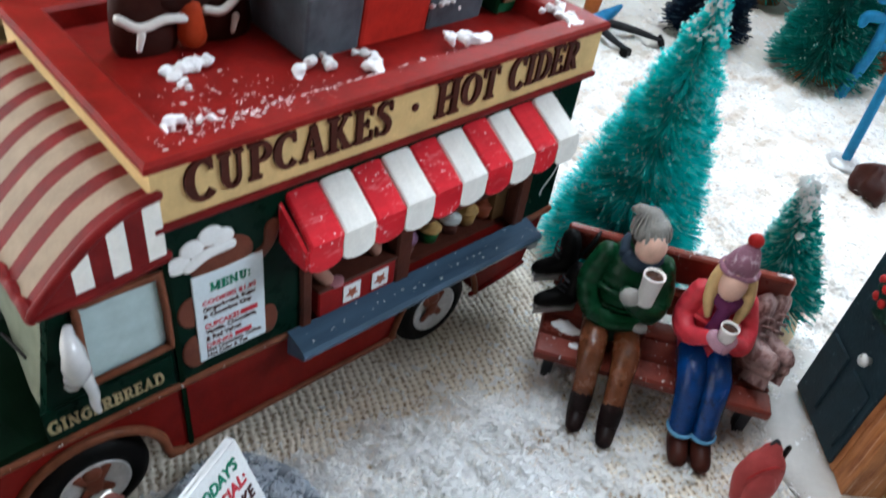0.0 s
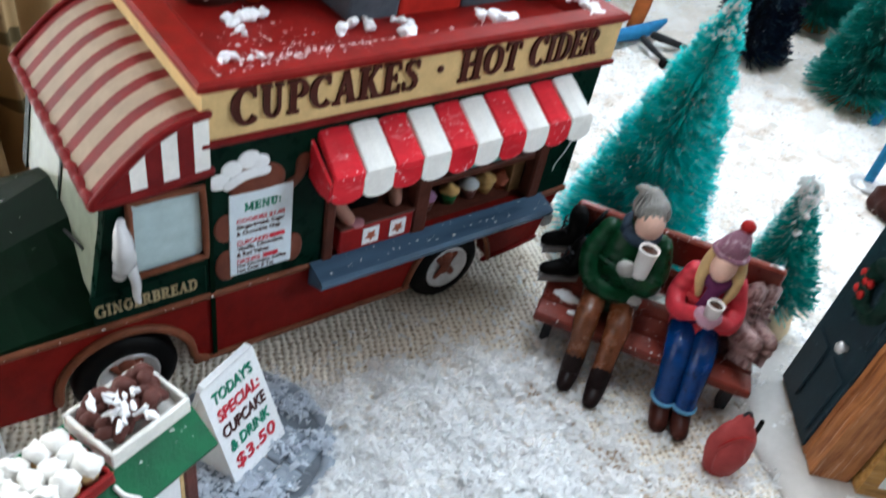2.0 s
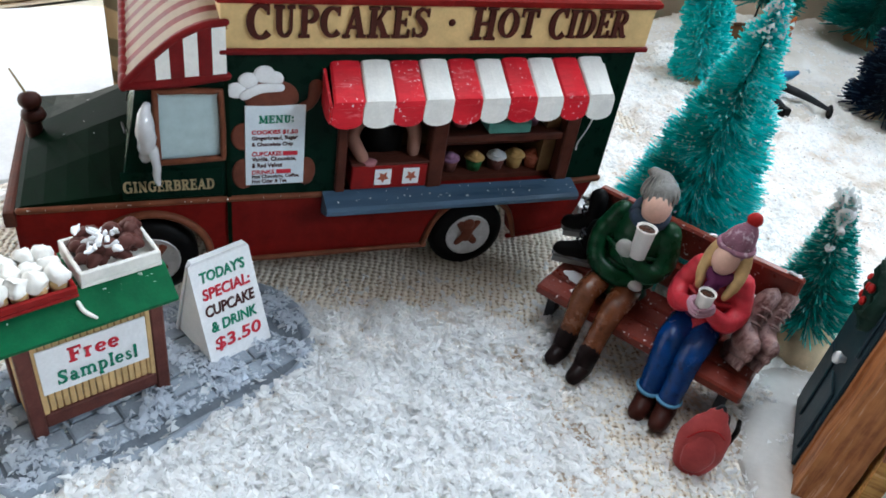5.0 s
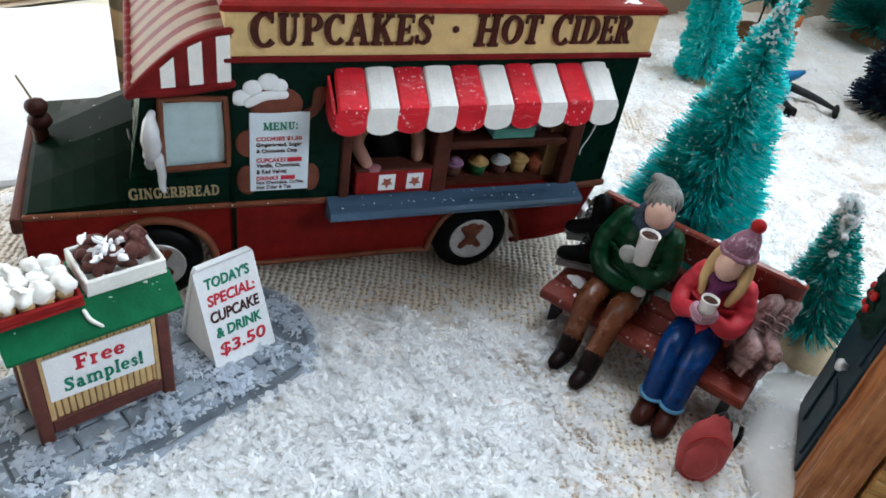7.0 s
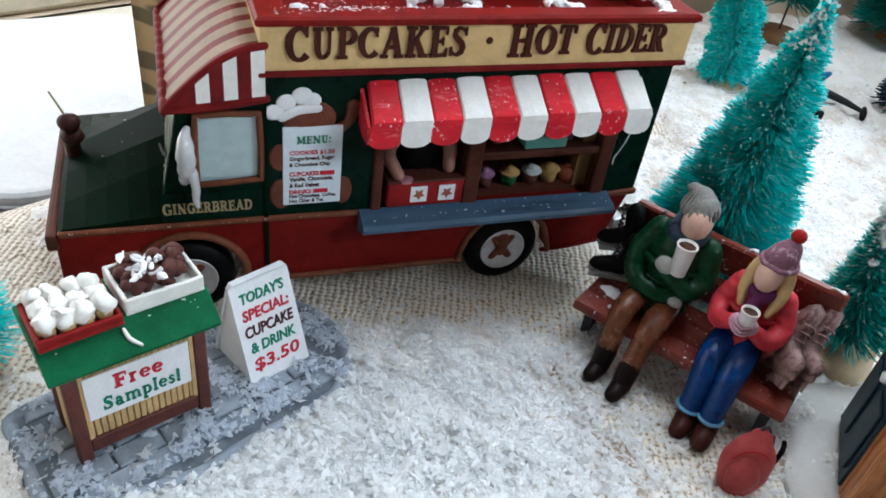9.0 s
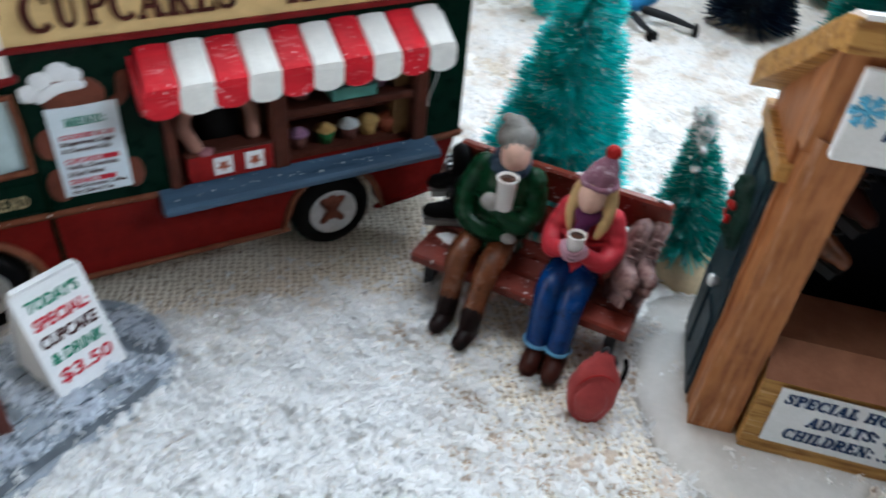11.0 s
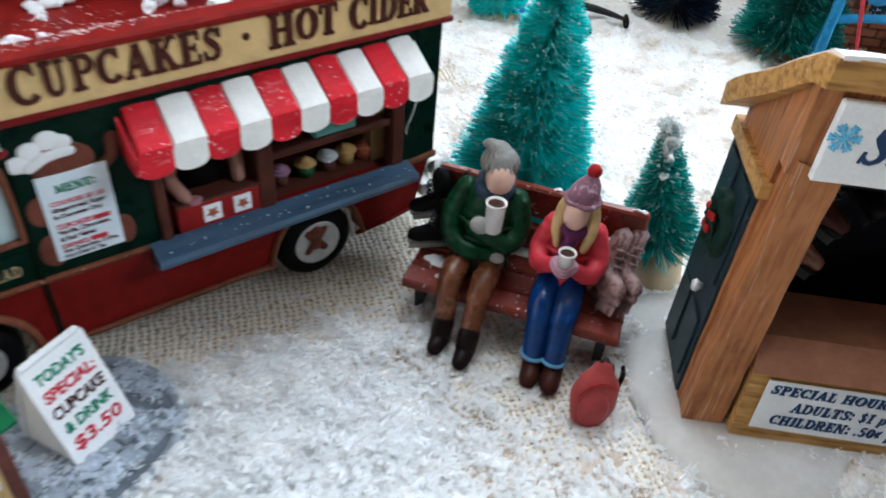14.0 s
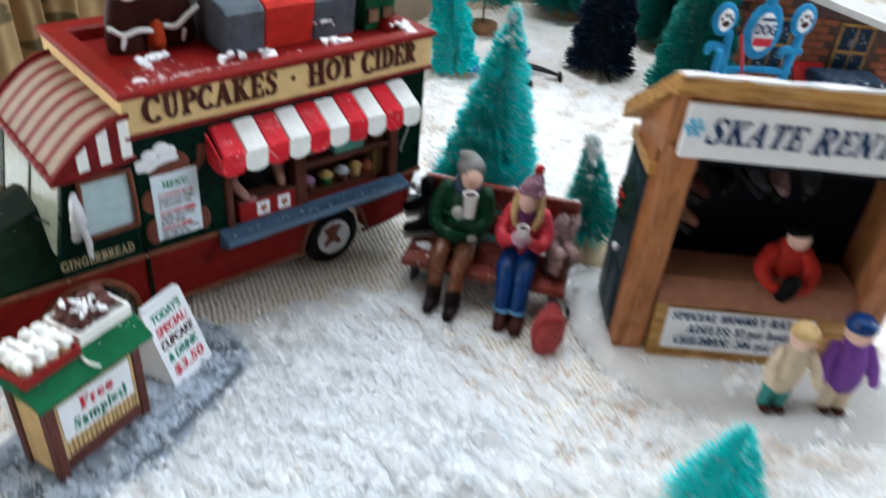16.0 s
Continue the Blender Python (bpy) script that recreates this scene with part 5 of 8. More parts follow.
rings(bm, [[(x, y, z) for x, y in inset(k)] for k, z in ((0.5, Z_ROOF - 0.8), (0.45, Z_ROOF - 0.14), (0.0, Z_ROOF - 0.12), (0.0, Z_ROOF), (0.08, Z_ROOF + 0.07), (0.75, Z_ROOF + 0.02), (0.85, Z_ROOF - 0.05), (1.0, Z_ROOF - 0.42), (1.6, Z_ROOF - 0.46))], smooth=False)
bmesh.ops.recalc_face_normals(bm, faces=bm.faces)
part("roof", bm, M["roof_red"], truck, "red painted roof tray dusted with snow")
ZR = Z_ROOF - 0.46

# hatch: posts, shelves, till tray, goods
post = M["dark_wood"]
for x0, x1 in ((2.95, 3.25), (5.75, 6.25), (10.15, 10.6)):
    part("hatch_post", box(begin(), x0, x1, -0.12, 0.34, 3.3, 6.95, bevel=0.05), post, truck, "dark brown wooden post")
part("hatch_shelf", box(begin(), 6.25, 10.15, -0.02, 0.9, 4.72, 4.95, bevel=0.04), post, truck, "dark brown shelf")
part("hatch_shelf", box(begin(), 6.25, 10.15, 0.6, 2.3, 4.3, 4.5, bevel=0.04), post, truck, "dark brown inner shelf")
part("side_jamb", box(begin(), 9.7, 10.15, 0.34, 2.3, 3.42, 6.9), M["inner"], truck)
bm = begin()
box(bm, 3.42, 5.74, -0.12, 0.5, 3.38, 4.18, bevel=0.04)
part("till_tray", bm, M["tray_red"], truck, "red tray with two printed tickets")
part("tray_rim", box(begin(), 3.38, 5.76, -0.16, 0.55, 4.18, 4.26, bevel=0.03), post, truck)
for x in (4.36, 5.22):
    card = part("ticket", box(begin(), x - 0.25, x + 0.25, -0.155, -0.125, 3.54, 4.06), M["white"], truck, "white ticket")
    part("print", prism(begin(), [(x + 0.19 * math.cos(a) * (1 if i % 2 else 0.5), 3.80 + 0.19 * math.sin(a) * (1 if i % 2 else 0.5)) for i, a in enumerate(np.linspace(0.31, 0.31 + 2 * math.pi, 10, endpoint=False))], -0.172, -0.155, "y"), M["terracotta"], card)
bm = begin()
prism(bm, [(-0.05, 2.62), (-0.72, 2.92), (-0.78, 3.08), (-0.70, 3.18), (-0.05, 3.36)], 2.6, 10.8, "x")
ruffle(bm, 0.02, 2.0)
part("serving_shelf", bm, M["shelf_blue"], truck, "slate-blue painted serving shelf")
for x, z, a, b in ((6.75, 3.42, "lilac", "choc"), (7.6, 3.42, "yellow", "cupgreen"), (8.35, 3.42, "frost", "choc"), (9.0, 3.45, "yellow", "yellow"), (9.65, 3.42, "terracotta", "terracotta"),
                   (6.9, 4.95, "choc", "pink"), (9.3, 4.95, "lilac", "lilac")):
    cake = part("cupcake", begin(), M[a], truck)
    part("case", lathe(begin(), [(0.05, 0), (0.22, 0), (0.30, 0.42), (0.1, 0.44)], 14, centre=(x, 0.7, z)), M[b], cake)
    bm = begin()
    for k in range(3):
        lathe(bm, [(0.05, 0.38 + 0.06 * k), (0.33 - 0.09 * k, 0.40 + 0.06 * k), (0.31 - 0.09 * k, 0.46 + 0.06 * k), (0.05, 0.49 + 0.06 * k)], 14, centre=(x, 0.7, z))
    part("icing", ruffle(bm, 0.03, 5), M[a], cake)
part("goods_box", box(begin(), 7.6, 9.0, 0.05, 0.8, 4.95, 5.35, bevel=0.05), M["mint"], truck, "teal goods box on the shelf")
part("goods", ruffle(ball(begin(), (8.3, 0.4, 5.42), (0.55, 0.3, 0.2)), 0.08, 4), M["choc"], truck)
bm = begin()       # the clerk behind the tray: a plain carved form
tube(bm, [(4.55, 1.0, 3.5, 0.6), (4.55, 1.0, 4.6, 0.66), (4.55, 1.0, 5.6, 0.5)], 12, 4, 0, 0.8)
tube(bm, [(4.0, 0.9, 5.4, 0.22), (3.55, 0.6, 4.8, 0.22), (3.75, 0.1, 4.35, 0.19)], 8, 3, 1)
tube(bm, [(5.1, 0.9, 5.4, 0.22), (5.45, 0.7, 4.9, 0.22), (5.35, 0.3, 4.4, 0.19)], 8, 3, 1)
box(bm, 4.2, 4.85, 0.36, 0.42, 5.2, 5.9, 0.01, 2)
ball(bm, (4.55, 0.95, 6.35), (0.42, 0.42, 0.5), 3)
ball(bm, (3.95, 0.0, 4.22), (0.26, 0.2, 0.1), 4)
part("clerk_figure", bm, [M["black"], M["arm"], M["white"], M["skin"], M["pink"]], truck, "plain carved clerk in a black apron")

# awning: ten curved slats, each its own piece, with a rounded valance
n_slat, ax0, ax1 = 10, 2.62, 10.72
for k in range(n_slat):
    w = (ax1 - ax0) / n_slat
    x0, x1 = ax0 + k * w, ax0 + (k + 1) * w
    flare0, flare1 = x0 + (x0 - 6.7) * 0.03, x1 + (x1 - 6.7) * 0.03
    top = [tuple(p) for p in smooth_path([(0.02, 7.28), (-0.5, 6.97), (-1.0, 6.67), (-1.055, 6.60), (-1.06, 6.45)], 2)]
    proud = 0.015 * math.sin(k * 2.3)
    x0, x1 = x0 + 0.012, x1 - 0.012
    drop = 0.62
    bm = begin()
    loops = []
    for i, (y, z) in enumerate(top):
        t = i / (len(top) - 1)
        a, b = x0 + (flare0 - x0) * t, x1 + (flare1 - x1) * t
        loops.append([(a, y, z - 0.03 + proud), (a + 0.05, y - 0.01, z + 0.01 + proud), ((a + b) / 2, y - 0.03, z + 0.03 + proud), (b - 0.05, y - 0.01, z + 0.01 + proud), (b, y, z - 0.03 + proud), (b, y + 0.08, z - 0.13), ((a + b) / 2, y + 0.08, z - 0.12), (a, y + 0.08, z - 0.13)])
    rings(bm, loops, 0, False)
    edge = [(flare0, 6.5)] + [(flare0 + (flare1 - flare0) * (0.5 - 0.5 * math.cos(a)), 6.5 - drop + 0.22 - 0.22 * math.sin(a)) for a in np.linspace(0, math.pi, 9)] + [(flare1, 6.5)]
    prism(bm, edge, -1.07 - proud, -0.97, "y", bevel=0.02)
    bmesh.ops.recalc_face_normals(bm, faces=bm.faces)
    part("awning_slat", bm, M["awn_red"] if k % 2 == 0 else M["awn_white"], truck)
for x, mat in ((ax0 - 0.12, "awn_red"), (ax1 + 0.12, "awn_white")):
    part("awning_end", prism(begin(), [(0.0, 7.1), (-0.98, 6.5), (-0.98, 6.0), (-0.5, 5.95), (0.0, 6.1)], x - 0.04, x + 0.04, "x"), M[mat], truck)
part("pull_cord", tube(begin(), [(10.35, -1.0, 6.0, 0.022), (10.3, -0.9, 5.5, 0.02), (10.22, -0.75, 5.0, 0.02), (10.26, -0.7, 4.75, 0.022)], 5, 4), M["white"], truck, "thin white cord")

# menu board with a cookie figure behind it
menu = part("menu_board", box(begin(), 0.45, 2.04, -0.06, 0.0, 3.70, 6.12, bevel=0.015), M["label_blue"], truck, "pale blue menu board")
bm = begin()
ball(bm, (1.15, -0.01, 6.32), (0.72, 0.05, 0.52))
for x, z, rx, rz in ((0.42, 5.2, 0.34, 0.42), (0.4, 4.05, 0.32, 0.48), (2.12, 4.05, 0.26, 0.45)):
    ball(bm, (x, -0.005, z), (rx, 0.035, rz))
tube(bm, [(1.95, -0.005, 6.0, 0.17), (2.2, -0.005, 6.2, 0.15), (2.3, -0.005, 6.62, 0.2)], 8, 3, 0, 0.25)
part("cookie_relief", bm, M["relief_brown"], truck, "flat brown cookie shape")
bm = begin()
for x, z, r in ((0.25, 6.55, 0.26), (0.55, 6.82, 0.26), (0.95, 6.98, 0.28), (1.2, 6.85, 0.25)):
    ball(bm, (x, -0.02, z), (r, 0.05, r * 0.85))
tube(bm, [(0.45, -0.05, 6.42, 0.14), (0.85, -0.05, 6.6, 0.14), (1.35, -0.05, 6.62, 0.12)], 8, 4, 0, 0.3)
part("cap_relief", bm, M["white"], truck, "flat white cap shape")
for i, (body, z, h, mat, w) in enumerate((("MENU:", 5.62, 0.22, "letter_green", 0.92), ("COOKIES $1.50", 5.27, 0.14, "letter_red", 1.22), ("Gingerbread, Sugar", 5.08, 0.15, "letter_dark", 1.22), ("& Chocolate Chip", 4.89, 0.15, "letter_dark", 1.1),
                                          ("CUPCAKES", 4.62, 0.14, "letter_red", 0.8), ("Vanilla, Chocolate,", 4.44, 0.15, "letter_dark", 1.2), ("& Red Velvet", 4.26, 0.14, "letter_dark", 0.82),
                                          ("DRINKS", 4.05, 0.13, "letter_red", 0.6), ("Hot Chocolate, Coffee,", 3.90, 0.13, "letter_dark", 1.3), ("Hot Cider & Tea", 3.76, 0.12, "letter_dark", 0.95))):
    x = 1.27 - w / 2 if i == 0 else 0.62
    if i == 0:
        serif_words("menu_line", body, menu, M[mat], (x, -0.066, z), (1, 0, 0), (0, 0, 1), w, h, 0.008)
        continue
    lettering("menu_line", body, menu, M[mat], (x, -0.066, z), (1, 0, 0), (0, 0, 1), w, h, 0.006, 0.026)
for x, z in ((1.45, 4.62), (1.28, 4.05)):
    part("price_bar", box(begin(), x, x + 0.4, -0.072, -0.06, z, z + 0.13), M["letter_red"], menu)

# cab: door, window, canopy, windscreen, hood
bm = begin()
for pts in ([(-2.60, Z_LINE), (0.0, Z_LINE), (0.0, 4.5), (-2.48, 4.5)], [(-2.48, 4.5), (-1.75, 4.5), (-1.75, 6.58), (-2.15, 6.58)], [(-0.1, 4.5), (0.0, 4.5), (0.0, 6.58), (-0.1, 6.58)], [(-2.15, 6.58), (0.0, 6.58), (0.0, 7.2), (-1.75, 7.2)]):
    prism(bm, pts, 0.0, 0.3, "y")
part("cab_side", bm, M["green"], truck, "bottle-green cab side")
part("cab_side", prism(begin(), [(-2.6, Z_LINE), (0, Z_LINE), (0, 7.2), (-1.8, 7.2)], DC - 0.3, DC, "y"), M["green"], truck, "bottle-green cab side")
door = part("cab_door", box(begin(), -2.72, -0.14, -0.06, 0.0, 3.42, 4.30, bevel=0.03), M["green"], truck)
bm = begin()
fr = [(-1.66, 4.55), (-0.28, 4.62), (-0.12, 4.80), (-0.14, 6.38), (-0.30, 6.56), (-1.55, 6.56), (-1.70, 6.40), (-1.74, 4.70)]
tube(bm, [(x, -0.06, z, 0.085) for x, z in fr + fr[:2]], 6, 2, round_ends=False)
part("window_frame", bm, M["copper"], door, "copper-brown window frame")
part("pane", prism(begin(), fr, 0.02, 0.12, "y"), M["pane"], door, "milky pale window pane")
serif_words("lettering", "GINGERBREAD", door, M["gold"], (-2.68, -0.075, 3.68), (1, 0, 0.0), (0, 0, 1), 2.3, 0.32, 0.015, 0.0, "", (0,))
bm = begin()
tube(bm, [(-2.05, -0.05, 4.75, 0.16), (-1.98, -0.35, 5.3, 0.24), (-2.0, -0.45, 5.9, 0.22), (-1.9, -0.2, 6.25, 0.1)], 8, 4)
tube(bm, [(-1.95, -0.32, 5.4, 0.16), (-1.82, -0.38, 4.7, 0.13), (-1.80, -0.36, 4.1, 0.09)], 8, 4)
part("side_mirror", ruffle(bm, 0.06, 3), M["ice"], truck, "side mirror coated in icy glue")

# windscreen between canopy and hood
wx0, wx1, wz0, wz1 = -2.62, -2.02, 4.0, 6.9
bm = begin()
prism(bm, [(wx0, wz0), (wx0 + 0.2, wz0), (wx1 + 0.2, wz1), (wx1, wz1)], 0.35, DC - 0.35, "y")
part("windscreen", bm, M["windscreen"], truck, "milky cream windscreen")
for y0, y1 in ((-0.02, 0.30), (2.98, 3.14), (DC - 0.38, DC + 0.02)):
    part("windscreen_pillar", prism(begin(), [(wx0 - 0.06, wz0 - 0.1), (wx0 + 0.3, wz0 - 0.1), (wx1 + 0.22, 6.55), (wx1 - 0.10, 6.55)], y0, y1, "y"), M["green"], truck)
part("wiper", tube(begin(), [(wx0 - 0.08, 3.0, 4.3, 0.04), (wx0 + 0.05, 1.5, 4.75, 0.04), (wx0 + 0.1, 0.9, 4.9, 0.03)], 5, 2), M["black"], truck)

# hood: a raised middle with sloping shoulders, lower at the nose
back_sec = [(0.0, 3.3), (0.02, 3.62), (1.5, 4.35), (2.3, 4.78), (DC - 2.3, 4.86), (DC - 1.4, 4.55), (DC - 0.02, 3.55), (DC, 3.3)]
nose_sec = [(0.0, 3.2), (0.02, 3.38), (1.2, 3.44), (2.6, 3.52), (DC - 2.3, 3.56), (DC - 1.2, 3.46), (DC - 0.02, 3.38), (DC, 3.2)]
bm = begin()
loops = []
for t in np.linspace(0, 1, 6):
    x = -2.45 + (-5.15 + 2.45) * t
    loops.append([(x, a[0] + (b[0] - a[0]) * t, a[1] + (b[1] - a[1]) * t) for a, b in zip(back_sec, nose_sec)])
loops.append([(-5.3, y, z - 0.12 if z > 3.3 else z) for y, z in nose_sec])
rings(bm, loops, smooth=False)
bmesh.ops.recalc_face_normals(bm, faces=bm.faces)
part("hood", bm, M["hood_green"], truck, "dark green engine hood with sloping shoulders")
bm = begin()
tube(bm, [(-5.0, 3.45, 3.4, 0.22), (-5.0, 3.45, 4.0, 0.22)], 10, 3)
ball(bm, (-4.97, 3.45, 4.2), (0.34, 0.34, 0.25))
ball(bm, (-5.0, 3.45, 4.62), (0.31, 0.31, 0.27))
part("hood_ornament", ruffle(bm, 0.05, 4), M["cookie"], truck, "brown knobbly hood ornament")
part("stick", tube(begin(), [(-5.03, 3.45, 4.8, 0.035), (-5.35, 3.6, 5.5, 0.03)], 5, 2), M["gold"], truck, "thin pale stick")
for y in (1.3, DC - 1.3):
    part("headlight", lathe(begin(), [(0.02, -0.1), (0.42, -0.08), (0.5, 0.0), (0.5, 0.12)], 20, axis="z"), M["silver"], truck).matrix_basis = pose(-5.24 * CM, y * CM, 2.3 * CM, 0, 90, 0)

# canopy over the cab: a bowed sheet, striped from front to back, with a scalloped front and side flaps
nc = 15
CAN = [(0.02, 8.35), (-0.5, 8.25), (-1.1, 7.95), (-1.65, 7.5), (-2.08, 7.08), (-2.36, 6.78)]
for k in range(nc):
    pitch = (DC + 0.2) / ((nc + 1) // 2 * 0.42 + nc // 2 * 0.58)
    y0 = -0.1 + pitch * ((k + 1) // 2 * 0.42 + k // 2 * 0.58)
    y1 = y0 + pitch * (0.42 if k % 2 == 0 else 0.58)
    bm = begin()
    loops = []
    for x, z in smooth_path(CAN, 3):
        loops.append([(x, y0, z), (x, y1, z), (x + 0.06, y1, z - 0.16), (x + 0.06, y0, z - 0.16)])
    rings(bm, loops, 0, False)
    bmesh.ops.recalc_face_normals(bm, faces=bm.faces)
    part("canopy_stripe", bm, M["cab_red"] if k % 2 == 0 else M["cab_cream"], truck)
bm = begin()
tube(bm, [(-2.38, -0.1 + (DC + 0.2) * k / 24, 6.76 + (0.05 if k % 2 else -0.04), 0.12) for k in range(25)], 6, 2)
part("canopy_edge", bm, M["cab_red"], truck, "dark red scalloped canopy edge")
for side_y, nm in ((-0.12, "canopy_flap"), (DC + 0.12, "canopy_flap")):
    for k in range(7):
        t0, t1 = k / 7, (k + 1) / 7
        def top_z(x):
            pts = smooth_path(CAN, 3)
            return float(np.interp(-x, [-p[0] for p in pts], [p[1] for p in pts]))
        x0, x1 = -2.28 + 2.3 * t0, -2.28 + 2.3 * t1
        z0a, z1a = 6.86 + 0.16 * t0, 6.86 + 0.16 * t1
        bm = prism(begin(), [(x0, z0a), (x1, z1a), (x1, max(z1a + 0.1, top_z(x1) - 0.02)), (x0, max(z0a + 0.08, top_z(x0) - 0.02))], side_y - 0.06, side_y + 0.06, "y")
        part(nm, bm, M["awn_white"] if k in (2, 4, 6) else M["cab_red"], truck)
    bm = tube(begin(), [(-2.35, side_y, 6.76, 0.12), (-1.2, side_y - 0.03, 6.84, 0.13), (0.02, side_y, 7.00, 0.12)], 6, 4)
    part("flap_hem", bm, M["cab_red"], truck)
    bm = tube(begin(), [(x, side_y, z + 0.02, 0.10) for x, z in CAN], 6, 3)
    part("canopy_binding", bm, M["cab_red"], truck, "dark red canopy binding")

# ---- on the roof ----
# cookie figure standing at the front of the roof, cut off above the waist as a plain form
bm = begin()
tube(bm, [(2.05, 4.6, ZR + 0.25, 0.75), (2.1, 4.6, ZR + 1.1, 0.72), (2.5, 4.6, ZR + 2.0, 0.85)], 14, 5, 0, 0.6)
tube(bm, [(3.85, 4.6, ZR + 0.25, 0.75), (3.75, 4.6, ZR + 1.1, 0.72), (3.3, 4.6, ZR + 2.0, 0.85)], 14, 5, 0, 0.6)
tube(bm, [(2.9, 4.6, ZR + 1.7, 1.15), (2.9, 4.6, ZR + 3.2, 1.2), (2.9, 4.6, ZR + 4.2, 0.8)], 16, 5, 0, 0.55)
tube(bm, [(2.1, 4.6, ZR + 3.9, 0.5), (1.1, 4.6, ZR + 3.5, 0.5), (0.7, 4.6, ZR + 3.0, 0.5)], 12, 3, 0, 0.7)
tube(bm, [(3.7, 4.6, ZR + 3.9, 0.5), (4.6, 4.6, ZR + 4.3, 0.5), (4.9, 4.6, ZR + 4.9, 0.5)], 12, 3, 0, 0.7)
ball(bm, (2.9, 4.6, ZR + 5.3), (1.1, 0.7, 1.0))
for pts in ([(1.35, 4.1, 1.0), (1.75, 4.05, 0.75), (2.3, 4.02, 0.85), (2.75, 4.1, 0.75)], [(3.25, 4.1, 0.85), (3.6, 4.02, 0.8), (4.0, 4.0, 1.1), (4.45, 4.1, 1.35)],
            [(1.7, 4.05, 2.2), (2.0, 3.98, 1.95), (2.6, 3.93, 2.15), (3.3, 3.93, 2.05), (3.9, 4.0, 2.5)]):
    tube(bm, [(x, y, ZR + z, 0.1) for x, y, z in pts], 7, 5, 1)
for x, z in ((1.75, 0.62), (3.9, 0.6), (1.7, 2.35)):
    tube(bm, [(x, 4.02, ZR + z, 0.09), (x - 0.1, 4.0, ZR + z - 0.3, 0.06)], 6, 2, 1)
part("cookie_figure", bm, [M["cookie"], M["icing"]], truck, "plain brown gingerbread figure with white icing lines")
part("ribbon", tube(begin(), [(2.95, 4.25, ZR + 0.3, 0.34), (2.95, 4.25, ZR + 0.9, 0.26), (2.95, 4.3, ZR + 1.3, 0.12)], 8, 4), M["orange_red"], truck, "orange-red piece between the legs")

# striped barrel roof: grey, red, grey, and a green vent box at its end
BAR = [(2.5, 0.0), (2.3, 1.45), (2.5, 1.66), (4.2, 2.0), (5.7, 1.85), (6.6, 0.95), (6.5, 0.0)]
for x0, x1, mat, grow in ((4.65, 6.2, "grey_blue", 0.0), (6.2, 8.25, "dome_red", 0.03), (8.25, 10.15, "grey_blue", 0.0)):
    bm = begin()
    prism(bm, [(y if z == 0 else y + (y - 4.6) * grow * 0.3, ZR + z * (1 + grow)) for y, z in BAR], x0, x1, "x", bevel=0.10)
    part("roof_section", bm, M[mat], truck, {"grey_blue": "slate-grey roof section", "dome_red": "bright red roof section"}[mat])
bm = box(begin(), 10.55, 12.05, 2.3, 6.2, ZR, ZR + 1.25, bevel=0.05)
vent = part("vent_box", bm, M["vent_green"], truck, "glossy green vent box")
part("vent_lid", prism(begin(), [(2.05, ZR + 1.25), (2.05, ZR + 1.4), (4.2, ZR + 1.95), (6.45, ZR + 1.4), (6.45, ZR + 1.25)], 10.4, 12.25, "x"), M["vent_green"], vent)
for x in (10.9, 11.6):
    grille = part("grille", box(begin(), x - 0.24, x + 0.24, 2.24, 2.3, ZR + 0.35, ZR + 0.9), M["black"], vent)
    for k in range(5):
        part("slat", box(begin(), x - 0.23, x + 0.23, 2.18, 2.25, ZR + 0.38 + 0.1 * k, ZR + 0.44 + 0.1 * k), M["bronze"], grille, "bronze slat")
# Solid black block standing in for the shade in the gap.
part("dark_gap", box(begin(), 10.1, 10.5, 2.9, 6.0, ZR, ZR + 1.1), M["black"], truck)

# sign board behind, on a striped candy pole
bm = begin()
wave = [(5.0 + 6.6 * t, ZR + 1.9 + 0.45 * math.sin(t * 7.5 + 0.2) + 0.5 * math.sin(t * math.pi)) for t in np.linspace(0, 1, 17)]
prism(bm, wave + [(11.6, ZR + 6.0), (5.0, ZR + 6.0)], 5.6, 5.85, "y")
sign = part("sign_board", bm, M["white"], truck, "white sign board with a wavy red edge")
part("border", tube(begin(), [(x, 5.6, z, 0.12) for x, z in wave] + [(11.6, 5.6, ZR + 3.0, 0.12), (11.6, 5.6, ZR + 6.0, 0.12)], 6, 3), M["cab_red"], sign, "dark red wavy border")
serif_words("lettering", "GINGERBREAD", sign, M["letter_dark"], (5.5, 5.58, ZR + 3.25), (1, 0, 0), (0, 0, 1), 5.0, 1.15, 0.03)
serif_words("lettering", "MAN", sign, M["letter_green"], (9.55, 5.58, ZR + 2.55), (1, 0, 0), (0, 0, 1), 1.75, 0.62, 0.03)
pole = part("candy_pole", tube(begin(), [(4.62, 5.2, ZR, 0.30), (4.62, 5.2, ZR + 3, 0.30), (4.62, 5.2, ZR + 6, 0.30)], 12, 4), M["awn_white"], truck, "white candy pole with red bands")
for k in range(7):
    z = ZR + 0.25 + 0.85 * k
    part("band", tube(begin(), [(4.62 + 0.28 * math.cos(a), 5.2 + 0.28 * math.sin(a), z + 0.12 * a, 0.1) for a in np.linspace(-2.6, 0.6, 8)], 6, 2), M["awn_red"], pole)

part("stray_thread", tube(begin(), [(0.9, 4.5, 10.2, 0.018), (0.62, 4.5, 10.75, 0.018), (0.25, 4.55, 11.3, 0.018), (-0.1, 4.6, 11.75, 0.018), (-0.2, 4.6, 12.4, 0.015)], 5, 4), M["gold"], truck, "thin pale loose thread")

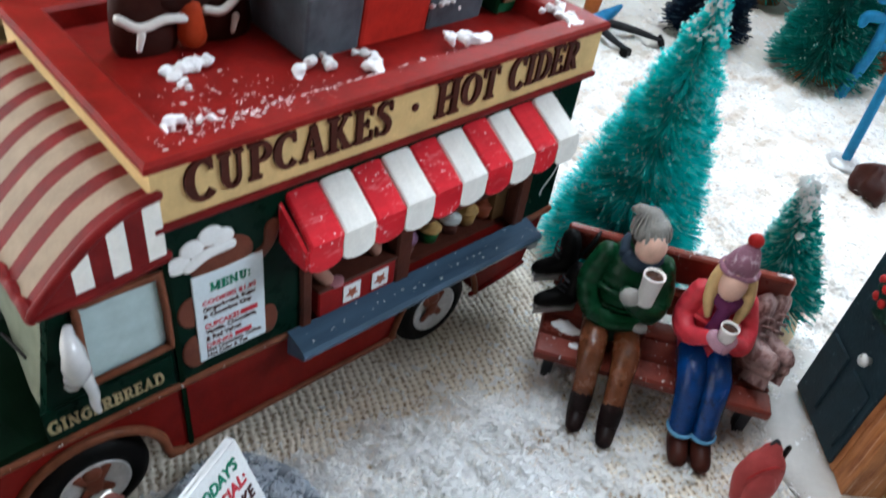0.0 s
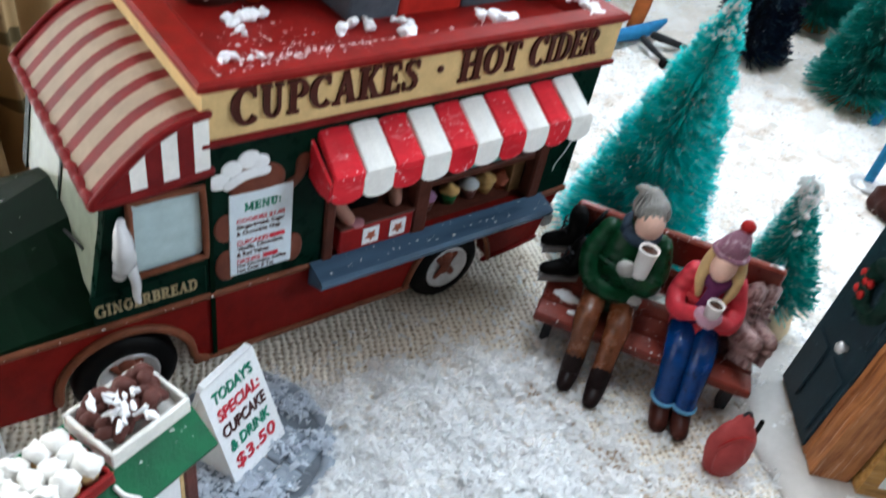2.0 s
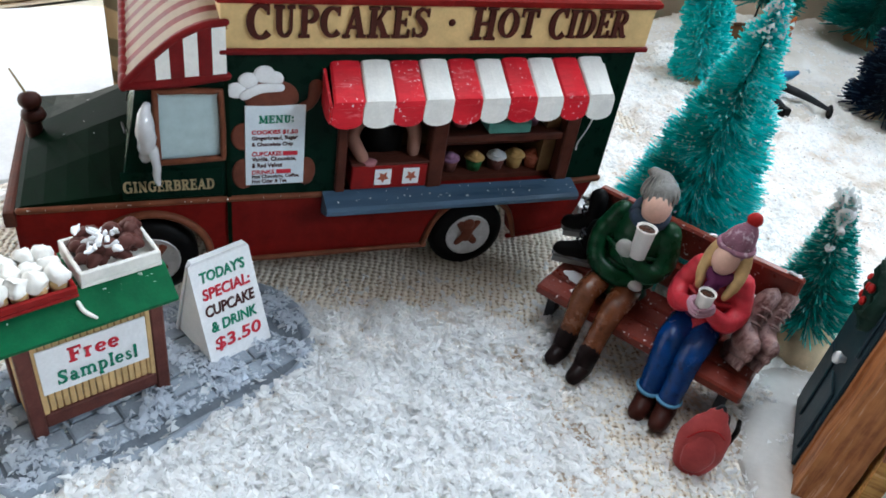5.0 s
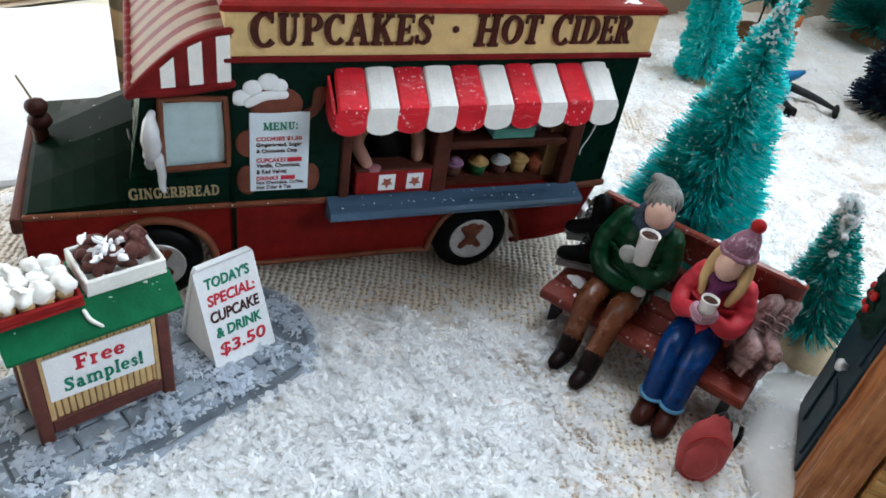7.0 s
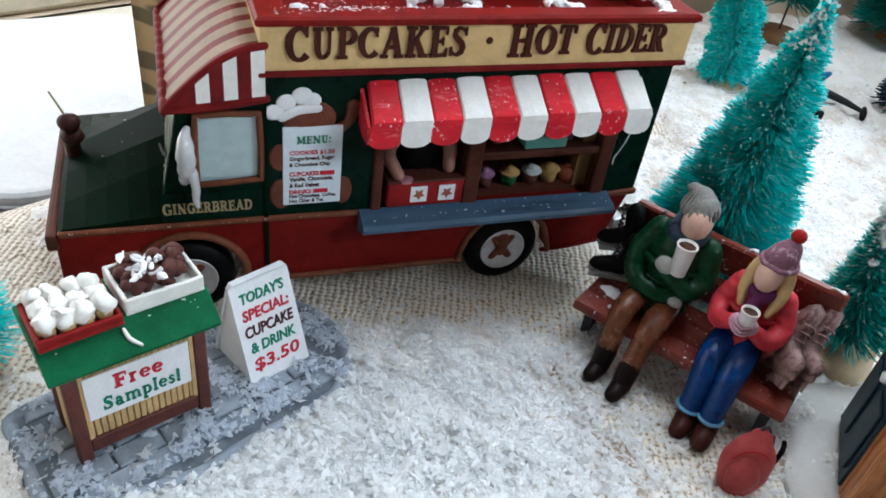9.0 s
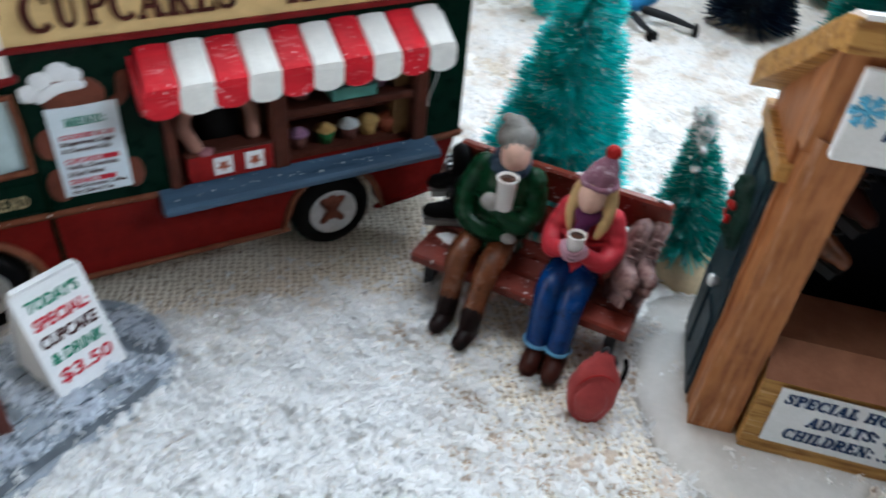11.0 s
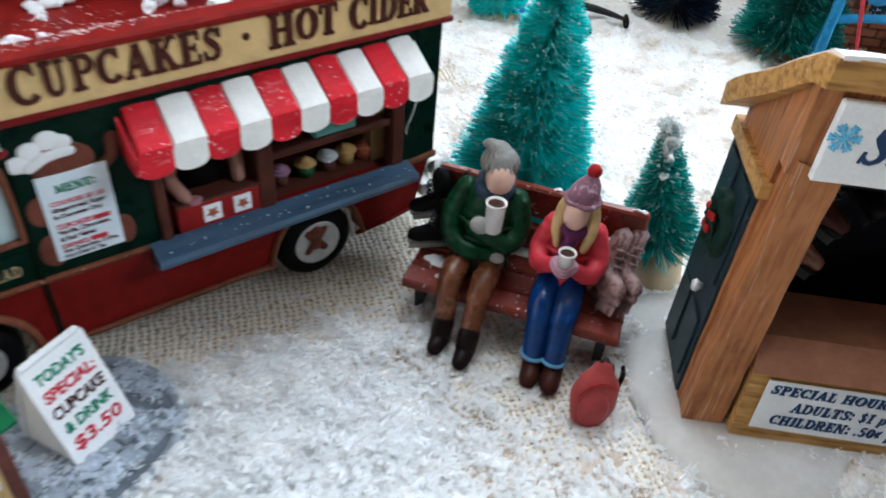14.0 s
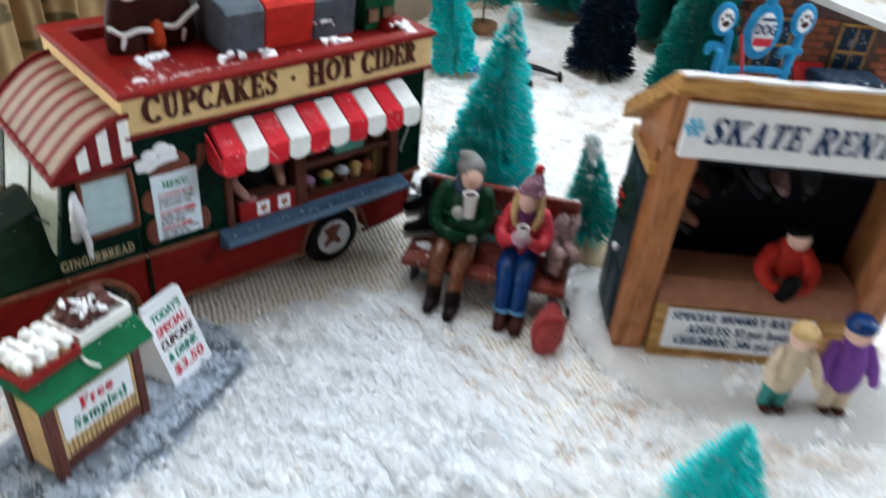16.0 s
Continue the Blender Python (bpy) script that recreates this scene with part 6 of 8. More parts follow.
# snow on the roof: crumbs and small heaps
def heap(name, x, y, z, n, spread, seed, label="lump of glued white snow"):
    r = random.Random(seed)
    bm = begin()
    turn = r.uniform(0, math.pi)
    for k in range(n):
        u = (k + 0.5) / n * 2 - 1
        dx, dy = u * spread * 1.5, r.gauss(0, 0.28) * spread + 0.35 * spread * math.sin(u * 4 + seed)
        q = spread * r.uniform(0.16, 0.34) * (1.15 - 0.5 * abs(u))
        ball(bm, (x + dx * math.cos(turn) - dy * math.sin(turn), y + dx * math.sin(turn) + dy * math.cos(turn), z + q * r.uniform(0.3, 1.1)), (q * r.uniform(0.7, 1.4), q * r.uniform(0.7, 1.4), q * r.uniform(0.6, 1.0)), 0, 10, 7)
    lump = part(name, ruffle(ruffle(bm, spread * 0.16, 3.5, seed), 0.05, 11.0, seed), M["snow_base_white"], truck, label)
    skin = lump.modifiers.new("skin", "REMESH")
    skin.mode, skin.voxel_size = "VOXEL", 0.0004
    return lump


M["snow_base_white"] = paint("glued_white_snow", (0.84, 0.84, 0.86), 0.6, 0.06, grain=0.5)
heap("snow_lump", 0.95, 1.3, ZR + 0.05, 12, 0.43, 1)
heap("snow_lump", 1.55, 0.75, Z_ROOF - 0.15, 5, 0.26, 2)
heap("snow_lump", 2.3, 3.2, ZR, 12, 0.48, 3)
heap("snow_lump", 4.8, 2.2, ZR, 14, 0.50, 4)
heap("snow_lump", 6.0, 1.5, ZR, 12, 0.54, 9)
heap("snow_lump", 8.5, 0.9, Z_ROOF - 0.25, 20, 0.55, 5)
heap("snow_lump", 8.65, 2.4, ZR + 0.6, 8, 0.31, 6)
heap("snow_lump", 11.35, 0.7, Z_ROOF - 0.02, 16, 0.50, 7)
heap("snow_lump", 11.6, 3.0, ZR + 1.62, 5, 0.30, 8)
r9 = np.random.default_rng(3)
pts = []
for _ in range(5600):
    x, y = r9.normal(6.6, 2.9), abs(r9.normal(0.8, 1.1)) + 0.05
    if 0.2 < x < 11.5 and y < 3.2:
        z = Z_ROOF + 0.03 if y < 0.6 else (Z_ROOF - 0.2 if y < 0.8 else ZR)
        pts.append((x, y, z))
flakes("roof_crumbs", pts, 0.052, M["flakes_solid"], "scattered white snow crumbs on the red roof", 8, 0.015)
pts = []
for _ in range(100):
    t = r9.random()
    pts.append((2.7 + 8.0 * r9.random(), 0.0 - 0.5 * t ** 2, 7.32 - 0.3 * t ** 2))
for _ in range(60):
    pts.append((2.7 + 8.0 * r9.random(), -0.15 - 0.5 * r9.random(), 3.27))
for _ in range(16):
    t, y = r9.random(), 1.6 + 4.2 * r9.random()
    pts.append((-2.6 - 2.2 * t, y, 4.80 - 1.15 * t))
for _ in range(40):
    pts.append((-5.0 + 15 * r9.random(), -0.13, 3.32))
flakes("truck_crumbs", pts, 0.035, M["flakes_solid"], "tiny white snow crumbs caught on the truck's ledges", 18, 0.0)

# the casting stands a little higher towards the rear
for ob in truck.children_recursive:
    if ob.type == "MESH" and ob.matrix_basis == Matrix.Identity(4):
        rear = 1.7 if ob.name.startswith("awning") else 1.0
        for v in ob.data.vertices:
            v.co.z += 0.012 * rear * max(0.0, v.co.x) * min(1.0, max(0.0, (v.co.z / CM - 3.6) / 4.0))

# ---- bottle-brush trees ----
def brush_tree(x, y, height, radius, mat, label, foot=0.6, foot_h=0.5, stem=0.5, n=5200, frosted=260, lean=(0, 0), seed=1, taper=1.0, foot_mat="cork", group="bottle-brush trees", tip_frost=0, thick=0.017):
    """A trimmed cone of nylon bristles twisted into a wire, on a wooden foot."""
    tree = thing("bottle_brush_tree", x, y, 0, 0, label, "tree", group, "", lean)
    part("foot", lathe(begin(), [(0.02, 0), (foot, 0), (foot * 1.02, 0.08), (foot * 0.98, foot_h), (0.02, foot_h + 0.01)], 24), M[foot_mat], tree, "round wooden foot")
    part("trunk", tube(begin(), [(0, 0, foot_h * 0.6, 0.07), (0, 0, height * 0.5, 0.07), (0, 0, height, 0.04)], 6, 4), M["iron"], tree, "twisted wire stem")
    r = np.random.default_rng(seed)
    z0 = foot_h + stem
    verts, faces, tips = [], [], []
    for k in range(n):
        t = 1 - math.sqrt(r.uniform(0, 1)) if r.random() < 0.8 else r.uniform(0, 1)
        layer = 0.88 + 0.12 * math.sin(t * 46 + 0.8)
        reach = radius * (1 - t) ** taper * layer * r.uniform(0.84, 1.04) + 0.10
        a = r.uniform(0, 2 * math.pi)
        rise = r.normal(0.12, 0.12) + 0.25 * t
        start = V(0, 0, z0 + (height - z0) * t)
        d = V(math.cos(a), math.sin(a), rise).normalized()
        tip = start + d * reach + V(r.normal(0, 0.05), r.normal(0, 0.05), r.normal(0, 0.05) - 0.06 * reach)
        side = d.orthogonal().normalized() * thick
        up = d.cross(side)
        b = len(verts)
        base = start + d * reach * 0.12
        corners = (side, side * -0.5 + up * 0.86, side * -0.5 - up * 0.86)
        for end, wide in ((base, 0.7), (tip, 0.8)):
            for c in corners:
                verts.append((end + c * wide) * CM)
        faces += [(b, b + 1, b + 4, b + 3), (b + 1, b + 2, b + 5, b + 4), (b + 2, b, b + 3, b + 5), (b + 3, b + 4, b + 5)]
        tips.append(tip)
    mesh = bpy.data.meshes.new("crown")
    mesh.from_pydata(verts, [], faces)
    mesh.materials.append(M[mat])
    crown = new("crown", mesh)
    crown.parent = tree
    tagged(crown, "dense cone of dyed bristles")
    picks = [tips[i] for i in r.choice(n, frosted, replace=False)]
    picks += [V(r.normal(0, 0.12), r.normal(0, 0.12), height - abs(r.normal(0, 0.8)) + 0.1) + V(math.cos(i), math.sin(i), 0) * 0.12 for i in range(tip_frost)]
    bm = begin()
    for p in picks:
        s = r.uniform(0.020, 0.055) * (2.0 if p.z > height - 1.5 and tip_frost else 1.0)
        q = [bm.verts.new(p + V(*v) * s) for v in ((1, 0.2, -0.4), (-0.7, 0.9, -0.3), (-0.4, -1, -0.2), (0.1, 0.1, 1))]
        for f in ((0, 1, 3), (1, 2, 3), (2, 0, 3), (2, 1, 0)):
            bm.faces.new([q[i] for i in f])
    part("frosting", bm, M["frost"], tree, "white frost crumbs on the bristle tips")
    return tree


brush_tree(15.3, -0.7, 10.15, 2.8, "teal", "tall teal bottle-brush tree dusted with frost behind the bench", 1.0, 0.5, 0.2, 18000, 1500, seed=2, taper=0.84, tip_frost=60, lean=(4.2, -0.8), thick=0.021)
snowy = brush_tree(17.0, -6.0, 5.75, 1.4, "teal_small", "small green bottle-brush tree with a thick snowy tip", 0.92, 1.05, 0.45, 5200, 150, seed=3, taper=0.85, tip_frost=300, lean=(-7, -5), thick=0.026)
snow_tip = tube(begin(), [(-0.20, -0.28, 4.55, 0.08), (-0.14, -0.20, 4.85, 0.20), (-0.08, -0.12, 5.25, 0.19), (0.0, -0.02, 5.66, 0.13), (0, 0, 5.82, 0.05)], 16, 6)
for c, s in (((-0.40, -0.30, 4.15), 0.13), ((-0.05, -0.50, 4.25), 0.09), ((-0.62, -0.40, 3.3), 0.08)):
    ball(snow_tip, c, (s, s, s * 0.7), 0, 12, 8)
part("snow_tip", ruffle(ruffle(snow_tip, 0.16, 2.6), 0.08, 8.0), M["snow_base_white"], snowy, "clotted white snow on the tip")
brush_tree(-8.0, -1.2, 5.4, 1.75, "teal", "small teal bottle-brush tree on a round wooden foot", 0.95, 0.9, 0.2, 4200, 200, seed=4, taper=0.8)
brush_tree(8.9, -17.2, 4.1, 1.5, "teal", "small teal bottle-brush tree standing in open snow", 0.8, 0.6, 0.2, 3600, 200, seed=5, taper=0.8)
brush_tree(26.8, 13.8, 11.6, 1.6, "teal", "tall bright teal bottle-brush tree far behind the truck", 1.0, 0.5, 0.1, 8000, 200, seed=6, taper=0.5, thick=0.045, lean=(-7, -7))
brush_tree(34.7, 19.6, 13.5, 2.6, "pine", "dark green bottle-brush tree on a brown wooden foot", 1.2, 0.9, 2.0, 8000, 100, seed=7, taper=0.5, foot_mat="cork_dark", thick=0.045)
brush_tree(44.4, 19.2, 13.0, 3.2, "pine", "dark green bottle-brush tree on a brown wooden foot", 1.3, 0.8, 0.5, 8000, 100, seed=8, taper=0.6, foot_mat="cork_dark", thick=0.045)
brush_tree(36.2, 9.1, 12.6, 2.5, "midnight", "midnight-blue bottle-brush tree with pale frost", 1.3, 0.5, 0.1, 9000, 160, seed=9, taper=0.5, thick=0.045)
brush_tree(37.6, 2.7, 11.5, 2.9, "pine", "frosted dark green bottle-brush tree on a brown foot", 1.5, 0.6, 0.3, 9000, 420, seed=10, taper=0.6, foot_mat="cork_dark", thick=0.04)
brush_tree(45.5, 10.5, 13.0, 2.8, "pine", "dark green bottle-brush tree among others", 1.2, 0.6, 0.3, 6500, 100, seed=12, taper=0.65, foot_mat="cork_dark", thick=0.035)
brush_tree(52.0, 12.0, 15.0, 4.0, "midnight", "midnight-blue bottle-brush tree far back", 1.2, 0.6, 0.2, 6500, 60, seed=13, taper=0.6, thick=0.04)
brush_tree(50.5, 19.0, 14.0, 3.4, "midnight", "midnight-blue bottle-brush tree far back", 1.2, 0.6, 0.2, 3600, 100, seed=14, taper=0.6, thick=0.04)

# ---- the bench and its pair ----
BENCH = (12.95, -4.0, 0, -55.6)
bench = thing("bench", *BENCH, "red-brown wooden toy bench dusted with snow", "bench")
SEAT = 1.42
for k, (y0, y1) in enumerate(((-2.85, -2.05), (-2.0, -1.15), (-1.1, -0.3))):
    part("seat_slat", ruffle(cut_fine(box(begin(), -3.3, 3.25, y0, y1, SEAT - 0.34, SEAT, bevel=0.06), 0.8), 0.02, 2, k), M["bench"], bench)
for z0, z1, y in ((1.75, 2.65, -0.22), (2.78, 3.85, 0.02)):
    part("back_slat", ruffle(cut_fine(box(begin(), -3.2, 3.2, y - 0.17, y + 0.17, z0, z1, bevel=0.07), 0.8), 0.02, 2, z0), M["bench"], bench)
for x in (-2.8, 2.8):
    part("leg", prism(begin(), [(-2.5, 0), (-2.1, 0), (-2.05, 1.1), (-2.55, 1.1)], x - 0.14, x + 0.14, "x"), M["iron"], bench, "dark grey iron leg")
    part("leg", prism(begin(), [(-0.55, 0), (-0.2, 0), (0.12, 3.6), (-0.05, 3.6), (-0.5, 1.1)], x - 0.14, x + 0.14, "x"), M["iron"], bench, "dark grey iron back leg")
r = random.Random(4)
for cx, cy, cz, n in ((-2.55, -1.7, 1.43, 10), (-2.2, -2.3, 1.43, 6), (2.9, 0.02, 3.86, 5), (0.4, 0.02, 3.86, 5)):
    bm = ball(begin(), (cx, cy, cz), (0.04 * n, 0.025 * n if cz < 3 else 0.09, 0.04), 0, 26, 8)
    part("snow_patch", ruffle(ruffle(bm, 0.16, 2.2, n), 0.05, 8), M["snow_base_white"], bench, "patch of glued white snow")
on_bench = pose(BENCH[0] * CM, BENCH[1] * CM, 0, 0, 0, BENCH[3])


def statuette(name, bm, mats, label, m=None, group="seated figurines"):
    ob = part(name, bm, mats)
    ob.matrix_basis = m if m is not None else on_bench @ pose(0, 0, -0.0012)
    return tagged(ob, label, "figurine", group)


def cup_shape(bm, c, r, h, m_cup, m_drink, tilt=None):
    x, y, z = c
    lathe(bm, [(0.02, 0), (r * 0.82, 0), (r, h), (r * 1.08, h + 0.01), (r * 1.06, h + 0.05), (r * 0.92, h + 0.05), (r * 0.84, h - 0.08), (0.02, h - 0.08)], 16, m_cup, c)
    lathe(bm, [(0.02, h - 0.01), (r * 0.86, h - 0.01), (r * 0.84, h - 0.07)], 14, m_drink, c)


# man: green quilted coat, tan trousers, grey knit cap
bm = begin()
MX = -1.32
tube(bm, [(MX, -1.05, 1.75, 0.72), (MX, -1.0, 2.5, 0.86), (MX + 0.02, -0.95, 3.4, 0.92), (MX + 0.05, -0.95, 4.05, 0.74), (MX + 0.08, -1.0, 4.4, 0.42)], 18, 5, 0, 0.82)
for z, rr in ((2.2, 0.86), (2.75, 0.92), (3.3, 0.95)):
    ring = [(MX + rr * 0.98 * math.cos(a), -1.0 + rr * 0.80 * math.sin(a), z, 0.09) for a in np.linspace(0, 2 * math.pi, 13)]
    tube(bm, ring, 6, 2, 0, round_ends=False)
tube(bm, [(MX - 0.72, -0.95, 4.0, 0.36), (MX - 1.0, -1.25, 3.2, 0.36), (MX - 0.75, -1.75, 2.62, 0.32), (MX - 0.1, -1.95, 2.5, 0.28), (MX + 0.5, -1.85, 2.55, 0.22)], 10, 4, 0)
tube(bm, [(MX + 0.78, -0.95, 4.0, 0.36), (MX + 0.98, -1.2, 3.2, 0.36), (MX + 0.75, -1.7, 2.9, 0.32), (MX + 0.2, -1.95, 3.35, 0.26), (MX - 0.05, -2.05, 3.7, 0.2)], 10, 4, 0)
ball(bm, (MX, -1.42, 1.98), (0.90, 0.66, 0.40), 0, 18, 10)
for x, foot, out in ((-0.48, -0.42, 0.0), (0.42, 0.44, 0.25)):
    tube(bm, [(MX + x * 0.9, -1.1, 1.95, 0.42), (MX + x, -2.0, 2.02, 0.40), (MX + x * 1.05, -2.7, 1.92, 0.37), (MX + (x + foot) / 2, -3.05 - out / 2, 1.35, 0.32), (MX + foot, -3.32 - out, 0.80, 0.30)], 12, 5, 1)
    tube(bm, [(MX + foot, -3.30 - out, 0.86, 0.325), (MX + foot, -3.42 - out, 0.6, 0.31), (MX + foot, -3.55 - out, 0.34, 0.29), (MX + foot - 0.03, -3.95 - out, 0.26, 0.24)], 10, 4, 2)
tube(bm, [(MX - 0.3, -1.3, 4.35, 0.2), (MX + 0.1, -1.5, 4.3, 0.22), (MX + 0.5, -1.25, 4.38, 0.2), (MX + 0.3, -0.7, 4.5, 0.2), (MX - 0.25, -0.75, 4.5, 0.2), (MX - 0.3, -1.3, 4.35, 0.2)], 8, 4, 3, round_ends=False)
ball(bm, (MX + 0.24, -1.26, 4.80), (0.42, 0.46, 0.54), 4)
ball(bm, (MX + 0.15, -1.02, 4.92), (0.47, 0.47, 0.46), 5)
tube(bm, [(MX + 0.14, -1.05, 5.10, 0.49), (MX + 0.12, -1.0, 5.28, 0.46), (MX + 0.06, -0.95, 5.42, 0.34)], 16, 4, 6)
tube(bm, [(MX + 0.0, -0.9, 5.46, 0.27), (MX - 0.28, -0.78, 5.50, 0.18), (MX - 0.42, -0.7, 5.44, 0.09)], 10, 3, 6)
for k in range(18):
    a = 2 * math.pi * k / 18
    tube(bm, [(MX + 0.14 + 0.51 * math.cos(a), -1.05 + 0.51 * math.sin(a), 5.06, 0.055), (MX + 0.12 + 0.48 * math.cos(a), -1.0 + 0.48 * math.sin(a), 5.28, 0.05), (MX + 0.04 + 0.24 * math.cos(a), -0.94 + 0.24 * math.sin(a), 5.62, 0.03)], 5, 3, 6)
ball(bm, (MX + 0.05, -2.2, 3.72), (0.3, 0.22, 0.26), 7)
cup_shape(bm, (MX + 0.42, -2.2, 3.66), 0.28, 0.92, 8, 9)
ball(bm, (MX + 0.6, -1.95, 2.55), (0.24, 0.2, 0.17), 7)
statuette("seated_man_figurine", bm, [M["coat_green"], M["trouser_tan"], M["boot_dark"], M["scarf_blue"], M["skin"], M["hair_brown"], M["knit_grey"], M["glove_grey"], M["cup"], M["cocoa"]], "seated figurine in green coat and grey knit cap with white cup")

# woman: coral coat, blue jeans, bobble hat
bm = begin()
WX = 1.25
tube(bm, [(WX, -1.15, 1.75, 0.66), (WX, -1.1, 2.4, 0.74), (WX, -1.05, 3.2, 0.74), (WX, -1.05, 3.7, 0.60), (WX, -1.1, 4.0, 0.34)], 18, 5, 0, 0.85)
for z, rr in ((2.1, 0.74), (2.6, 0.78), (3.1, 0.76)):
    tube(bm, [(WX + rr * math.cos(a), -1.1 + rr * 0.84 * math.sin(a), z, 0.08) for a in np.linspace(0, 2 * math.pi, 13)], 6, 2, 0, round_ends=False)
ball(bm, (WX, -1.55, 2.08), (0.78, 0.70, 0.42), 0, 18, 10)
for sx in (-1, 1):
    tube(bm, [(WX + sx * 0.60, -1.05, 3.65, 0.32), (WX + sx * 0.84, -1.35, 2.95, 0.32), (WX + sx * 0.70, -1.9, 2.75, 0.29), (WX + sx * 0.26, -2.35, 3.18, 0.2)], 10, 4, 0)
    ball(bm, (WX + sx * 0.21, -2.45, 3.32), (0.19, 0.2, 0.22), 7)
    for f in range(3):
        tube(bm, [(WX + sx * 0.30, -2.5, 3.22 + 0.11 * f, 0.06), (WX + sx * 0.16, -2.72, 3.20 + 0.11 * f, 0.055), (WX + sx * 0.04 + 0.03, -2.80, 3.19 + 0.11 * f, 0.05)], 6, 3, 7)
    x = sx * 0.33
    tube(bm, [(WX + x, -1.2, 2.0, 0.42), (WX + x, -2.1, 2.05, 0.42), (WX + x, -2.75, 1.9, 0.40), (WX + x * 0.95 + 0.05, -3.15, 1.2, 0.35), (WX + x * 0.9 + 0.08, -3.4, 0.70, 0.34)], 12, 5, 1, round_ends=True)
    tube(bm, [(WX + x * 0.9 + 0.08 + 0.34 * math.cos(a), -3.4 + 0.34 * math.sin(a), 0.70, 0.06) for a in np.linspace(0, 2 * math.pi, 11)], 6, 2, 2, round_ends=False)
    tube(bm, [(WX + x * 0.9 + 0.08, -3.4, 0.66, 0.29), (WX + x * 0.9 + 0.12, -3.52, 0.36, 0.31), (WX + x * 0.95 + 0.15, -4.08, 0.26, 0.27)], 10, 4, 3)
ball(bm, (WX - 0.04, -1.42, 4.36), (0.37, 0.40, 0.50), 4)
for sx in (-1, 1):
    tube(bm, [(WX + sx * 0.30, -1.1, 4.7, 0.18), (WX + sx * 0.45, -1.25, 4.3, 0.18), (WX + sx * 0.47, -1.5, 3.8, 0.17), (WX + sx * 0.38, -1.7, 3.4, 0.1)], 9, 4, 5)
ball(bm, (WX, -1.1, 4.4), (0.44, 0.40, 0.48), 5)
tube(bm, [(WX + 0.02, -1.15, 4.74, 0.46), (WX + 0.06, -1.1, 4.96, 0.41), (WX + 0.12, -1.0, 5.2, 0.3), (WX + 0.14, -0.95, 5.4, 0.15)], 16, 4, 6)
tube(bm, [(WX + 0.02 + 0.46 * math.cos(a), -1.15 + 0.46 * math.sin(a), 4.72, 0.085) for a in np.linspace(0, 2 * math.pi, 13)], 7, 2, 6, round_ends=False)
ball(bm, (WX + 0.15, -0.92, 5.52), 0.21, 10, 12, 8)
tube(bm, [(WX - 0.25, -1.5, 3.85, 0.16), (WX, -1.68, 3.75, 0.2), (WX + 0.25, -1.5, 3.9, 0.16)], 8, 4, 8)
tube(bm, [(WX - 0.02, -1.72, 3.7, 0.2), (WX - 0.1, -1.82, 3.2, 0.2), (WX - 0.22, -1.75, 2.5, 0.2), (WX - 0.3, -1.7, 2.2, 0.2)], 8, 4, 8)
cup_shape(bm, (WX + 0.03, -2.54, 3.16), 0.235, 0.66, 9, 11)
statuette("seated_woman_figurine", bm, [M["coat_pink"], M["jeans"], M["jean_hem"], M["boot"], M["skin"], M["hair_blond"], M["knit_purple"], M["glove_pink"], M["scarf_purple"], M["cup"], M["berry"], M["cocoa"]], "seated figurine in coral coat and bobble hat with white cup")


def skate(name, mats, m, label, group):
    """An ice skate: shaft, foot, sole and blade, with laces."""
    ob = thing(name, 0, 0, 0, 0, label, "ice skate", group)
    bm = begin()
    tube(bm, [(0, 0.25, 1.25, 0.30), (0, 0.22, 0.7, 0.30), (0, 0.05, 0.38, 0.32), (0, -0.45, 0.28, 0.26), (0, -0.72, 0.24, 0.2)], 12, 4)
    part("boot", ruffle(ruffle(bm, 0.05, 2.5), 0.03, 6), mats[0], ob)
    part("sole", tube(begin(), [(0, 0.32, 0.03, 0.15), (0, -0.2, 0.03, 0.13), (0, -0.78, 0.05, 0.13)], 8, 3), mats[1], ob, "pale worn sole")
    part("blade", box(begin(), -0.03, 0.03, -0.85, 0.45, -0.28, -0.02, bevel=0.01), mats[3], ob, "steel blade")
    bm = begin()
    for k in range(4):
        z = 0.5 + 0.18 * k
        tube(bm, [(-0.18, -0.08 - 0.03 * (3 - k), z, 0.035), (0.0, -0.18 - 0.04 * (3 - k), z + 0.03, 0.035), (0.18, -0.08 - 0.03 * (3 - k), z, 0.035)], 5, 2)
    part("laces", bm, mats[2], ob)
    ob.matrix_basis = m
    return ob


skate("ice_skate", (M["black"], M["skate_sole"], M["iron"], M["silver"]), on_bench @ pose(-0.0285, -0.0105, 0.0172, 0, 0, -62), "black ice skate resting on the bench end", "black skates")
skate("ice_skate", (M["black"], M["skate_sole"], M["iron"], M["silver"]), on_bench @ pose(-0.0305, -0.0035, 0.0235, 12, 0, -72), "black ice skate hung by its laces on the backrest", "black skates")
solo("skate_strap", tube(begin(), [(-2.75, -0.35, 2.9, 0.06), (-2.45, -0.32, 3.6, 0.07), (-2.3, 0.0, 3.8, 0.07), (-2.2, 0.2, 3.5, 0.06)], 6, 3), M["black"], 0, 0, 0, 0, "black laces slung over the bench back", "laces").matrix_basis = on_bench
shaft = V(0.17, 0.58, 0.79).normalized()
toe = V(0.45, -0.65, 0.38)
toe = (toe - shaft * toe.dot(shaft)).normalized()
leaning = Matrix((toe.cross(shaft) * -1, toe * -1, shaft)).transposed().to_4x4()
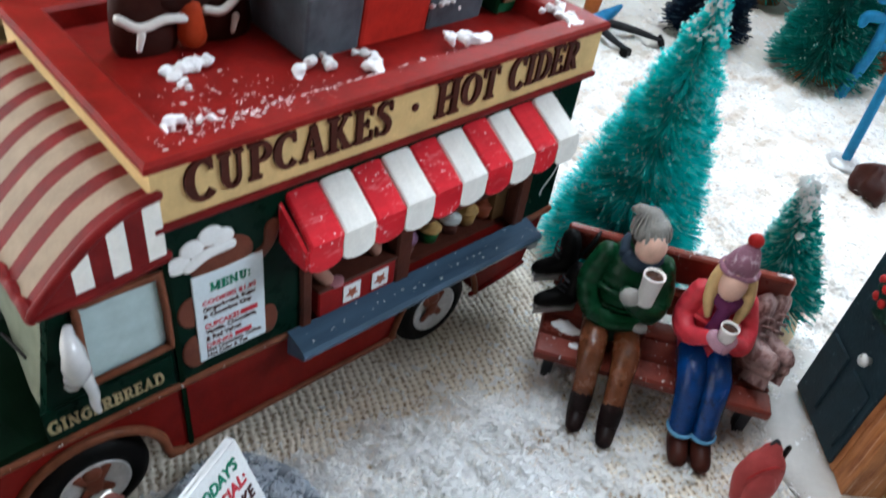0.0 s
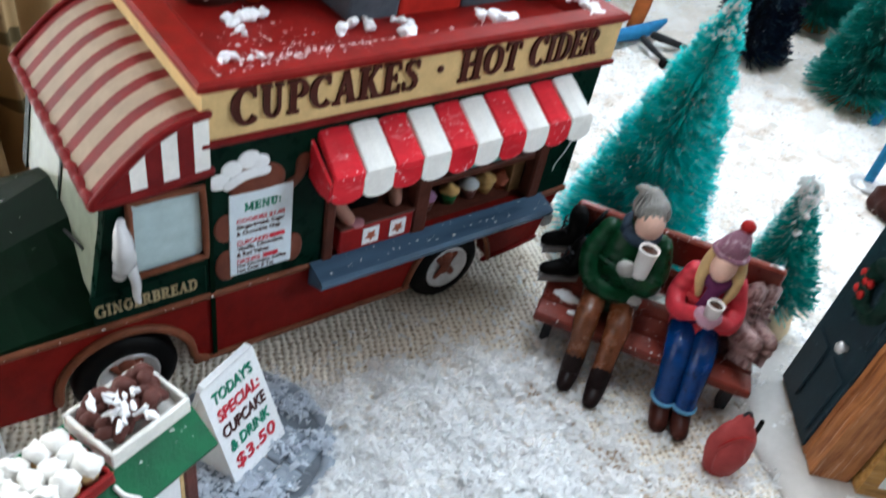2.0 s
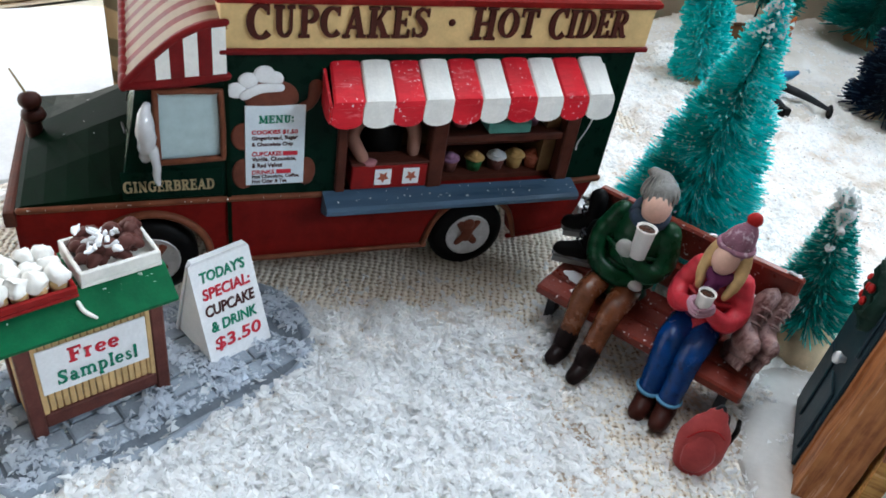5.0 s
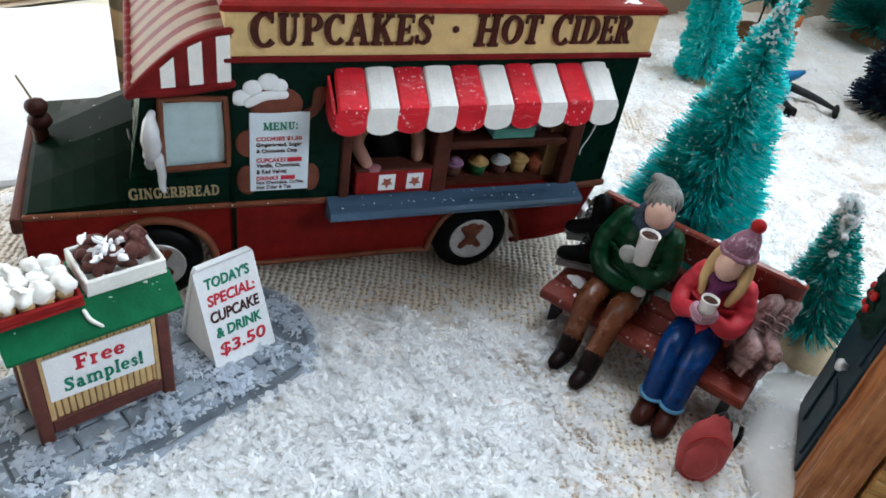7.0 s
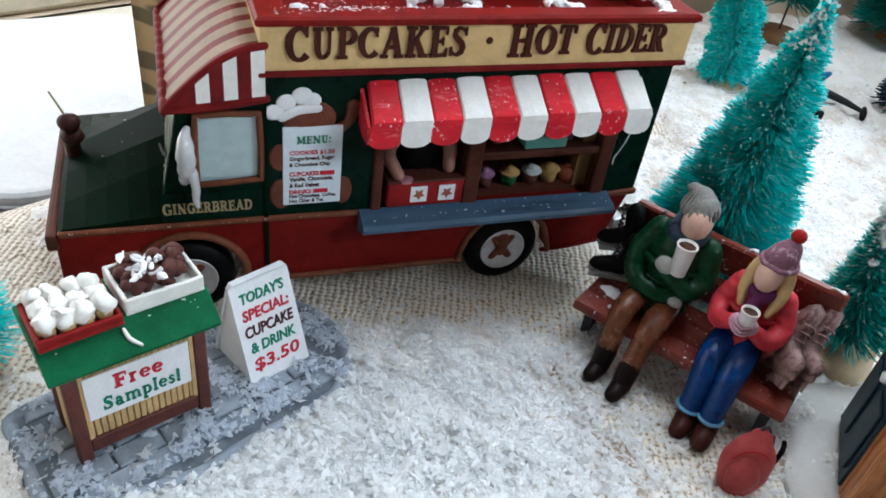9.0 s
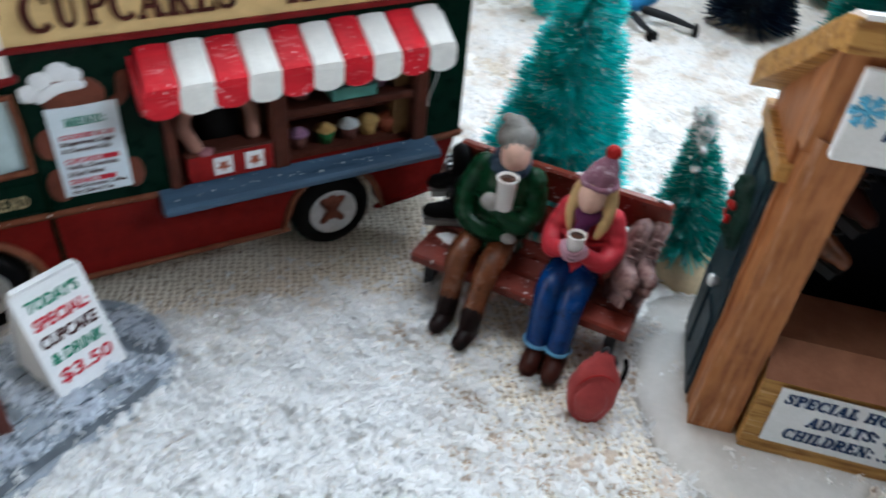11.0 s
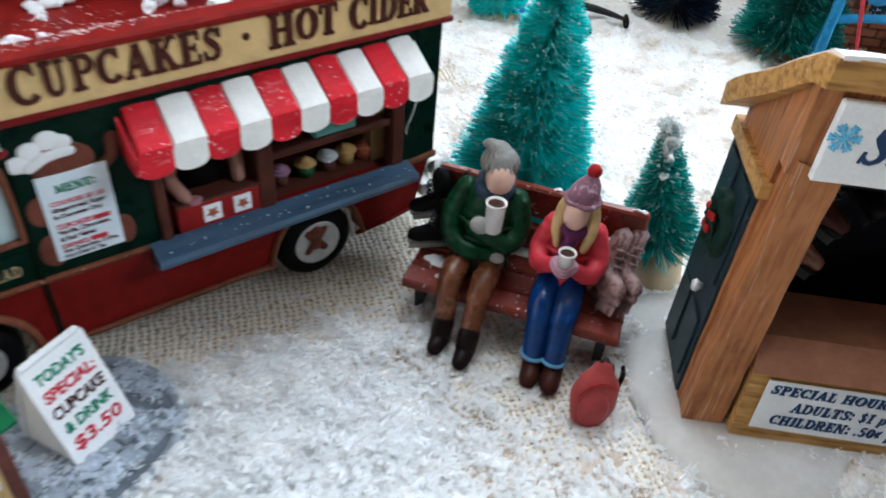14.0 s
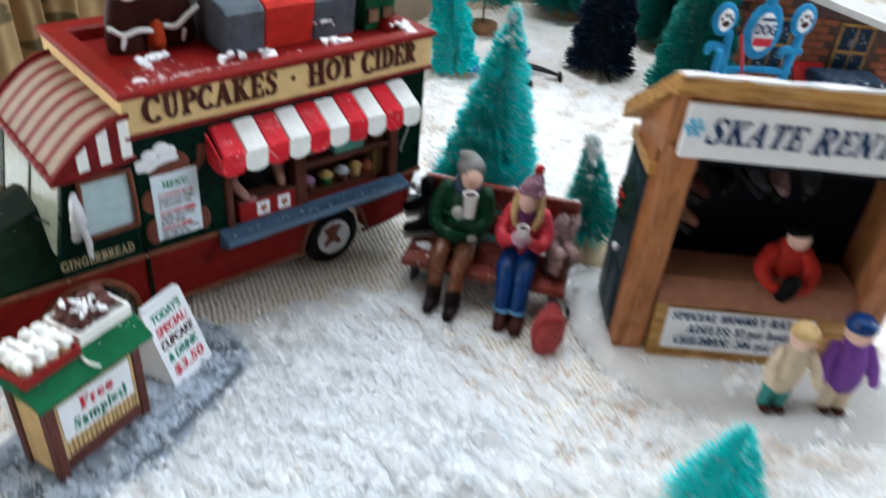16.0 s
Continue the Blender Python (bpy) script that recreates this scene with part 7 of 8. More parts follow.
for k, (x, y, z) in enumerate(((2.42, -1.65, 1.82), (2.85, -1.35, 1.82))):
    skate("ice_skate", (M["skate_grey"], M["skate_grey"], M["skate_grey"], M["skate_grey"]), on_bench @ Matrix.Translation(V(x, y, z) * CM) @ leaning @ Matrix.Diagonal((0.92, 1.1, 1.35, 1)), "pinkish-grey ice skate leaning on " + ("the backrest" if k else "its pair on the bench"), "grey skates")

# backpack on the snow
bag_size = 0.80
bag = thing("backpack", 10.75, -9.05, 0.05, -42, "rose-red backpack with dark straps standing on the snow", "backpack", lean=(-8, 4))
bm = begin()
tube(bm, [(0, 0, 0.25, 0.68), (0, 0.02, 0.9, 0.80), (0, 0.05, 1.6, 0.70), (0, 0.1, 2.05, 0.38)], 18, 6, 0, 0.55)
part("body", ruffle(bm, 0.05, 1.8), M["bag"], bag)
part("pocket", ruffle(tube(begin(), [(0, -0.32, 0.35, 0.42), (0, -0.36, 0.8, 0.5), (0, -0.3, 1.2, 0.38)], 14, 4, 0, 0.4), 0.03, 2), M["bag"], bag, "bulging front pocket")
part("zip", tube(begin(), [(-0.55, -0.3, 1.15, 0.035), (-0.3, -0.38, 1.65, 0.035), (0.1, -0.36, 1.85, 0.035), (0.5, -0.22, 1.6, 0.035)], 5, 4), M["berry"], bag, "dark red zip")
part("handle", tube(begin(), [(-0.15, 0.1, 2.3, 0.05), (0.0, 0.1, 2.55, 0.06), (0.2, 0.1, 2.3, 0.05)], 6, 3), M["iron"], bag, "dark carrying loop")
for x in (0.35, 0.72):
    part("strap", tube(begin(), [(x, 0.35, 2.1, 0.08), (x + 0.15, 0.55, 1.6, 0.09), (x + 0.1, 0.5, 0.9, 0.07), (x, 0.35, 0.5, 0.06)], 7, 4), M["black"], bag, "black shoulder strap")

bag.scale = (bag_size, bag_size, bag_size)

# ---- the cobbled stand with the sample stall and the price board ----
stand = thing("cobbled_stand", -4.9, -5.0, 0.0, COB, "grey cobbled resin base sprinkled with snow", "base")
part("slab", prism(begin(), outline, -0.12, 0.13, "z"), M["joint"], stand)
mid_x, mid_y = 3.2, 0.4
part("kerb", tube(begin(), [(mid_x + (x - mid_x) * 0.985, mid_y + (y - mid_y) * 0.965, 0.08, 0.19) for x, y in outline + outline[:1]], 8, 1, round_ends=False), M["stone"], stand, "rounded grey kerb round the base")
rr = random.Random(8)
for j in range(7):
    y = -1.8 + j * 0.62
    x = -2.2 + (0.45 if j % 2 else 0.0)
    while x < 7.4:
        w = rr.uniform(1.1, 1.6)
        corners = [(x + 0.035, y + 0.03), (x + w - 0.035, y + 0.03), (x + w - 0.035, y + 0.59), (x + 0.035, y + 0.59)]
        if sum(in_outline(*c) for c in corners) >= 3:
            pts = []
            for cx, cy in corners:
                mid = V(x + w / 2, y + 0.31, 0)
                c = V(cx, cy, 0)
                for _ in range(12):
                    if in_outline(c.x, c.y):
                        break
                    c = c.lerp(mid, 0.15)
                pts.append((c.x + rr.uniform(-0.02, 0.02), c.y + rr.uniform(-0.02, 0.02)))
            h = rr.uniform(0.19, 0.23)
            bm = begin()
            low = [(px, py, 0.05) for px, py in pts]
            top = [(px, py, h - 0.03) for px, py in pts]
            cxm, cym = sum(p[0] for p in pts) / 4, sum(p[1] for p in pts) / 4
            crown = [(cxm + (px - cxm) * 0.9, cym + (py - cym) * 0.88, h) for px, py in pts]
            rings(bm, [low, top, crown], 0, False)
            bmesh.ops.recalc_face_normals(bm, faces=bm.faces)
            part("cobble", bm, M["stone"], stand)
        x += w
turn_c = pose(-0.049, -0.05, 0, 0, 0, COB)
spots = []
rng2 = np.random.default_rng(21)
while len(spots) < 2300:
    x, y = rng2.uniform(-2, 7.5), rng2.uniform(-1.3, 2.6)
    if in_outline(x, y) and noise.noise(V(x * 1.2, y * 1.2, 2)) + 0.25 > rng2.random() * 0.9 and not (-0.2 < x < 3.5 and 0 < y < 1.6):
        p = turn_c @ V(x * CM, y * CM, 0) / CM
        spots.append((p.x, p.y, 0.22))
flakes("stand_flakes", spots, 0.115, M["flakes_grey"], "bluish white flakes scattered on the cobbles", 9, 0.05, 0.55)

stall = thing("sample_stall", -4.94, -5.03, 0.2, 20.5, "toy sample stall with green counter and cupcake trays", "stall")
SW, SD, SH = 3.2, 1.6, 3.55
for x in (0.0, SW - 0.3):
    for y in (0.0, SD - 0.3):
        part("post", ruffle(box(begin(), x, x + 0.32, y, y + 0.3, 0, SH, bevel=0.04), 0.015, 3), M["stall_post"], stall, "plum-brown corner post")
for z in (0.25, SH - 0.3):
    part("rail", box(begin(), 0.32, SW - 0.3, 0.02, 0.25, z, z + (0.42 if z < 1 else 0.24), bevel=0.03), M["stall_post"] if z < 1 else M["stall_panel"], stall)
for k in range(17):
    x = 0.33 + (SW - 0.66) * k / 17
    part("board", box(begin(), x, x + 0.13, 0.10, 0.2, 0.3, SH - 0.2, bevel=0.02), M["stall_panel"], stall)
for x in (0.30, SW - 0.42):
    part("stile", ruffle(box(begin(), x, x + 0.14, 0.05, 0.22, 0.6, SH - 0.2, bevel=0.03), 0.015, 4), M["stall_panel"], stall, "ochre upright of the panel")
for x in (0.06, SW - 0.22):
    part("side_panel", box(begin(), x, x + 0.14, 0.3, SD - 0.3, 0.12, SH, bevel=0.02), M["stall_panel"], stall)
part("back_panel", box(begin(), 0.3, SW - 0.3, SD - 0.2, SD - 0.06, 0.12, SH), M["stall_panel"], stall)
card = part("paper_sign", ruffle(box(begin(), 0.40, 2.78, 0.02, 0.07, 1.28, 2.62, bevel=0.01), 0.01, 1), M["white"], stall, "white paper sign")
serif_words("lettering", "Free", card, M["letter_red"], (1.03, 0.005, 2.06), (1, 0, 0), (0, 0, 1), 1.12, 0.42, 0.012)
serif_words("lettering", "Samples!", card, M["letter_green"], (0.72, 0.005, 1.50), (1, 0, 0), (0, 0, 1), 1.80, 0.40, 0.012)
bm = prism(begin(), [(-0.36, 3.12), (0.0, 3.30), (SD + 0.2, 3.55), (SD + 0.2, 3.72), (0.30, 3.75), (-0.38, 3.22)], -0.28, SW + 0.28, "x", bevel=0.03)
part("counter", ruffle(bm, 0.012, 2), M["stall_green"], stall, "green counter with a hanging edge")
part("drip", tube(begin(), [(1.45, 0.05, 3.62, 0.05), (1.5, -0.12, 3.48, 0.055), (1.68, -0.28, 3.34, 0.04)], 6, 3), M["icing"], stall, "white icing drip")


def treat_tray(x0, x1, tray_mat, name, label, tall, near=0.0):
    ob = thing(name, 0, 0, 0, 0, label, "tray", "treat trays")
    ob.matrix_basis = pose(-0.0494, -0.0503, 0.002, 0, 0, 20.5) @ pose(0, near * CM, 0)
    z0 = 3.74
    bm = begin()
    box(bm, x0, x1, 0.28, SD + 0.1, z0, z0 + 0.10, bevel=0.02)
    for a, b, c, d in ((x0, x1, 0.28, 0.38), (x0, x1, SD, SD + 0.1), (x0, x0 + 0.1, 0.38, SD), (x1 - 0.1, x1, 0.38, SD)):
        box(bm, a, b, c, d, z0 + 0.1, z0 + tall, bevel=0.03)
    part("tray", ruffle(bm, 0.012, 3), tray_mat, ob)
    return ob, z0


tray, z0 = treat_tray(-0.22, 1.5, M["tray_red"], "cupcake_tray", "red tray of white-iced cupcakes on the stall", 0.3, -0.22)
for i in range(4):
    for j in range(3):
        x, y = 0.06 + 0.38 * i + 0.03 * math.sin(3 * i + j), 0.60 + 0.42 * j + 0.03 * math.sin(i * 5 + j)
        cake = part("cupcake", lathe(begin(), [(0.02, 0), (0.16, 0), (0.21, 0.3), (0.05, 0.34)], 12, centre=(x, y, z0 + 0.1)), M["stall_panel"], tray)
        bm = ball(begin(), (x, y, z0 + 0.47), (0.235, 0.24, 0.25), 0, 18, 12)
        part("icing", ruffle(ruffle(bm, 0.12, 4.0, i * 3 + j), 0.05, 9), M["icing"], cake, "lumpy white icing")
tray, z0 = treat_tray(1.62, 3.4, M["icing"], "chocolate_tray", "cream tray heaped with chocolate curls and snow", 0.42)
rr = random.Random(5)
for k in range(34):
    a, b = rr.uniform(1.88, 3.15), rr.uniform(0.55, 1.5)
    z = z0 + 0.30 + rr.uniform(0, 0.42) * (1 - abs(a - 2.5) * 0.7)
    t = rr.uniform(0, 6.28)
    part("chocolate_curl", tube(begin(), [(a - 0.12 * math.cos(t), b - 0.12 * math.sin(t), z, 0.12), (a, b, z + 0.08, 0.16), (a + 0.12 * math.cos(t), b + 0.12 * math.sin(t), z, 0.12)], 8, 3), M["choc"], tray)
for k in range(18):
    c = V(2.3 + rr.gauss(0, 0.26), 0.9 + rr.gauss(0, 0.28), z0 + 0.78 + rr.uniform(0, 0.14))
    d = V(rr.gauss(0, 0.08), rr.gauss(0, 0.08), rr.uniform(0, 0.06))
    part("shredded_topping", ruffle(tube(begin(), [(*c, 0.05), (*(c + d), 0.07), (*(c + d * 2), 0.03)], 6, 2, squash=0.6), 0.09, 7, k), M["snow_base_white"], tray, "shredded white topping")

spots = []
turn_s = pose(-0.0494, -0.0503, 0.002, 0, 0, 20.5)
for k in range(70):
    p = turn_s @ V(rr.uniform(-0.2, 3.4) * CM, rr.uniform(-0.2, 1.7) * CM, 0) / CM
    spots.append((p.x, p.y, 3.93))
flakes("counter_crumbs", spots, 0.03, M["flakes"], "tiny white snow crumbs on the green counter", 23, 0.02)

board = thing("price_board", -0.86, -3.38, 0.2, 26.5, "white folding price board with red and green words", "sign")
BW, BH, BB = 1.85, 2.78, 1.08
for sgn, name in ((0, "front_panel"), (1, "back_panel")):
    bm = begin()
    y_low, y_top = (0.0, BB) if not sgn else (BB + 0.8, BB + 0.02)
    t = 0.1
    pts = [(0.0, 0.0), (BW, 0.0), (BW - 0.03, BH - 0.12), (BW - 0.14, BH), (0.14, BH), (0.03, BH - 0.12)]
    loops = []
    for off in (0.0, t):
        loops.append([(x, y_low + (y_top - y_low) * z / BH + (off if not sgn else -off), z) for x, z in pts])
    rings(bm, loops, 0, False)
    bmesh.ops.recalc_face_normals(bm, faces=bm.faces)
    part(name, bm, M["white"], board)
part("side_web", prism(begin(), [(0.12, 0.02), (BB + 0.68, 0.02), (BB + 0.03, BH - 0.25)], 0.06, 0.14, "x"), M["white"], board)
part("side_web", prism(begin(), [(0.12, 0.02), (BB + 0.68, 0.02), (BB + 0.03, BH - 0.25)], BW - 0.14, BW - 0.06, "x"), M["white"], board)
slope = V(0, BB, BH).normalized()
for body, k, h, w, mat in (("TODAY'S", 0.775, 0.31, 1.32, "letter_green"), ("SPECIAL:", 0.615, 0.31, 1.42, "letter_red"), ("CUPCAKE", 0.455, 0.32, 1.48, "letter_dark"), ("& DRINK", 0.30, 0.30, 1.38, "letter_green"), ("$3.50", 0.11, 0.40, 1.42, "letter_red")):
    o = V(BW / 2, -0.004, 0) + slope * (math.hypot(BB, BH) * k) + V(0, -0.012, 0)
    lettering("lettering", body, board, M[mat], o, (1, 0, 0), slope, w, h, 0.012, 0.016 if "$" in body else 0.026, 0.12, align="CENTER")

# ---- the skate rental hut ----
HUT = (13.0, -10.85, 0, -43.95)
hut = thing("skate_hut", *HUT, "brown wooden toy skate rental hut on a snowy base", "hut")
HW, HD = 8.6, 3.4
base = [(-0.75, -0.75), (0.3, -2.0), (2.2, -3.1), (5.5, -4.0), (9.0, -3.4), (10.2, -0.5), (10.0, 3.0), (9.0, 5.2), (4, 5.6), (-0.6, 5.2), (-1.55, 3.4), (-1.45, 1.2)]
base = [tuple(p) for p in smooth_path(base + base[:1], 5)[:-1]]
bm = begin()
loops = []
for k, z in ((1.05, -0.12), (1.03, 0.02), (1.0, 0.14), (0.96, 0.24), (0.90, 0.31), (0.6, 0.36), (0.2, 0.36)):
    loops.append([(4.0 + (x - 4.0) * k, 1.8 + (y - 1.8) * k, z + 0.05 * noise.noise(V(x * 0.7, y * 0.7, k))) for x, y in base])
rings(bm, loops)
bmesh.ops.recalc_face_normals(bm, faces=bm.faces)
part("snow_base", bm, M["snow_base"], hut, "white plaster snow base")
Z0 = 0.36
# corner posts and front beam: rough-hewn, with a carved brace at the top
def hewn(bm, amount=0.05, scale=1.1, fine=0.6):
    return ruffle(cut_fine(bm, fine), amount, scale)


for x in (-0.35, HW - 0.75):
    part("post", hewn(prism(begin(), [(x, Z0), (x + 1.05, Z0), (x + 1.08, 8.3), (x + 0.1, 8.6)], -0.05, 0.75, "y")), M["hut_wood"], hut, "rough-hewn honey-brown post")
part("lintel", hewn(box(begin(), -0.42, HW, 0.02, 0.6, 8.25, 10.35)), M["hut_wood"], hut)
part("side_wall", hewn(prism(begin(), [(0.62, Z0), (HD, Z0), (HD, 7.95), (0.62, 9.95)], -0.38, 0.1, "x"), 0.03), M["hut_wood"], hut, "brown side wall")
part("side_wall", hewn(prism(begin(), [(0.62, Z0), (HD, Z0), (HD, 7.95), (0.62, 9.95)], HW - 0.1, HW + 0.3, "x"), 0.03), M["hut_wood"], hut, "brown side wall")
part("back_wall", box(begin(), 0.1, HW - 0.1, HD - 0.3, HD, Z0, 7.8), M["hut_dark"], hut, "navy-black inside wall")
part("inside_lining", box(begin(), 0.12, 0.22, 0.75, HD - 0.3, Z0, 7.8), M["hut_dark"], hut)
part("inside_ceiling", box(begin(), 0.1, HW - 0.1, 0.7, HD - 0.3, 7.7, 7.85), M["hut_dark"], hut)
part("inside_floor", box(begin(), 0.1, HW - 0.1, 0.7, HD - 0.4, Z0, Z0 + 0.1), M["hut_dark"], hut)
def lean_to(k0, k1, left0, left1):
    """The sloping slab of the lean-to roof between two heights above its underside."""
    bm = begin()
    loops = [[(left, y, z + k0), (HW + 0.6, y, z + k0), (HW + 0.6, y, z + k1), (left, y, z + k1)] for left, y, z in ((left0, -0.25, 10.28), (left0 - 0.1, 0.2, 10.2), (left1, HD + 0.2, 7.85))]
    rings(bm, loops, 0, False)
    bmesh.ops.recalc_face_normals(bm, faces=bm.faces)
    return bm


part("roof", hewn(lean_to(0.0, 0.62, -0.45, -1.05), 0.05, 1.0, 0.7), M["hut_edge"], hut, "ochre wooden lean-to roof")
part("roof_snow", hewn(lean_to(0.60, 0.70, -0.35, -0.9), 0.05, 1.6, 0.6), M["snow_base_white"], hut, "thin snow on the roof")
sign = part("sign", hewn(box(begin(), 0.02, HW - 0.3, -0.22, -0.02, 8.28, 10.08, bevel=0.04), 0.012), M["white"], hut, "white hut sign")
serif_words("lettering", "SKATE RENTAL", sign, M["letter_navy"], (0.70, -0.225, 8.86), (1, 0, 0), (0, 0, 1), 6.9, 0.80, 0.015, 0.20, "", (0, 6))
bm = begin()
for k in range(6):
    a = math.pi * k / 3
    c, s = math.cos(a), math.sin(a)
    tube(bm, [(0.30, -0.23, 9.32, 0.04), (0.30 + 0.29 * c, -0.23, 9.32 + 0.29 * s, 0.035)], 5, 2)
    for reach, e in ((0.12, -0.7), (0.12, 0.7), (0.2, -0.6), (0.2, 0.6)):
        tube(bm, [(0.30 + reach * c, -0.23, 9.32 + reach * s, 0.028), (0.30 + reach * c + 0.12 * math.cos(a + e), -0.23, 9.32 + reach * s + 0.12 * math.sin(a + e), 0.025)], 5, 2)
part("snowflake", bm, M["flake_blue"], sign, "ice-blue snowflake")
part("counter_box", hewn(prism(begin(), [(-0.35, Z0), (0.9, Z0), (0.9, 3.2), (0.4, 3.2), (-0.15, 2.55)], 0.85, HW - 0.8, "x"), 0.025), M["hut_edge"], hut, "ochre counter box")
part("counter_top", prism(begin(), [(-0.20, 2.60), (-0.30, 2.68), (0.4, 3.42), (2.1, 3.48), (2.1, 3.28), (0.4, 3.22)], 0.8, HW - 0.75, "x"), M["hut_brown"], hut, "terracotta counter top")
notice = part("notice", prism(begin(), [(-0.385, 0.80), (-0.36, 0.80), (-0.235, 2.48), (-0.26, 2.48)], 1.24, 6.5, "x"), M["white"], hut, "white price notice")
up_n = V(0, 0.12, 1.6)
for body, z, h, w, x in (("SPECIAL HOURLY RATES", 2.06, 0.30, 4.8, 1.38), ("ADULTS: $1 per hour", 1.52, 0.32, 3.7, 2.05), ("CHILDREN: .50\u00a2 per hour", 1.02, 0.32, 4.5, 1.66)):
    serif_words("lettering", body, notice, M["letter_navy"], (x, -0.396 + (z - 0.80) * 0.0744, z), (1, 0, 0), up_n, w, h, 0.010, 0.12)
# door in the side wall, with panels, wreath and knob
hdoor = part("door", box(begin(), -0.46, -0.30, 0.8, 3.5, Z0 + 0.1, 7.3, bevel=0.03), M["door_blue"], hut, "slate-teal plank door")
for y0, y1, z0_, z1_ in ((1.0, 2.0, 0.9, 3.0), (2.3, 3.3, 0.9, 3.0), (1.0, 2.0, 4.2, 7.0), (2.3, 3.3, 4.2, 7.0)):
    part("panel", box(begin(), -0.53, -0.46, y0, y1, z0_, z1_, bevel=0.04), M["door_blue"], hdoor)
part("door_head", hewn(box(begin(), -0.54, -0.28, 0.55, 3.7, 7.2, 7.62), 0.02), M["hut_edge"], hut)
part("knob", lathe(begin(), [(0.02, -0.22), (0.14, -0.2), (0.18, -0.1), (0.1, 0.0), (0.08, 0.08)], 14), M["silver"], hdoor, "silver door knob").matrix_basis = pose(-0.55 * CM, 1.7 * CM, 3.6 * CM, 0, 90, 0)
bm = begin()
tube(bm, [(-0.54, 1.9 + 0.6 * math.cos(a), 5.5 + 0.7 * math.sin(a), 0.24) for a in np.linspace(0, 2 * math.pi, 17)], 8, 2, round_ends=False)
part("wreath", ruffle(bm, 0.16, 3.5), M["wreath"], hdoor, "dark green wreath")
bm = begin()
for dy, dz in ((-0.25, 0.1), (0.25, 0.1), (0, 0), (-0.15, -0.35), (0.15, -0.35)):
    ball(bm, (-0.72, 2.4 + dy, 5.4 + dz), (0.09, 0.14, 0.12), 0, 9, 6)
part("bow", bm, M["berry"], hdoor, "red bow")

# skates hung inside, and the plain keeper behind the counter
# Black soles and iron-grey blades put the hut's dimness into the paint.
for k, (x, y, z, mat, turn) in enumerate(((0.85, 1.0, 6.75, "boot", 60), (0.9, 1.3, 5.35, "trouser_tan", 70), (2.4, 2.3, 6.7, "black", 20), (4.4, 2.3, 6.6, "skate_grey", 10), (5.6, 2.4, 6.7, "iron", -10), (3.4, 2.0, 6.8, "iron", 30))):
    skate("hanging_skate", (M[mat], M["black"], M["iron"], M["iron"]), pose(HUT[0] * CM, HUT[1] * CM, 0, 0, 0, HUT[3]) @ pose(x * CM, y * CM, z * CM, 20, 8, turn), "rental ice skate hung inside the dark hut", "rental skates")
hang = pose(HUT[0] * CM, HUT[1] * CM, 0, 0, 0, HUT[3])
bm = begin()
tube(bm, [(5.4, 1.4, 2.6, 0.75), (5.4, 1.4, 3.8, 0.82), (5.4, 1.35, 4.7, 0.6)], 14, 4, 0, 0.8)
tube(bm, [(4.75, 1.3, 4.6, 0.36), (4.3, 0.9, 4.0, 0.36), (4.6, 0.3, 3.5, 0.3), (5.1, 0.1, 3.5, 0.25)], 9, 4, 0)
tube(bm, [(6.05, 1.3, 4.6, 0.36), (6.4, 0.9, 4.0, 0.36), (6.1, 0.3, 3.5, 0.3), (5.7, 0.1, 3.5, 0.25)], 9, 4, 0)
ball(bm, (5.5, 1.15, 5.4), (0.48, 0.48, 0.55), 1)
ball(bm, (5.45, 1.25, 5.75), (0.55, 0.55, 0.32), 2)
tube(bm, [(5.1, 0.0, 3.35, 0.4), (5.3, -0.05, 3.9, 0.4)], 9, 3, 2)
bmesh.ops.scale(bm, vec=(0.85, 0.85, 0.85), space=Matrix.Translation((-5.5, -1.2, -2.6)), verts=bm.verts)
statuette("keeper_figurine", bm, [M["red_coat"], M["skin"], M["black"]], "plain red-coated keeper figurine behind the hut counter", hang, "hut figurines")


def child(bm, x, y, z, coat, legs, hat, s=1.0, lean=0.0):
    for dx in (-0.24, 0.24):
        tube(bm, [(x + dx, y, z + 0.2, 0.22 * s), (x + dx, y, z + 0.8 * s, 0.26 * s), (x + dx * 0.8, y, z + 1.4 * s, 0.3 * s)], 9, 3, legs)
        ball(bm, (x + dx, y - 0.15, z + 0.14), (0.2, 0.34, 0.14), 4, 9, 6)
    tube(bm, [(x, y, z + 1.3 * s, 0.52 * s), (x + lean * 0.5, y, z + 2.0 * s, 0.58 * s), (x + lean, y, z + 2.7 * s, 0.36 * s)], 12, 4, coat, 0.85)
    for dx in (-0.5, 0.5):
        tube(bm, [(x + lean + dx * s, y, z + 2.5 * s, 0.2 * s), (x + lean + dx * 1.5 * s, y - 0.25, z + 1.95 * s, 0.2 * s), (x + lean + dx * 1.6 * s, y - 0.5, z + 1.6 * s, 0.16 * s)], 8, 3, coat)
    ball(bm, (x + lean, y, z + 3.15 * s), (0.42 * s, 0.42 * s, 0.46 * s), 3)
    ball(bm, (x + lean, y + 0.04, z + 3.35 * s), (0.47 * s, 0.47 * s, 0.34 * s), hat)


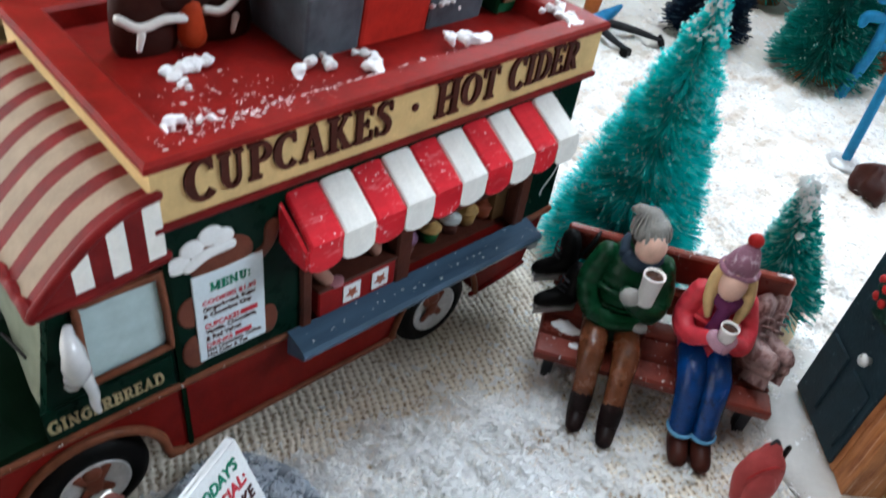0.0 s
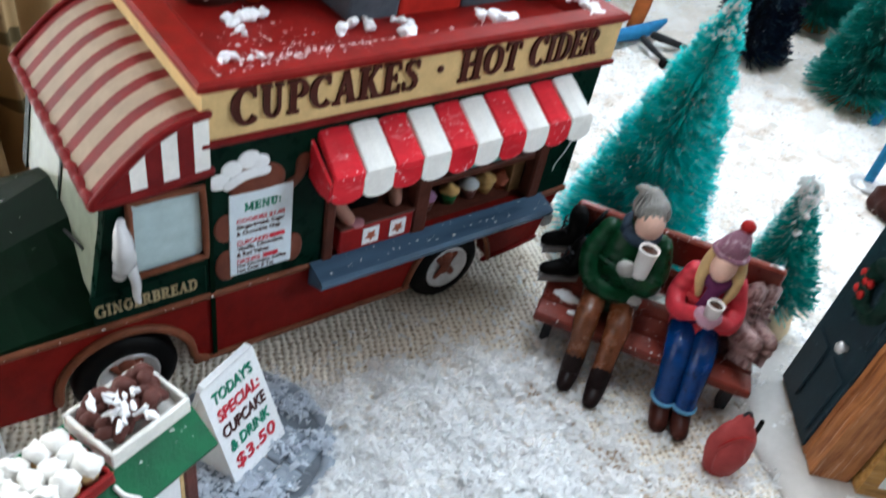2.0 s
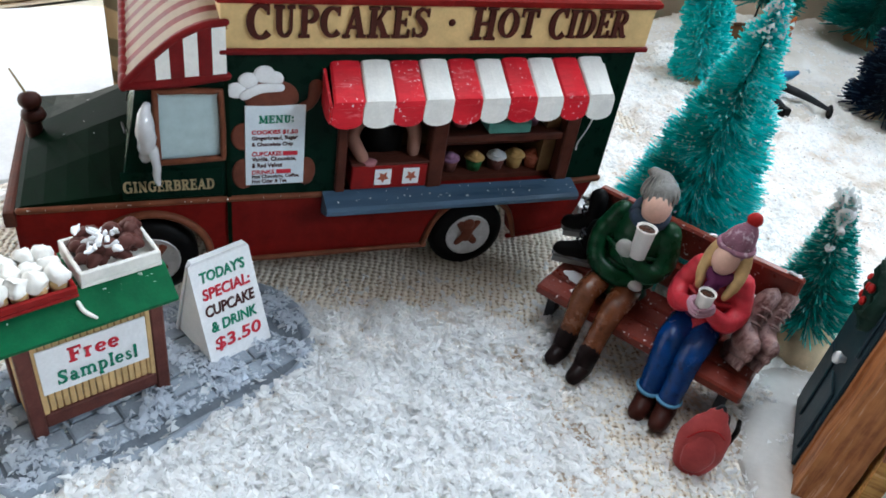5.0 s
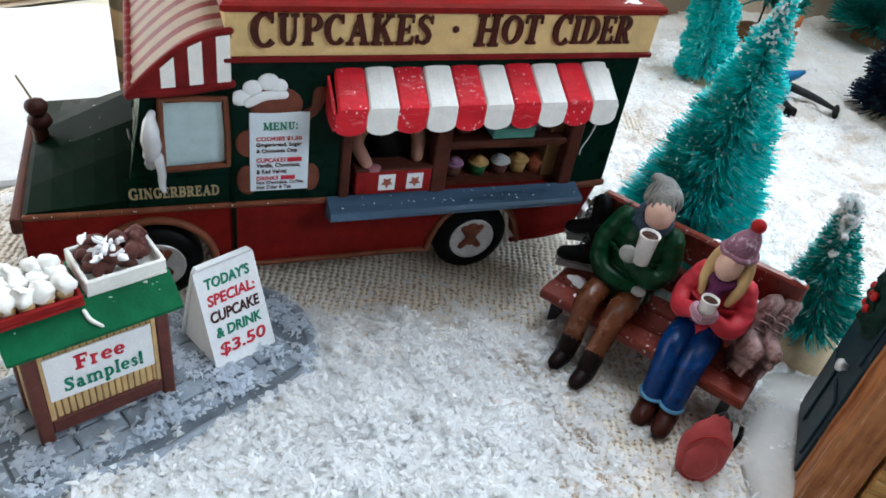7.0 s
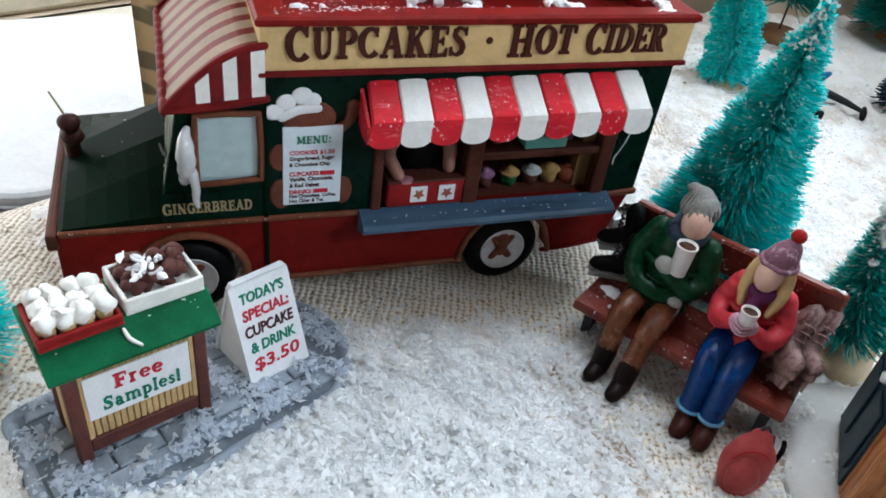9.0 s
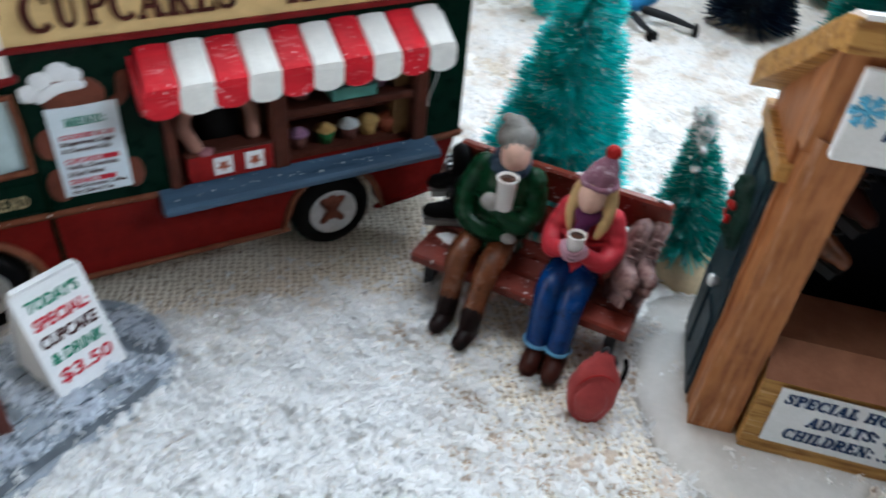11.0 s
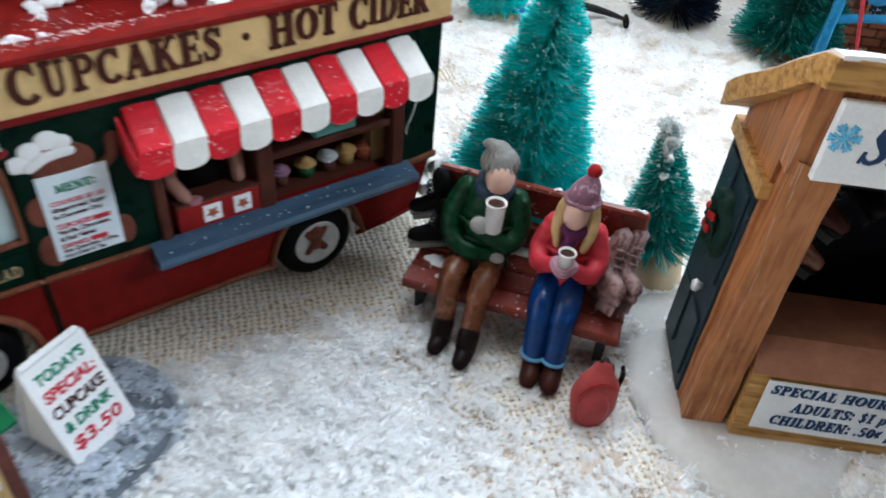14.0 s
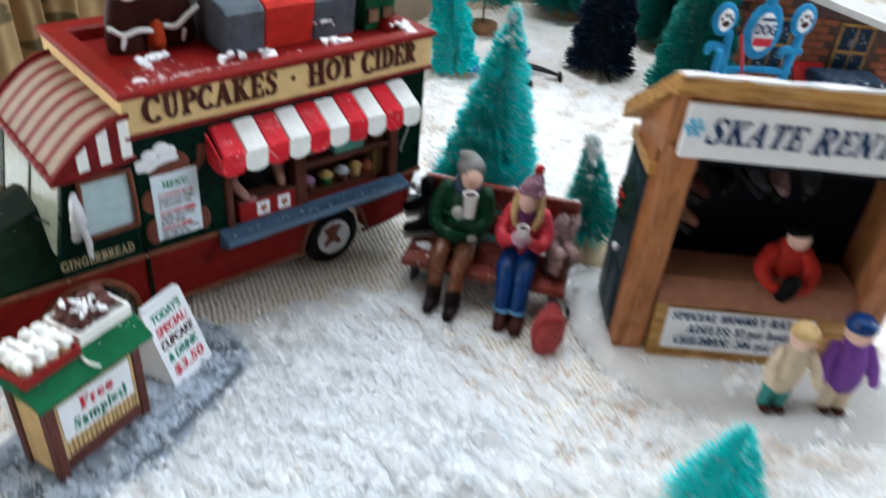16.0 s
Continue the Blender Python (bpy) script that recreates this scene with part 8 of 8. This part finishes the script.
bm = begin()
child(bm, 4.75, -2.5, 0.30, 0, 1, 2, 1.0, 0.15)
statuette("child_figurine", bm, [M["cream_coat"], M["teal_leg"], M["hair_blond"], M["skin"], M["boot"]], "plain child figurine in cream coat and teal trousers", hang, "hut figurines")
bm = begin()
child(bm, 6.9, -2.3, 0.30, 0, 1, 2, 1.1, -0.2)
statuette("child_figurine", bm, [M["purple"], M["cream_coat"], M["jeans"], M["skin"], M["boot"]], "plain child figurine in violet coat and blue hat", hang, "hut figurines")

# ---- far things behind the bench ----
dog = thing("advert_stand", 36.4, 0.7, 0, -37, "bright blue toy advert stand with round medallions", "sign")
for x in (0.0, 4.2):
    part("post", tube(begin(), [(x, 0, 0.0, 0.26), (x + (0.5 if x == 0 else -0.1), 0, 2.6, 0.26), (x + (0.35 if x == 0 else 0.1), 0, 4.6, 0.24)], 8, 3), M["sign_blue"], dog)
part("rail", tube(begin(), [(0.5, 0, 2.6, 0.2), (2.3, 0, 2.75, 0.2), (4.3, 0, 2.7, 0.2)], 8, 4), M["sign_blue"], dog)
for x in (-0.1, 4.1):
    part("arm", tube(begin(), [(x - 0.5, 0, 3.6, 0.2), (x - 0.4, 0, 3.9, 0.26), (x + 0.4, 0, 3.9, 0.22)], 8, 3), M["sign_blue"], dog)
for x, z, rx, rz in ((-0.10, 5.35, 0.68, 0.9), (2.15, 4.85, 1.05, 1.55), (4.2, 5.55, 0.68, 0.9)):
    disc = part("medallion", ball(begin(), (x, 0, z), (rx, 0.25, rz), 0, 20, 10), M["sign_blue"], dog)
    part("face", ball(begin(), (x, -0.14, z), (rx * 0.64, 0.16, rz * 0.70), 0, 18, 8), M["white"], disc, "white medallion face")
    if rx > 1:
        lettering("lettering", "DOG", disc, M["letter_navy"], (x, -0.32, z - 0.1), (1, 0, 0), (0, 0, 1), 1.15, 0.55, 0.02, 0.02, align="CENTER")
        part("print_bar", box(begin(), x - 0.5, x + 0.5, -0.33, -0.28, z - 0.72, z - 0.3), M["letter_red"], disc)
        part("print_bar", box(begin(), x - 0.35, x + 0.4, -0.31, -0.26, z + 0.62, z + 0.78), M["letter_navy"], disc)
    else:
        part("print_pad", ball(begin(), (x, -0.28, z - 0.16), (0.22, 0.05, 0.18), 0, 10, 6), M["letter_dark"], disc)
        for dx, dz in ((-0.26, 0.08), (-0.1, 0.27), (0.1, 0.27), (0.26, 0.08)):
            part("print_toe", ball(begin(), (x + dx, -0.28, z + dz), (0.075, 0.05, 0.11), 0, 8, 6), M["letter_dark"], disc)
part("top_knob", ball(begin(), (2.15, 0, 6.45), (0.3, 0.28, 0.32)), M["sign_blue"], dog)
part("ribbon", tube(begin(), [(0.9, -0.35, 4.6, 0.1), (1.3, -0.4, 3.4, 0.09), (1.6, -0.5, 2.2, 0.08), (2.1, -0.6, 0.6, 0.07)], 6, 3), M["coat_pink"], dog, "pink ribbon")

dog.scale = (1.15, 1.15, 1.15)
house = thing("brick_house", 40.2, 2.2, 0, -45, "red-brown brick toy house with dark windows", "house")
part("wall", prism(begin(), [(0, 0), (12, 0), (12, 4.9), (0, 8.1)], 0, 7, "y"), M["mortar"], house)
bm = begin()
box(bm, 0, 1.05, -0.12, 0.02, 0, 0.42, bevel=0.04)
brick_mesh = finish("brick", bm, M["brick"])
for row in range(19):
    for k in range(11):
        x = 0.05 + k * 1.12 + (0.0 if row % 2 else -0.5)
        if -0.1 <= x <= 10.9 and 0.6 + row * 0.49 < 7.9 - 0.27 * (x + 1.05) and not (1.5 < x + 0.5 < 4.3 and 3 < row < 12) and not (6.6 < x + 0.5 < 9.6 and 3 < row < 12):
            ob = new("brick", brick_mesh)
            ob.parent = house
            ob.location = (x * CM, 0, (0.08 + row * 0.49) * CM)
for x in (1.8, 7.0):
    win = part("window", box(begin(), x, x + 2.2, -0.1, 0.05, 2.1, 5.7), M["hut_edge"], house)
    for dx in (0.15, 1.17):
        for dz in (0.15, 1.9):
            part("pane", box(begin(), x + dx, x + dx + 0.88, -0.16, -0.1, 2.1 + dz, 2.1 + dz + 1.5), M["navy_roof"], win)
part("roof", prism(begin(), [(-0.6, 8.3), (12.6, 4.75), (12.6, 5.2), (-0.6, 8.75)], -0.6, 7.4, "y"), M["snow_base"], house, "sloping roof under dull snow")
part("awning", prism(begin(), [(-1.8, 1.5), (-1.8, 1.8), (0, 3.0), (0, 2.6)], 4.6, 6.6, "x"), M["berry"], house)

crate = solo("blue_crate", ruffle(box(begin(), -2.2, 2.2, -1.2, 1.2, 0, 2.9, bevel=0.15), 0.08, 1), M["navy_roof"], 44.4, -4.4, 0.0, -40, "dark navy toy crate in the snow", "crate")
bm = begin()
tube(bm, [(-3.2, 0.6, 0.75, 0.14), (-1.6, 0.5, 0.75, 0.36), (0.2, 0.4, 0.85, 0.42), (1.6, 0.5, 1.0, 0.30), (2.4, 0.6, 1.15, 0.14)], 10, 4, 0)
tube(bm, [(0.0, 0.9, 0.9, 0.40), (0.7, 1.25, 2.0, 0.46), (1.4, 1.6, 3.0, 0.30), (1.95, 1.9, 3.8, 0.10)], 10, 4, 1)
tube(bm, [(0.6, -0.3, 0.85, 0.24), (1.5, -1.5, 0.7, 0.20), (2.3, -2.5, 0.45, 0.11)], 8, 3, 2)
tube(bm, [(-0.3, -0.3, 0.75, 0.22), (-0.5, -1.3, 0.6, 0.18), (-0.6, -2.2, 0.5, 0.14)], 8, 3, 2)
box(bm, -0.85, -0.3, -2.6, -2.1, 0.03, 0.55, bevel=0.08, m=3)
tube(bm, [(2.05, -2.9, 0.24, 0.14), (2.4, -2.55, 0.34, 0.19), (2.75, -2.2, 0.44, 0.12)], 8, 3, 3)
statuette("fallen_skater_figurine", bm, [M["cyan_blue"], M["orange"], M["iron"], M["black"]], "plain blue and orange skater figurine sprawled on the snow", pose(0.300, 0.119, 0), "far figurines")
post = thing("blue_post", 30.2, -2.6, 0, 0, "bright blue toy post on a silver foot", "post")
part("pole", tube(begin(), [(0, 0, 0.2, 0.22), (0.2, 0.1, 3.0, 0.22), (0.4, 0.2, 6.0, 0.2)], 8, 3), M["sign_blue"], post)
part("foot", lathe(begin(), [(0.02, 0), (0.9, 0.02), (0.8, 0.16), (0.3, 0.3), (0.02, 0.32)], 18), M["silver"], post, "silver round foot")
solo("brown_boulder", ruffle(ruffle(ball(begin(), (0, 0, 0.55), (1.0, 0.8, 0.75), 0, 20, 14), 0.35, 1.1), 0.08, 4.0), M["cookie"], 28.4, -4.4, 0.0, 20, "rough dark brown toy boulder on the snow", "boulder")
